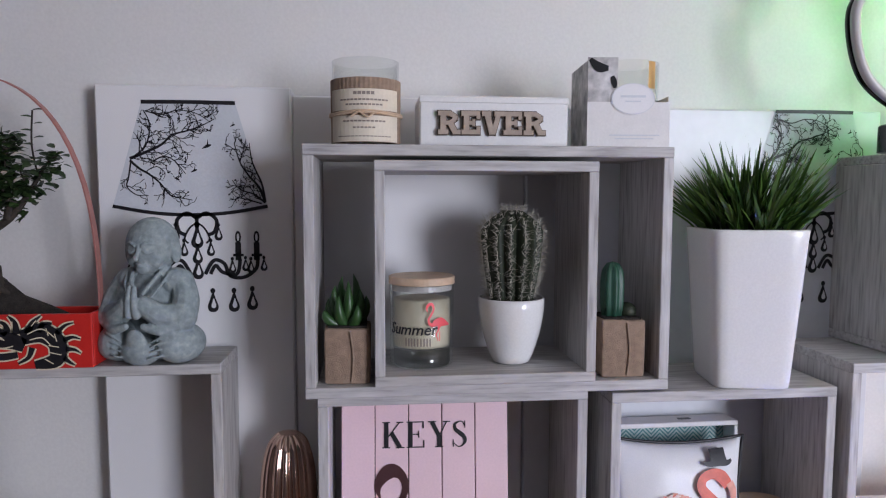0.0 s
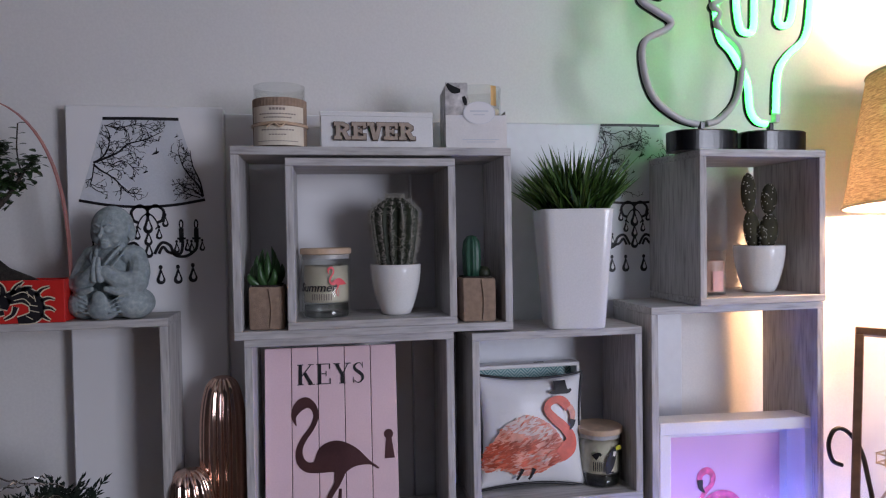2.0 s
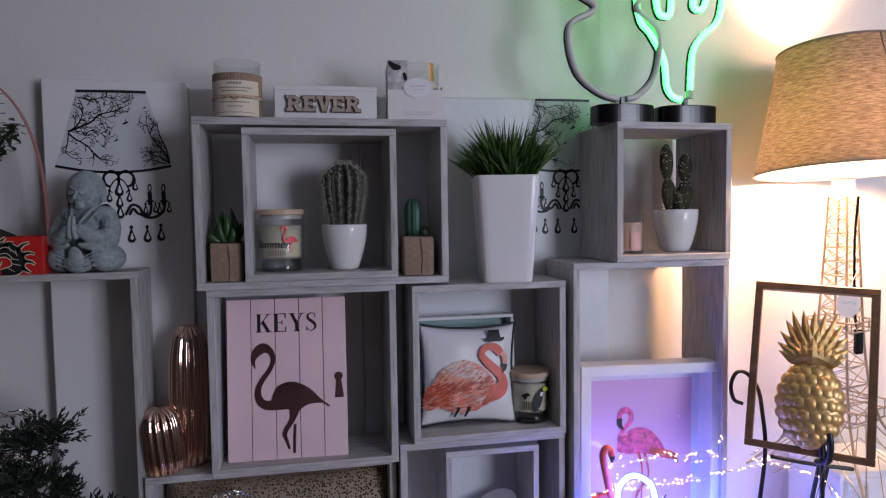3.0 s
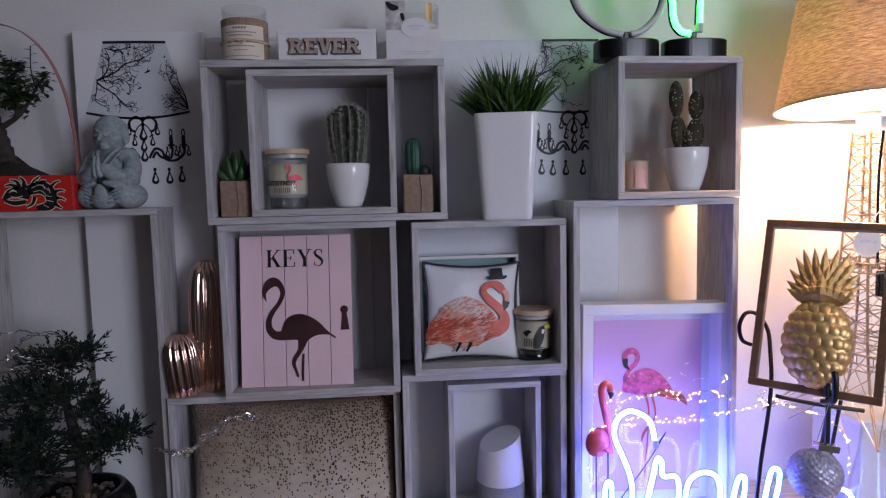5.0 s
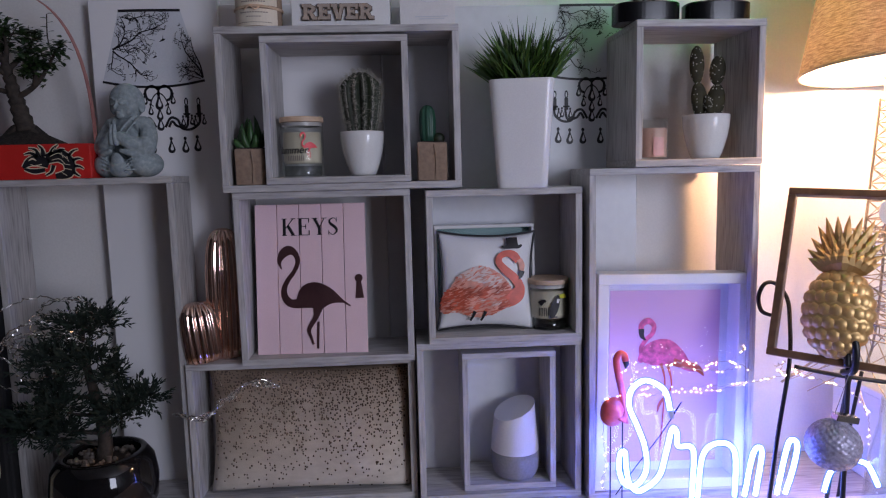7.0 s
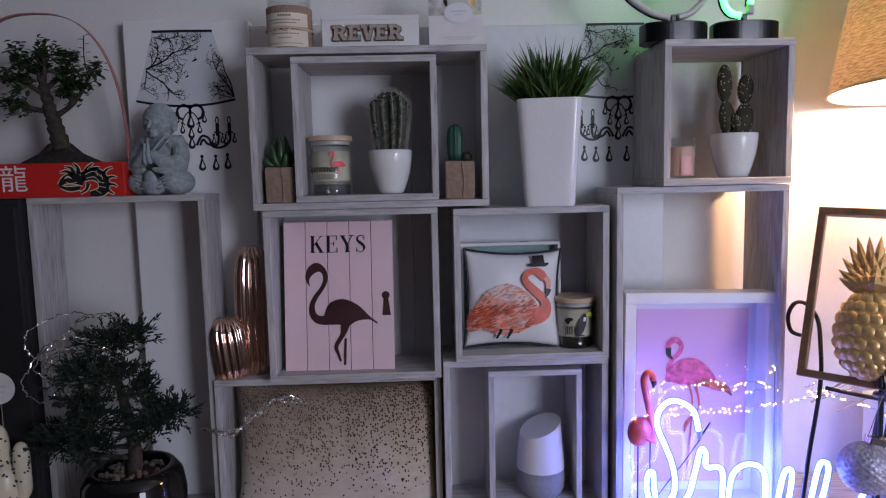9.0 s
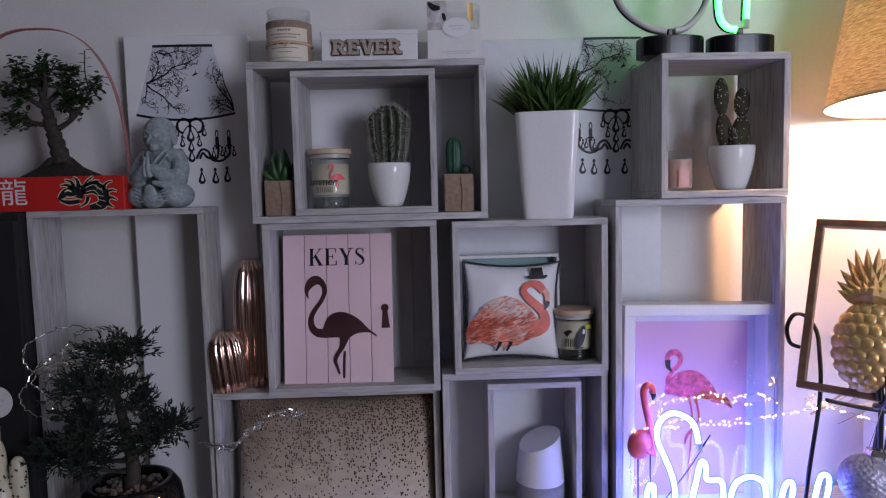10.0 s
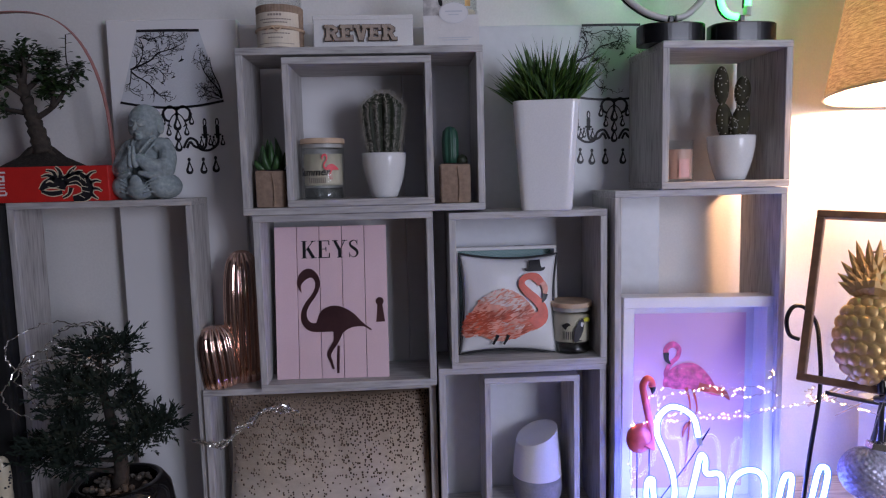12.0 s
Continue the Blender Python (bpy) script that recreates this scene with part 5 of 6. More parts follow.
# ---- copper cactus ----
def ribbed_lobe(parent, x, y, r, h, tilt):
    prof = [(0.0, 0.0), (r * 0.7, 0.0), (r * 0.92, h * 0.05), (r, h * 0.25), (r, h * 0.62), (r * 0.93, h * 0.80), (r * 0.72, h * 0.93), (r * 0.40, h * 0.985), (0.0, h)]
    fine = spline([(a, b, 0) for a, b in prof], 4)
    part("lobe", lathe([(max(0, p.x), max(0.0, p.y)) for p in fine], 144, 16, 0.17), COPPER, parent, smooth=True, at=pose(x, y, 0, 0, tilt, 0))


cc = empty("copper_cactus", (-0.030, 0.892, 1.069), "shiny copper ceramic cactus with two ribbed lobes", "ornament")
ribbed_lobe(cc, 0.008, 0.006, 0.0300, 0.226, 0.6)
ribbed_lobe(cc, -0.024, -0.022, 0.0300, 0.104, -6)

# ---- flamingo picture in the tall shelf ----
pf = empty("flamingo_picture", (0.7385, 0.815, TOP + T), "white box frame with a pink flamingo picture behind glass", "picture")
pf.matrix_world = pose(0.7385, 0.812, TOP + T, -1.5, 0, 0) @ pose(0, 0, 0, 0, 1.2, 0)
pw, ph, pd = 0.1303, 0.376, 0.045
for b in ((-pw, pw, 0, pd, ph - 0.018, ph), (-pw, pw, 0, pd, 0, 0.018), (-pw, -pw + 0.018, 0, pd, 0.018, ph - 0.018), (pw - 0.018, pw, 0, pd, 0.018, ph - 0.018)):
    part("moulding", block(*b, 0.001), WHITE_MATT, pf)
part("mount", block(-pw + 0.018, pw - 0.018, pd - 0.004, pd, 0.018, ph - 0.018), WHITE_PAPER, pf)
part("print", block(-0.098, 0.098, pd - 0.0055, pd - 0.0044, 0.034, ph - 0.034), PICTURE_PINK, pf)
part("glass_pane", block(-pw + 0.0182, pw - 0.0182, 0.006, 0.0075, 0.0182, ph - 0.0182), PANE, pf)
yy = pd - 0.006


def art(name, rows, mat_, k=0, cross=3):
    part(name, brush(rows, 7, lambda u, v: yy - 0.0004 * k, cross), mat_, pf)


art("neck_print", [(-0.024, 0.214, 0.016), (-0.036, 0.224, 0.010), (-0.042, 0.238, 0.008), (-0.034, 0.254, 0.008), (-0.022, 0.266, 0.008), (-0.020, 0.280, 0.009), (-0.030, 0.288, 0.011), (-0.041, 0.282, 0.010), (-0.043, 0.270, 0.008)], MAGENTA, 1)
art("bill_print", [(-0.042, 0.274, 0.010), (-0.041, 0.262, 0.008), (-0.034, 0.254, 0.002)], INK, 2)
art("body_print", [(-0.046, 0.216, 0.006), (-0.030, 0.226, 0.036), (-0.002, 0.232, 0.048), (0.022, 0.222, 0.034), (0.044, 0.204, 0.014), (0.056, 0.198, 0.004)], MAGENTA, 2, 4)
art("wing_print", [(0.016, 0.214, 0.014), (0.040, 0.208, 0.012), (0.060, 0.202, 0.012), (0.072, 0.188, 0.002)], RED_FEATHER, 3)
art("leg_print", [(-0.006, 0.212, 0.006), (0.002, 0.180, 0.003), (0.000, 0.120, 0.003), (-0.004, 0.060, 0.003)], RED_FEATHER, 3)
art("leg_print", [(0.006, 0.210, 0.006), (0.014, 0.170, 0.003), (-0.006, 0.140, 0.006), (-0.010, 0.124, 0.002)], RED_FEATHER, 3)

# ---- little flamingo figure on wire legs ----
ff = empty("flamingo_figure", (0.632, 0.772, TOP), "small pink flamingo figurine on thin wire legs", "figurine")
coral = plain("flamingo_paint", (0.75, 0.12, 0.13), 0.3, spread=0.2, scale=60)
bm = bmesh.new()
bmesh.ops.create_uvsphere(bm, u_segments=20, v_segments=14, radius=1, matrix=Matrix.Translation((-0.006, 0, 0.170)) @ Matrix.Rotation(radians(20), 4, "Y") @ Matrix.Diagonal((0.021, 0.015, 0.025, 1)))
body = part("body", bm, coral, ff, smooth=True)
part("neck", tube(spline([(0.006, -0.006, 0.158), (0.012, -0.006, 0.176), (0.006, -0.004, 0.210), (0.000, -0.003, 0.240), (-0.002, -0.003, 0.258), (0.004, -0.003, 0.268), (0.011, -0.003, 0.264), (0.013, -0.003, 0.256)], 5), [0.013, 0.011, 0.008, 0.0065] + [0.0058] * 30, 12), coral, ff, smooth=True)
part("bill", tube([(0.012, -0.003, 0.259), (0.0145, -0.003, 0.250), (0.013, -0.003, 0.243)], [0.0056, 0.0045, 0.001], 10), INK, ff, "black bill", smooth=True)
for u in (-0.010, 0.010):
    part("leg", tube([(u, 0, 0.152), (u, 0, 0.004)], 0.0011, 6), BLACK_METAL, ff)
part("foot", block(-0.024, 0.024, -0.014, 0.014, 0, 0.004, 0.001), BLACK_METAL, ff)

# ---- blue-white neon word ----
ns = empty("neon_sign", (0.687, 0.742, TOP), "glowing blue-white neon sign with a handwritten word", "neon sign")
part("base_bar", block(-0.10, 0.47, -0.02, 0.02, 0, 0.010, 0.002), WHITE_MATT, ns)


def stroke(points, r=0.0036):
    line = spline([(u, 0, v) for u, v in points], 8)
    s_ = part("tube", tube(line, r, 10), BLUE_NEON, ns, smooth=True)
    # added glowing shell, paints the blue halo round the tube
    part("tube_halo", tube(line, r * 1.75, 12), HALO_SHELL, s_, "see-through glowing shell that paints a blue halo", smooth=True)


stroke([(0.022, 0.180), (0.012, 0.214), (-0.018, 0.2305), (-0.0402, 0.217), (-0.0442, 0.189), (-0.0313, 0.157), (-0.018, 0.120), (-0.0157, 0.081), (-0.0316, 0.057), (-0.0506, 0.060), (-0.0599, 0.0856), (-0.058, 0.111), (-0.0503, 0.113), (-0.0486, 0.090), (-0.0417, 0.058), (-0.0247, 0.047), (0.005, 0.0695), (0.0165, 0.1086), (0.0257, 0.148), (0.0335, 0.143), (0.036, 0.120), (0.056, 0.118), (0.0625, 0.099), (0.06, 0.030)])
stroke([(0.0700, 0.030), (0.0763, 0.099), (0.0947, 0.120), (0.120, 0.118), (0.1315, 0.0948), (0.1315, 0.030)])
stroke([(0.148, 0.030), (0.159, 0.095), (0.168, 0.111), (0.175, 0.099), (0.166, 0.030)])
stroke([(0.202, 0.030), (0.2166, 0.1086), (0.226, 0.121), (0.2337, 0.111), (0.228, 0.072), (0.216, 0.030)])
stroke([(0.282, 0.030), (0.292, 0.064), (0.3155, 0.081), (0.352, 0.074), (0.374, 0.035)])
part("tube_cap", tube([(0.022, 0, 0.181), (0.0245, 0, 0.167)], 0.0046, 10), GREY_TUBE, ns, "grey tube end cap")
part("power_lead", tube(spline([(0.025, 0.004, 0.167), (0.044, 0.008, 0.190), (0.010, 0.004, 0.140), (-0.030, 0.002, 0.090), (-0.064, 0.004, 0.040)], 6), 0.0008, 6), BLACK, ns, "thin dark lead")

# ---- fairy lights and loose silver wire ----
def fairy(points, step, seed, name, label, lit=True):
    rnd = random.Random(seed)
    base = spline(points, 14)
    line = [p + Vector((rnd.uniform(-1, 1), rnd.uniform(-1, 1), rnd.uniform(-1, 1))) * 0.0022 for p in base]
    ob = empty(name, tuple(line[0]), label, "string lights")
    o = Vector(line[0])
    bm = tube([p - o for p in line], 0.0005 if lit else 0.0010, 5)
    part("wire", bm, SILVER if not lit else WIRE, ob)
    for i in range(0, len(line)):
        if rnd.random() > 1.0 / step * (1.9 if math.sin(i * 0.55 + seed) > 0 else 0.35):
            continue
        b = bmesh.new()
        bmesh.ops.create_icosphere(b, subdivisions=1, radius=0.0009 if lit else 0.0016, matrix=Matrix.Translation(line[i] - o) @ Matrix.Diagonal((1, 1, 1.3, 1)))
        part("bead", b, FAIRY if lit else SILVER, ob)
    return ob


fairy([(0.648, 0.770, 0.985), (0.655, 0.765, 1.045), (0.690, 0.760, 1.062), (0.740, 0.770, 1.055), (0.800, 0.775, 1.046), (0.835, 0.765, 1.055)], 4, 2, "fairy_lights", "lit warm fairy lights on thin wire before the picture")
fairy([(0.655, 0.760, 1.020), (0.700, 0.765, 1.025), (0.760, 0.770, 1.020), (0.820, 0.760, 1.028), (0.860, 0.735, 1.042), (0.895, 0.715, 1.055), (0.925, 0.690, 1.052), (0.955, 0.680, 1.040), (0.985, 0.675, 1.010), (0.995, 0.680, 0.960), (1.000, 0.690, 0.900)], 3, 3, "fairy_lights", "lit warm fairy lights hanging across to the easel")
fairy([(0.612, 0.785, 1.000), (0.610, 0.775, 0.950), (0.614, 0.770, 0.900), (0.610, 0.775, 0.860), (0.625, 0.770, 0.825)], 5, 4, "fairy_lights", "lit warm fairy lights hanging by the flamingo figurine")
fairy([(0.880, 0.745, 1.058), (0.900, 0.750, 1.066), (0.885, 0.742, 1.050), (0.905, 0.735, 1.058), (0.915, 0.745, 1.048)], 5, 5, "fairy_lights", "lit warm fairy lights bunched at the easel")
fairy([(0.640, 0.772, 1.050), (0.668, 0.768, 1.066), (0.700, 0.764, 1.058), (0.735, 0.768, 1.066), (0.775, 0.770, 1.058), (0.815, 0.768, 1.064), (0.850, 0.760, 1.050)], 3, 6, "fairy_lights", "lit warm fairy lights drooping across the flamingo print")
fairy([(0.612, 0.772, 1.008), (0.640, 0.764, 1.016), (0.690, 0.768, 1.012), (0.740, 0.764, 1.018), (0.790, 0.770, 1.014), (0.840, 0.756, 1.030)], 3, 7, "fairy_lights", "lit warm fairy lights on thin wire behind the neon word")
fairy([(0.830, 0.756, 1.092), (0.836, 0.760, 1.086), (0.828, 0.758, 1.078)], 6, 8, "fairy_lights", "lit warm fairy lights in a loose end on the glass")
for k in range(6):
    d = 0.0022 * k
    fairy([(-0.096 - d, 0.846, 0.985), (-0.070, 0.835 - d, 0.984), (-0.045, 0.826, 0.990 - d), (-0.020, 0.822, 1.003 + d), (0.000, 0.822, 1.026 - d), (0.025, 0.826, 1.039), (0.045 + d, 0.828, 1.032 + d), (0.075, 0.832, 1.031)], 9, 10 + k, "silver_wire", "loose unlit silver fairy wire over the cushion", False)
rnd = random.Random(31)
for k in range(12):
    cx_, cz_, r = -0.255 + rnd.uniform(-0.03, 0.03), 1.135 + rnd.uniform(-0.03, 0.04), rnd.uniform(0.035, 0.075)
    a0 = rnd.uniform(0, 6.28)
    fairy([(cx_ + r * math.cos(a0 + t * 0.9) * (1 + 0.05 * t), 0.785 + 0.02 * math.sin(a0 + 1.7 * t), cz_ + 0.75 * r * math.sin(a0 + t * 0.9)) for t in range(6)], 11, 40 + k, "silver_wire", "loose unlit silver fairy wire looped over the bonsai", False)

# ---- red planter with bonsai on the tall shelf ----
GT = 1.3852
rb = empty("bonsai_planter", (-0.320, 0.874, GT), "red planter with black dragon print, arched handle and leafy bonsai", "plant")
rw, rl, rd, rh = 0.112, 0.160, 0.025, 0.056
bm = block(-rl, rw, -rd, -rd + 0.004, 0, rh, 0.0008)
block(-rl, rw, rd - 0.004, rd, 0, rh, 0.0008, bm=bm)
block(-rl, -rl + 0.004, -rd + 0.004, rd - 0.004, 0, rh, 0.0008, bm=bm)
block(rw - 0.004, rw, -rd + 0.004, rd - 0.004, 0, rh, 0.0008, bm=bm)
block(-rl + 0.004, rw - 0.004, -rd + 0.004, rd - 0.004, 0, 0.004, bm=bm)
trough = part("trough", bm, RED, rb, "red lacquered trough")
yy = -rd - 0.0005


def mark(name, strokes, material, k=0):
    bm = bmesh.new()
    for rows in strokes:
        brush(rows, 6, lambda u, v: yy - 0.0003 * k, 2, bm)
    tagged(part(name, bm, material, trough), kind="stuff")


def brushed(rows):
    """Strokes in millimetres from the trough's right end and foot: (across, up, width)."""
    return [[(rw - 0.001 * a, 0.001 * b, 0.001 * w) for a, b, w in stroke_] for stroke_ in rows]


dragon = brushed([
    [(106, 19, 4), (95, 28, 13), (80, 30, 17), (65, 24, 13)], [(104, 17, 3), (89, 13, 7), (72, 15, 6)],
    [(82, 36, 6), (92, 42, 4), (103, 40, 1)], [(80, 38, 6), (84, 47, 4), (95, 50, 1)], [(72, 36, 7), (74, 48, 5), (80, 55, 1)],
    [(62, 36, 7), (57, 47, 5), (48, 55, 1)], [(52, 38, 6), (46, 46, 4), (38, 47, 1)],
    [(68, 32, 14), (48, 37, 20), (34, 26, 18), (36, 9, 15), (56, 4, 8)],
    [(34, 36, 5), (26, 44, 3), (17, 47, 1)], [(28, 29, 5), (19, 32, 3), (11, 30, 1)], [(26, 20, 5), (17, 19, 3), (11, 15, 1)], [(28, 11, 5), (22, 6, 3), (17, 3, 1)],
    [(58, 22, 6), (62, 12, 4), (72, 6, 2)]])
mark("dragon_outline", [[(a, b, w + 0.0032) for a, b, w in rows] for rows in dragon], CREAM_GLAZE, 0)
mark("dragon_print", dragon, INK, 1)
mark("dragon_highlight", brushed([[(96, 30, 1), (90, 33, 3), (84, 30, 1)], [(94, 24, 1), (86, 22, 1.4), (76, 24, 1)], [(62, 36, 1), (48, 41, 1.2), (36, 32, 1)], [(60, 30, 1), (48, 32, 1.2), (40, 24, 1)],
    [(44, 42, 1), (42, 34, 1)], [(36, 36, 1), (34, 28, 1)], [(42, 24, 1), (32, 22, 1)], [(42, 17, 1), (30, 14, 1)], [(46, 10, 1), (38, 5, 1)], [(76, 42, 1), (76, 49, 1)], [(58, 44, 1), (53, 50, 1)]]), CREAM_GLAZE, 2)
bm = words("龍", 0.046, 0.0002)
if len(bm.verts) < 20:
    for v_ in (-0.012, -0.004, 0.004, 0.012):
        block(-0.016, 0.016, -0.0002, 0.0002, v_ - 0.0015, v_ + 0.0015, bm=bm)
part("character", bm, WHITE_PAPER, trough, "white brush character", at=(-0.066, yy, rh * 0.5))
bm = bmesh.new()
arch = []
for i in range(33):
    a = math.pi * i / 32
    arch.append(((rw - rl) / 2 + 0.1355 * math.copysign(abs(math.cos(a)) ** 0.77, math.cos(a)), 0, rh - 0.01 + 0.252 * abs(math.sin(a)) ** 0.77))
ring0 = []
for (u, _, v), k in zip(arch, range(33)):
    nx, nz = math.cos(math.pi * k / 32), math.sin(math.pi * k / 32)
    ring0.append([bm.verts.new((u + nx * o, y, v + nz * o)) for o, y in ((0, -0.005), (0.0016, -0.005), (0.0016, 0.005), (0, 0.005))])
for a, b in zip(ring0, ring0[1:]):
    for k in range(4):
        bm.faces.new((a[k], a[(k + 1) % 4], b[(k + 1) % 4], b[k]))
part("handle", bm, plain("pink_red_band", (0.40, 0.17, 0.15), 0.45), rb, "pinkish-red arched handle band")
bm = lathe([(0.0, 0.030), (0.074, 0.028), (0.076, 0.050), (0.058, 0.060), (0.034, 0.072), (0.018, 0.088), (0.0, 0.096)], 40)
for v in bm.verts:
    v.co.x *= 1.1
    v.co.y *= 0.27
    v.co += 0.0035 * noise.noise_vector(v.co * 70)
part("soil", bm, SOIL, rb, smooth=True)
rnd = random.Random(17)
wood_bm, leaf_bm = bmesh.new(), bmesh.new()
trunk = spline([(0.004, 0, 0.080), (-0.001, -0.003, 0.104), (-0.009, 0.002, 0.128), (-0.012, 0, 0.146), (-0.018, 0.002, 0.170), (-0.022, 0, 0.196)], 5)
tube(trunk, [0.0150 - 0.0085 * i / 25 + 0.0016 * math.sin(i * 2.1) for i in range(26)], 10, bm=wood_bm)
for a in (-1, 1):
    tube(spline([(0.002, 0, 0.096), (0.010 * a, -0.004, 0.084), (0.026 * a, -0.003, 0.072)], 4), [0.008 - 0.0007 * k for k in range(9)], 7, bm=wood_bm)
BONSAI_LIMBS = [[(-0.006, 0, 0.132), (0.026, -0.004, 0.151), (0.047, -0.003, 0.178), (0.060, 0, 0.204)],
         [(-0.012, 0, 0.140), (-0.050, 0.003, 0.149), (-0.078, 0, 0.158)],
         [(-0.016, 0, 0.166), (-0.044, -0.006, 0.186), (-0.086, -0.004, 0.200)],
         [(-0.020, 0, 0.190), (-0.034, 0.004, 0.212), (-0.062, 0, 0.226)],
         [(-0.020, 0, 0.190), (-0.012, -0.005, 0.214), (-0.020, 0, 0.238)],
         [(-0.018, 0, 0.176), (0.006, 0.006, 0.200), (0.030, 0, 0.226)],
         [(0.026, -0.004, 0.151), (0.030, -0.010, 0.170), (0.024, -0.010, 0.186)]]
for line in BONSAI_LIMBS:
    pts = spline([Vector(p) for p in line], 5)
    part("branch", tube(pts, [0.0052 - 0.0040 * k / len(pts) for k in range(len(pts))], 7), BARK, rb, smooth=True)
    for k in range(9):
        base = pts[rnd.randint(len(pts) // 2, len(pts) - 1)]
        end = base + Vector((rnd.gauss(0, 0.016), rnd.gauss(0, 0.010), rnd.gauss(0.008, 0.011)))
        part("branch", tube([base, base.lerp(end, 0.5) + Vector((0, 0, 0.002)), end], [0.0014, 0.0011, 0.0006], 5), BARK, rb)
        for j in range(17):
            p = base.lerp(end, rnd.uniform(0.3, 1.1)) + Vector((rnd.gauss(0, 0.0060), rnd.gauss(0, 0.006), rnd.gauss(0, 0.0050)))
            oval_leaf(leaf_bm, p, (rnd.uniform(-1, 1), rnd.uniform(-0.9, 0.5), rnd.uniform(-0.3, 0.5)), (rnd.uniform(-0.4, 0.4), rnd.uniform(-0.8, 0.1), 1), rnd.uniform(0.009, 0.014), rnd.uniform(0.0032, 0.0048))
part("branch", tube(spline([(0.056, -0.002, 0.196), (0.052, -0.004, 0.226), (0.054, -0.004, 0.262)], 4), 0.0009, 6), BARK, rb)
for t in range(9):
    oval_leaf(leaf_bm, (0.0535, -0.004, 0.206 + 0.056 * t / 8), (rnd.choice((-1, 1)), rnd.uniform(-0.5, 0.2), 0.25), (0, -0.4, 1), 0.011, 0.0034)
part("trunk", wood_bm, BARK, rb, "gnarled brown trunk", smooth=True)
tagged(part("crown", leaf_bm, LEAF, rb, "small glossy green leaves"), kind="stuff")

# ---- praying monk statue: one plain stone mesh ----
bm = bmesh.new()


def lump(x, y, z, rx, ry, rz, tilt=0, turn=0, roll=0):
    one = bmesh.new()
    bmesh.ops.create_uvsphere(one, u_segments=24, v_segments=16, radius=1, matrix=pose(x, y, z, tilt, turn, roll) @ Matrix.Diagonal((rx, ry, rz, 1)))
    merge(bm, one)


def fold(points, r):
    """A round crease or limb through points, tapered along a list of radii."""
    line = spline([Vector(q) for q in points], 6)
    n = len(line) - 1
    radii = [r] * (n + 1) if isinstance(r, float) else [r[0] + (r[1] - r[0]) * i / n for i in range(n + 1)]
    merge(bm, tube(line, radii, 12))
    for q, rr in ((line[0], radii[0]), (line[-1], radii[-1])):
        lump(q.x, q.y, q.z, rr, rr, rr)


lump(0, 0.004, 0.016, 0.052, 0.030, 0.016)
lump(0, 0.003, 0.056, 0.031, 0.022, 0.046)
lump(0, -0.028, 0.014, 0.022, 0.014, 0.014)
for s in (-1, 1):
    lump(s * 0.034, -0.009, 0.020, 0.024, 0.028, 0.020, 0, s * 8, s * -18)
    lump(s * 0.025, 0.001, 0.080, 0.017, 0.016, 0.014)
    fold([(s * 0.032, 0.001, 0.080), (s * 0.040, -0.006, 0.062), (s * 0.040, -0.014, 0.047)], (0.0125, 0.0150))
    fold([(s * 0.039, -0.015, 0.047), (s * 0.024, -0.027, 0.050), (s * 0.009, -0.033, 0.060)], (0.0140, 0.0095))
    fold([(s * 0.040, -0.022, 0.040), (s * 0.026, -0.033, 0.036), (s * 0.010, -0.037, 0.040)], (0.0065, 0.0035))
    fold([(s * 0.0040, -0.039, 0.052), (s * 0.0034, -0.041, 0.064), (s * 0.0026, -0.039, 0.078)], (0.0048, 0.0024))
    fold([(s * 0.017, -0.006, 0.094), (s * 0.013, -0.020, 0.084), (s * 0.004, -0.028, 0.070)], (0.0026, 0.0018))
    fold([(s * 0.024, -0.008, 0.090), (s * 0.020, -0.021, 0.078), (s * 0.011, -0.028, 0.064)], (0.0018, 0.0013))
    for k in range(4):
        fold([(s * (0.050 - 0.004 * k), -0.016 - 0.003 * k, 0.030 - 0.006 * k), (s * (0.034 - 0.004 * k), -0.033 - 0.002 * k, 0.032 - 0.007 * k), (s * (0.016 - 0.002 * k), -0.036, 0.024 - 0.005 * k)], (0.0016, 0.0009))
        fold([(s * (0.030 + 0.005 * k), -0.012 - 0.002 * k, 0.076 - 0.006 * k), (s * (0.036 + 0.003 * k), -0.019 - 0.001 * k, 0.060 - 0.004 * k), (s * (0.030 - 0.003 * k), -0.031, 0.052 - 0.003 * k)], (0.0018, 0.0011))
    lump(s * 0.0272, -0.001, 0.1100, 0.0036, 0.0070, 0.0115, 0, 0, s * -14)
    lump(s * 0.0100, -0.0140, 0.1035, 0.0100, 0.0080, 0.0090)
    fold([(s * 0.0040, -0.0268, 0.1172), (s * 0.0105, -0.0250, 0.1200), (s * 0.0175, -0.0195, 0.1176)], (0.0013, 0.0008))
    fold([(s * 0.0046, -0.0258, 0.1118), (s * 0.0100, -0.0255, 0.1098), (s * 0.0155, -0.0205, 0.1124)], (0.0012, 0.0009))
lump(0, -0.034, 0.020, 0.012, 0.006, 0.018, 12)
lump(0, 0.0, 0.091, 0.014, 0.013, 0.012)
lump(0, 0.000, 0.1165, 0.0272, 0.0262, 0.0280)
lump(0, -0.0085, 0.1010, 0.0165, 0.0150, 0.0125)
lump(0, -0.0200, 0.0935, 0.0070, 0.0050, 0.0046)
fold([(0, -0.0255, 0.1170), (0, -0.0275, 0.1100), (0, -0.0312, 0.1055)], (0.0016, 0.0030))
lump(0, -0.0242, 0.0996, 0.0058, 0.0030, 0.0014)
lump(0, -0.0236, 0.0970, 0.0044, 0.0032, 0.0016)
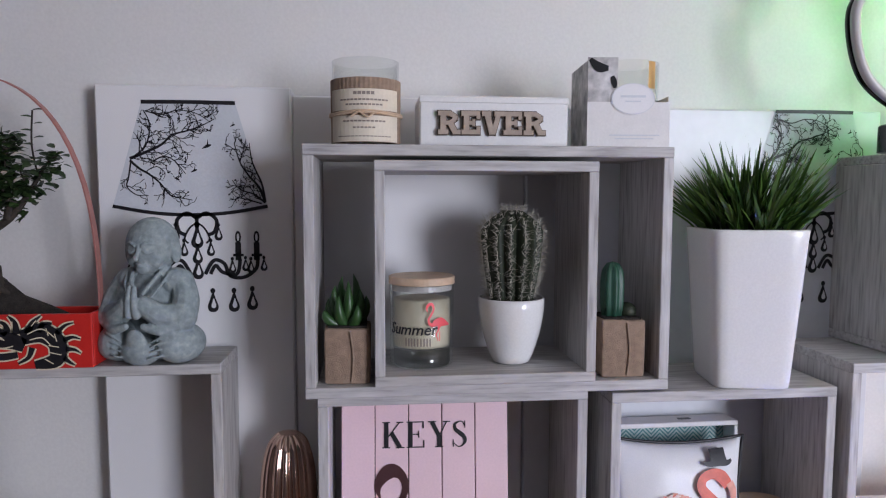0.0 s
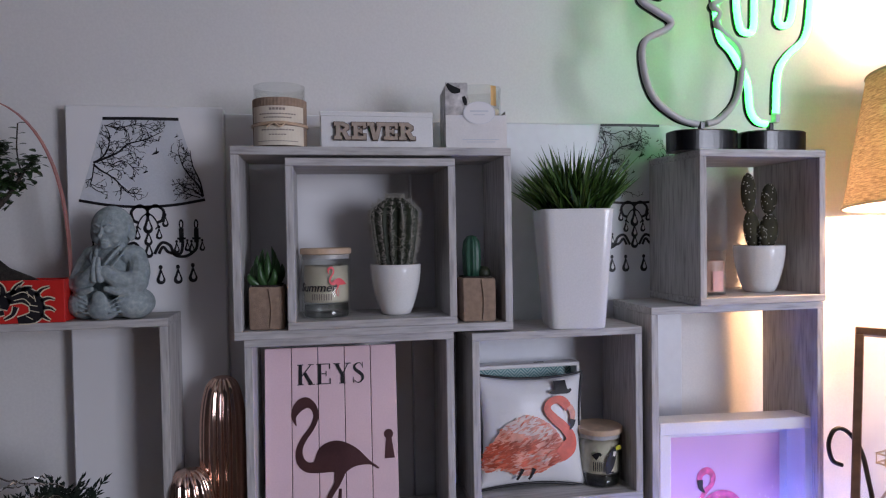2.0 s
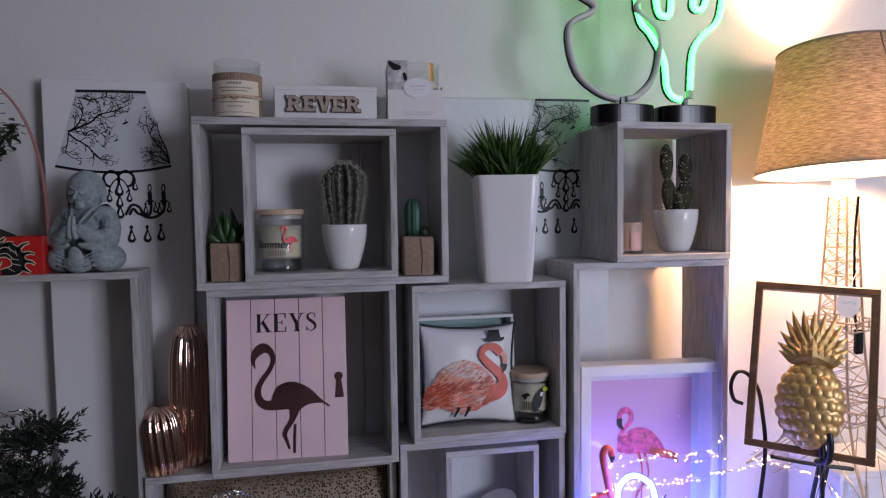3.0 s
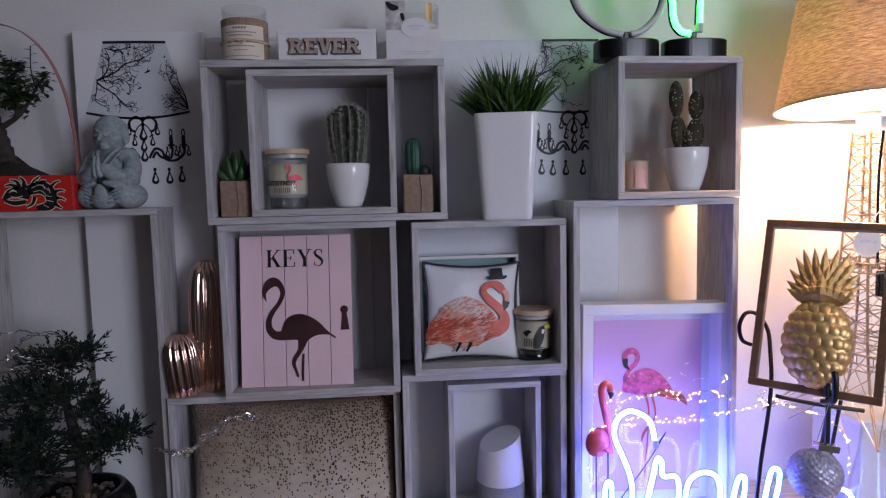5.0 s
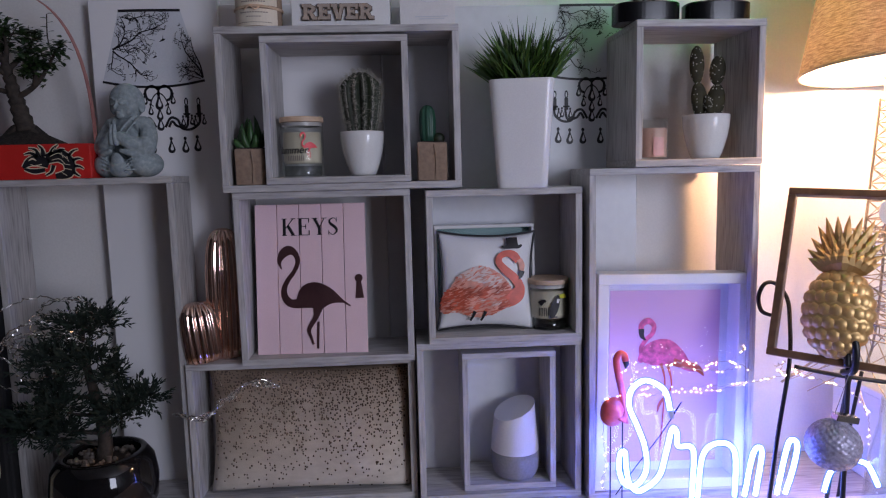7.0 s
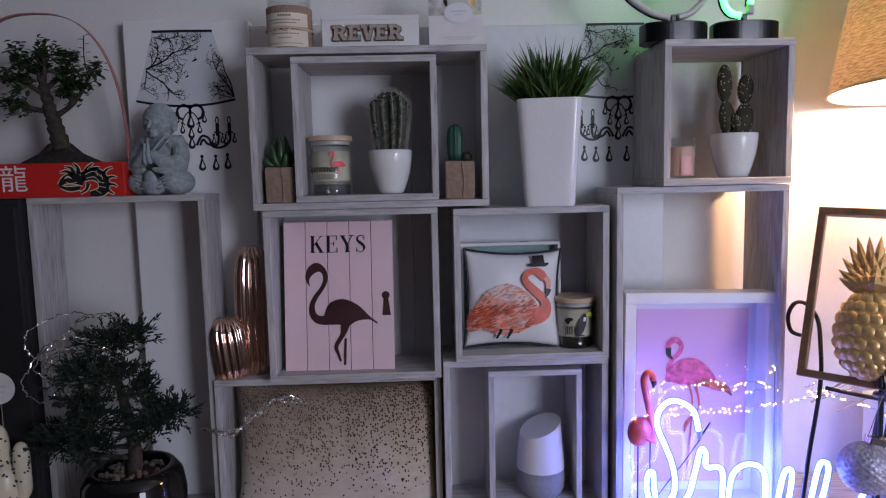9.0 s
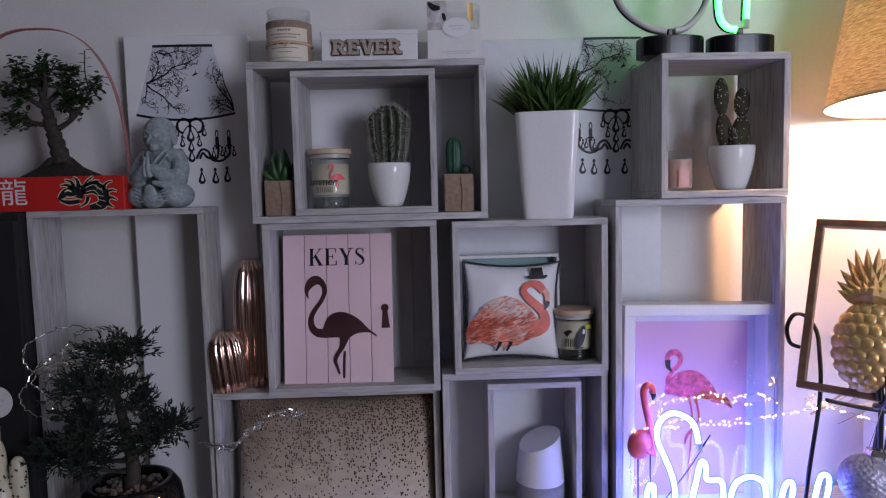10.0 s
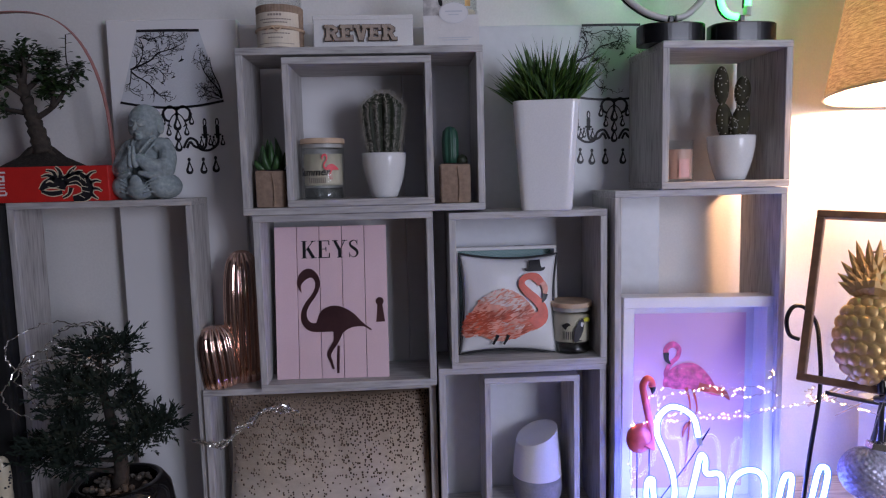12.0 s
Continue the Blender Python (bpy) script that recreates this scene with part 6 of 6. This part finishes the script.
for v in bm.verts:
    v.co.z = max(0.0, v.co.z)
monk = whole("monk_statue", bm, STONE, "small grey stone statue of a seated praying monk", "statue", smooth=True, at=pose(-0.1560, 0.882, GT, 0, 0, -13) @ Matrix.Diagonal((0.98, 1.05, 1.06, 1)))
fuse = monk.modifiers.new("fuse", "REMESH")
fuse.mode, fuse.voxel_size, fuse.use_smooth_shade = "VOXEL", 0.0010, True
ease = monk.modifiers.new("ease", "SMOOTH")
ease.iterations, ease.factor = 1, 0.5

# ---- potted conifer bonsai in front of the tall shelf ----
pb = empty("conifer_bonsai", (-0.206, 0.800, TOP), "dark green conifer bonsai in a glossy black round pot", "plant")
part("pot", lathe([(0.0, 0.0), (0.044, 0.0), (0.062, 0.012), (0.079, 0.045), (0.082, 0.080), (0.077, 0.112), (0.066, 0.128), (0.058, 0.130), (0.055, 0.124), (0.060, 0.105), (0.0, 0.100)], 64), BLACK_GLAZE, pb, "glossy black ceramic pot", smooth=True)
part("soil", lathe([(0.0, 0.118), (0.050, 0.116), (0.0575, 0.110), (0.0, 0.106)], 32), SOIL, pb, smooth=True)
rnd = random.Random(23)
for i in range(70):
    a, q = rnd.uniform(0, 6.28), 0.050 * math.sqrt(rnd.random())
    b = bmesh.new()
    s = rnd.uniform(0.0035, 0.0070)
    bmesh.ops.create_icosphere(b, subdivisions=1, radius=1, matrix=pose(q * math.cos(a), q * math.sin(a), 0.120, rnd.uniform(0, 90), rnd.uniform(0, 90), 0) @ Matrix.Diagonal((s, s * 0.8, s * 0.6, 1)))
    part("pebble", b, PEBBLE, pb)
wood_bm, leaf_bm = bmesh.new(), bmesh.new()
trunk = spline([(0.000, 0, 0.110), (0.004, 0.004, 0.150), (-0.002, 0.004, 0.200), (-0.010, 0.002, 0.250), (-0.018, 0, 0.300), (-0.012, 0, 0.340)], 5)
tube(trunk, [0.013 - 0.010 * i / 25 for i in range(26)], 9, bm=wood_bm)
pads = [(-0.030, 0.0, 0.335, 0.050, 0.026), (0.018, 0.0, 0.345, 0.036, 0.022), (-0.060, -0.02, 0.290, 0.045, 0.024), (0.004, -0.03, 0.290, 0.050, 0.020), (0.045, -0.01, 0.262, 0.022, 0.016), (-0.075, -0.01, 0.240, 0.035, 0.018), (-0.045, -0.03, 0.215, 0.045, 0.018), (-0.110, -0.01, 0.185, 0.045, 0.022), (-0.060, -0.02, 0.170, 0.040, 0.018), (0.072, 0.0, 0.220, 0.040, 0.020), (0.050, -0.02, 0.200, 0.040, 0.018), (0.095, 0.02, 0.210, 0.028, 0.018), (-0.130, 0.0, 0.170, 0.026, 0.016)]
for px, py, pz, rx, rz in pads:
    px, rx = px * (0.72 if px > 0 else 0.9), rx * 0.9
    base = trunk[min(25, max(4, int((pz - 0.13) / 0.0088)))]
    part("branch", tube(spline([base, base.lerp(Vector((px, py, pz)), 0.5) + Vector((0, 0, -0.006)), (px, py, pz - 0.006)], 4), [0.0050 - 0.0040 * k / 8 for k in range(9)], 6), BARK, pb, smooth=True)
    for i in range(int(4200 * rx)):
        u, v, w = rnd.gauss(0, 0.40), rnd.gauss(0, 0.40), rnd.gauss(0, 0.42)
        c = Vector((px + u * rx, py + v * rx * 0.8, pz + w * rz))
        d = Vector((u + rnd.uniform(-0.5, 0.5), v + rnd.uniform(-0.6, 0.3), w * 0.6 + rnd.uniform(0.0, 0.7))).normalized()
        for j in range(7):
            e = (d + Vector((rnd.uniform(-1, 1), rnd.uniform(-1, 1), rnd.uniform(-1, 1))) * 0.55).normalized()
            leaflet(leaf_bm, c + d * 0.002 * j, e, (0.2, -0.7, 0.6), rnd.uniform(0.007, 0.012), 0.0012)
part("trunk", wood_bm, BARK, pb, "dark gnarled trunk", smooth=True)
tagged(part("crown", leaf_bm, NEEDLE, pb, "tufts of dark green needles"), kind="stuff")

# ---- spotted cactus ornament and round tag beside the shelf ----
lc = empty("spotted_cactus_ornament", (-0.412, 0.790, TOP), "cream ceramic cactus ornament with black spots", "ornament")
lobes = [(0.0, 0.0, 0.000, 0.034, 0.028, 0.150, 0), (-0.036, 0.0, 0.110, 0.014, 0.013, 0.085, 0), (0.034, 0.0, 0.110, 0.013, 0.012, 0.070, 0), (0.0, 0.0, 0.120, 0.016, 0.014, 0.090, 0)]
spots = bmesh.new()
for x, y, z, rx, ry, h, tilt in lobes:
    prof = [(0.0, 0.0), (0.8, 0.0), (0.95, 0.10), (1.0, 0.4), (0.96, 0.70), (0.75, 0.88), (0.4, 0.97), (0.0, 1.0)]
    bm = lathe([(r, q) for r, q in [(p.x, p.y) for p in spline([(a, b, 0) for a, b in prof], 3)] if r >= 0], 28)
    for v in bm.verts:
        v.co = Vector((x + v.co.x * rx, y + v.co.y * ry, z + max(0, v.co.z) * h))
    part("lobe", bm, CREAM_GLAZE, lc, smooth=True)
    for i in range(int(h * 420)):
        a, q = rnd.uniform(math.pi, 2 * math.pi), rnd.uniform(0.08, 0.92)
        f = 1.0 if q < 0.7 else math.sqrt(max(0.05, 1 - ((q - 0.7) / 0.31) ** 2))
        gem(spots, (x + rx * f * math.cos(a), y + ry * f * math.sin(a) - 0.0008, z + q * h), 0.0022, 0.0022, 0.0020)
for s in (-1, 1):
    part("arm", tube(spline([(s * 0.024, 0, 0.085), (s * 0.034, 0, 0.098), (s * 0.035, 0, 0.120)], 4), 0.012, 12), CREAM_GLAZE, lc, smooth=True)
tagged(part("spot_cover", spots, INK, lc, "black painted spots"), kind="stuff")

tg = empty("round_tag", (-0.420, 0.818, TOP), "round white tag on a thin metal stand", "tag")
part("stand", tube([(0, 0, 0.004), (0, 0, 0.26)], 0.0015, 8), SILVER, tg)
part("foot", lathe([(0.0, 0.0), (0.022, 0.0), (0.020, 0.005), (0.0, 0.006)], 24), SILVER, tg)
bm = lathe([(0.0, -0.001), (0.0265, -0.001), (0.0265, 0.001), (0.0, 0.001)], 36)
bmesh.ops.transform(bm, matrix=Matrix.Rotation(math.pi / 2, 4, "X"), verts=bm.verts)
face = part("disc", bm, WHITE_PAPER, tg, at=(0, -0.004, 0.262))
bars("lettering", [(0.0, 0.003, 0.030, 0.004), (0.0, -0.006, 0.020, 0.003)], face, SHADE_PRINT, -0.0012)

# ---- right: stand, tower lamp ----
LX, LY = 1.108, 0.812
SZ = 0.985
st = empty("lamp_stand", (1.135, 0.86, TOP), "plain white box that carries the tower lamp", "stand")
part("body", block(-0.030, 0.135, -0.060, 0.075, 0, SZ - TOP - 0.012, 0.002), WHITE_MATT, st)
part("lid", block(-0.032, 0.137, -0.062, 0.077, SZ - TOP - 0.012, SZ - TOP, 0.002), WHITE_MATT, st)
tl = empty("tower_lamp", (LX, LY, SZ), "table lamp with lattice wire tower and brown linen shade", "lamp")
ht = 0.50


def reach(z):
    """Half width of the tower at height z."""
    t = z / ht
    return 0.016 + 0.020 * (1 - t) + 0.072 * (1 - t) ** 7


lat = bmesh.new()
levels = [0.0, 0.05, 0.10, 0.135, 0.165, 0.20, 0.235, 0.27, 0.30, 0.33, 0.36, 0.385, 0.41, 0.435, 0.46, 0.48, 0.50]
corners = [[Vector((sx * reach(z), sy * reach(z), z)) for sx, sy in ((-1, -1), (1, -1), (1, 1), (-1, 1))] for z in levels]
turn = Matrix.Rotation(radians(18), 3, "Z")
corners = [[turn @ p for p in row] for row in corners]
for k in range(4):
    part("leg", tube([row[k] for row in corners], 0.0024, 6), WIRE, tl)
for i in range(len(levels) - 1):
    a, b = corners[i], corners[i + 1]
    for k in range(4):
        j = (k + 1) % 4
        wide = reach(levels[i]) > 0.06
        n = 2 if wide else 1
        if levels[i] >= 0.10:
            tube([a[k], a[j]], 0.0012, 5, bm=lat)
        for m in range(n):
            for c, d in ((k, j), (j, k)):
                p, q = a[c].lerp(a[d], m / n * 0.5 if wide and levels[i] < 0.10 else m / n), b[c].lerp(b[d], (m + 1) / n * 0.5 if wide and levels[i] < 0.10 else (m + 1) / n)
                tube([p, q], 0.0010, 5, bm=lat)
tagged(part("lattice", lat, WIRE, tl, "champagne-coloured wire lattice"), kind="stuff")
for z, r in ((0.118, 0.070), (0.265, 0.044)):
    bm = bmesh.new()
    for dz in (0, 0.016):
        ring = [turn @ Vector((sx * r, sy * r, z + dz)) for sx, sy in ((-1, -1), (1, -1), (1, 1), (-1, 1))]
        tube(ring, 0.0017, 5, True, bm)
    for k in range(4):
        for m in range(5):
            p = ring[k].lerp(ring[(k + 1) % 4], m / 5)
            tube([p, p - Vector((0, 0, 0.016))], 0.0010, 5, bm=bm)
    part("platform", bm, WIRE, tl)
socket = part("socket", lathe([(0.0, 0.495), (0.018, 0.495), (0.018, 0.530), (0.022, 0.534), (0.022, 0.548), (0.0, 0.548)], 24), WHITE_MATT, tl, "white lamp socket", smooth=False)
bulb = part("bulb", lathe([(0.0, 0.548), (0.012, 0.550), (0.016, 0.565), (0.028, 0.590), (0.030, 0.606), (0.024, 0.626), (0.0, 0.638)], 24), GLASS, tl, "clear glass bulb", smooth=True)
part("filament", tube([(0, 0, 0.556), (0.004, 0, 0.566), (-0.004, 0, 0.572)], 0.0012, 6), BULB_GLASS, bulb, "glowing filament")
s0, s1, r0, r1 = 0.546, 0.762, 0.145, 0.099
shade = part("shade", lathe([(r0, s0), (r1, s1)], 72), LINEN, tl, "brown linen drum shade", smooth=False)
shade.matrix_basis = Matrix.Translation((0, 0, s0)) @ pose(0, 0, 0, -4.5, 0, 0) @ Matrix.Translation((0, 0, -s0))
part("shade_lining", lathe([(r0 - 0.0024, s0 + 0.001), (r1 - 0.0024, s1 - 0.001)], 72), LINING, shade, "white shade lining", smooth=True)
for r, z in ((r0, s0), (r1, s1)):
    part("rim", tube([(r * math.cos(2 * math.pi * i / 60), r * math.sin(2 * math.pi * i / 60), z) for i in range(60)], 0.0022, 6, True), GREY_FOAM, shade)
a = radians(-94)
part("seam", tube([((r0 + 0.001) * math.cos(a), (r0 + 0.001) * math.sin(a), s0), ((r1 + 0.001) * math.cos(a - 0.03), (r1 + 0.001) * math.sin(a - 0.03), s1)], 0.0013, 6), GREY_FOAM, shade)
for k in range(3):
    b = 2 * math.pi * k / 3 + 0.4
    part("spoke", tube([(0.016 * math.cos(b), 0.016 * math.sin(b), 0.540), (r0 * 0.98 * math.cos(b), r0 * 0.98 * math.sin(b), s0 + 0.010)], 0.0015, 6), WHITE_MATT, tl)
bm = lathe([(0.0, -0.0005), (0.024, -0.0005), (0.024, 0.0005), (0.0, 0.0005)], 30)
bmesh.ops.transform(bm, matrix=Matrix.Rotation(math.pi / 2, 4, "X"), verts=bm.verts)
tag = part("price_tag", bm, WHITE_PAPER, tl, "round white paper tag", at=(-0.040, -0.060, 0.318))
bars("lettering", [(-0.004, 0.002, 0.018, 0.004), (0.012, 0.000, 0.006, 0.005)], tag, SHADE_PRINT, -0.0008)
part("tag_string", tube(spline([(-0.040, -0.060, 0.340), (-0.020, -0.050, 0.360), (0.004, -0.036, 0.375)], 4), 0.0006, 5), WHITE_PAPER, tl)
part("cable", tube(spline([(0.004, -0.030, 0.500), (0.000, -0.028, 0.420), (-0.004, -0.036, 0.300), (-0.002, -0.040, 0.270)], 6), 0.0022, 7), BLACK, tl, "black lamp cable")
part("switch", block(-0.007, 0.007, -0.046, -0.036, 0.225, 0.268, 0.002), BLACK, tl, "black cable switch")

# ---- easel with gold pineapple in a brown frame ----
mid = Vector((0.9231, 0.6694, 1.0825))
placed = pose(*mid, -19.1, 1.9, -40.6)
fr = empty("pineapple_picture", tuple(mid), "brown open frame with a raised gold pineapple", "picture")
fr.matrix_world = placed
hw, hh = 0.0892, 0.2714
for b in ((-hw, hw, -0.006, 0.012, hh - 0.0115, hh), (-hw, hw, -0.006, 0.012, 0, 0.0115), (-hw, -hw + 0.0115, -0.006, 0.012, 0.0115, hh - 0.0115), (hw - 0.0115, hw, -0.006, 0.012, 0.0115, hh - 0.0115)):
    part("moulding", block(*b, 0.0012), WALNUT, fr)
part("glass_pane", block(-hw + 0.0117, hw - 0.0117, 0.004, 0.0056, 0.0117, hh - 0.0117), PANE, fr)
PX, PR = 0.0, 0.047
pine = bmesh.new()
bmesh.ops.create_uvsphere(pine, u_segments=32, v_segments=20, radius=1, matrix=Matrix.Translation((PX, -0.006, 0.078)) @ Matrix.Diagonal((PR, 0.026, 0.067, 1)))
core = part("pineapple", pine, GOLD, fr, "gold painted pineapple relief", smooth=True)
scale_bm = bmesh.new()
n = 6
ring = [scale_bm.verts.new((1.0 * math.cos(k * math.pi / 3 + math.pi / 6) * 0.0122, 0.0024, math.sin(k * math.pi / 3 + math.pi / 6) * 0.0120)) for k in range(n)]
inner = [scale_bm.verts.new((math.cos(k * math.pi / 3 + math.pi / 6) * 0.0088, -0.0012 - 0.0008 * math.sin(k * math.pi / 3 + math.pi / 6), math.sin(k * math.pi / 3 + math.pi / 6) * 0.0076 - 0.0006)) for k in range(n)]
tip = scale_bm.verts.new((0, -0.0030, 0.0016))
for k in range(n):
    j = (k + 1) % n
    scale_bm.faces.new((ring[k], ring[j], inner[j], inner[k]))
    scale_bm.faces.new((inner[k], inner[j], tip))
scale_mesh = None
for row in range(-5, 6):
    lat_ = row * 0.205 * math.pi / 2 * 0.92
    for c in range(-4, 5):
        lon = (c + 0.5 * (row % 2)) * 0.345 / max(0.42, math.cos(lat_))
        if abs(lon) > 1.55:
            continue
        nrm = Vector((math.cos(lat_) * math.sin(lon) / PR, -math.cos(lat_) * math.cos(lon) / 0.026, math.sin(lat_) / 0.067)).normalized()
        p = Vector((PX + PR * math.cos(lat_) * math.sin(lon), -0.006 - 0.026 * math.cos(lat_) * math.cos(lon), 0.078 + 0.067 * math.sin(lat_)))
        rot = (-nrm).to_track_quat("Y", "Z").to_matrix().to_4x4()
        m = Matrix.Translation(p) @ rot @ Matrix.Diagonal((0.75 + 0.25 * math.cos(lat_), 1, 0.9 + 0.1 * math.cos(lat_), 1))
        if scale_mesh is None:
            one = part("scale", scale_bm, GOLD, core, smooth=True, at=m)
            scale_mesh = one.data
        else:
            one = new("scale", scale_mesh)
            one.parent = core
            one.matrix_basis = m
rnd = random.Random(6)
for layer, (num, z0, length, spread_) in enumerate(((9, 0.140, 0.030, 0.95), (9, 0.145, 0.038, 0.80), (8, 0.153, 0.046, 0.60), (7, 0.163, 0.052, 0.40), (5, 0.174, 0.054, 0.24))):
    for k in range(num):
        a = (k / (num - 1) - 0.5) * 2
        ang = a * spread_
        bm = bmesh.new()
        d = Vector((math.sin(ang), -0.16 + 0.03 * layer, math.cos(ang) * 0.95)).normalized()
        base = Vector((PX + a * 0.017, -0.020 + abs(a) * 0.012 + 0.003 * layer, z0))
        sdir = d.cross(Vector((0, -1, 0))).normalized()
        w = 0.0088 - 0.0006 * layer
        pts = []
        for t, f in ((0, 0.7), (0.35, 1.0), (0.7, 0.62), (1, 0.03)):
            c = base + d * length * t + Vector((math.sin(ang) * 0.008 * t * t, -0.004 * math.sin(math.pi * t), 0))
            pts.append([bm.verts.new(c + sdir * w * f), bm.verts.new(c + Vector((0, -0.0032 * f, 0))), bm.verts.new(c - sdir * w * f), bm.verts.new(c + Vector((0, 0.0014 * f, 0)))])
        for u, v in zip(pts, pts[1:]):
            for q in range(4):
                bm.faces.new((u[q], u[(q + 1) % 4], v[(q + 1) % 4], v[q]))
        part("leaf", bm, GOLD, core)

es = empty("iron_easel", (0.94, 0.70, TOP), "black iron tabletop easel with scrolled hooks", "easel")
eo = Vector((0.94, 0.70, TOP))


def rod(name, pts, r=0.0038, parent=es, per=6):
    return part(name, tube([Vector(p) - eo for p in (spline(pts, per) if len(pts) > 2 else pts)], r, 8), BLACK_METAL, parent, smooth=True)


rod("front_leg", [(0.944, 0.660, 0.815), (0.944, 0.660, 0.950), (0.943, 0.660, 1.085)])
rod("hook", [(0.943, 0.672, 1.070), (0.943, 0.648, 1.080), (0.942, 0.644, 1.112), (0.941, 0.652, 1.130), (0.937, 0.656, 1.118), (0.936, 0.652, 1.085)], 0.0052)
rod("side_leg", [(0.861, 0.720, 0.815), (0.874, 0.720, 0.950), (0.890, 0.722, 1.070), (0.906, 0.752, 1.130), (0.914, 0.775, 1.162), (0.904, 0.790, 1.184), (0.886, 0.792, 1.186), (0.874, 0.790, 1.166), (0.877, 0.786, 1.142), (0.892, 0.784, 1.134)], 0.0034)
rod("rear_leg", [(0.985, 0.760, 0.815), (0.982, 0.735, 0.940), (0.978, 0.705, 1.056)], 0.0036)
rod("rear_leg", [(1.012, 0.770, 0.815), (1.004, 0.740, 0.940), (0.996, 0.705, 1.058)], 0.0030)
rod("cross_bar", [(0.890, 0.708, 1.070), (0.945, 0.690, 1.060), (1.010, 0.672, 1.052)], 0.0034)

# ---- hanging mercury-glass ball and a patterned glass ----
bl = empty("glass_bauble", (0.909, 0.636, 0.936), "silver mercury-glass bauble with a metal cap, hanging from the easel", "bauble")
bm = bmesh.new()
bmesh.ops.create_uvsphere(bm, u_segments=160, v_segments=80, radius=0.036)
for v in bm.verts:
    a = math.atan2(v.co.y, v.co.x)
    v.co *= 1 + 0.05 * abs(math.sin(10 * a + 14 * v.co.z / 0.036) * math.sin(10 * a - 14 * v.co.z / 0.036)) ** 0.5
part("ball", bm, MERCURY, bl, smooth=True, at=(0, 0, 0.038))
part("cap", block(-0.017, 0.017, -0.008, 0.008, 0.074, 0.084, 0.001), SILVER, bl, "grey metal cap", at=pose(0, 0, 0, 0, 12, 0))
part("thread", tube([(0, 0, 0.084), (0.026, 0.009, 0.142)], 0.0006, 5), SILVER, bl)

gv = empty("glass_vase", (1.075, 0.735, TOP), "clear glass vase with a pale pattern", "vase")
part("glass", lathe([(0.0, 0.0), (0.034, 0.0), (0.038, 0.01), (0.034, 0.08), (0.020, 0.15), (0.018, 0.185), (0.0165, 0.185), (0.018, 0.15), (0.032, 0.08), (0.035, 0.008), (0.0, 0.006)], 36), GLASS, gv, smooth=True)
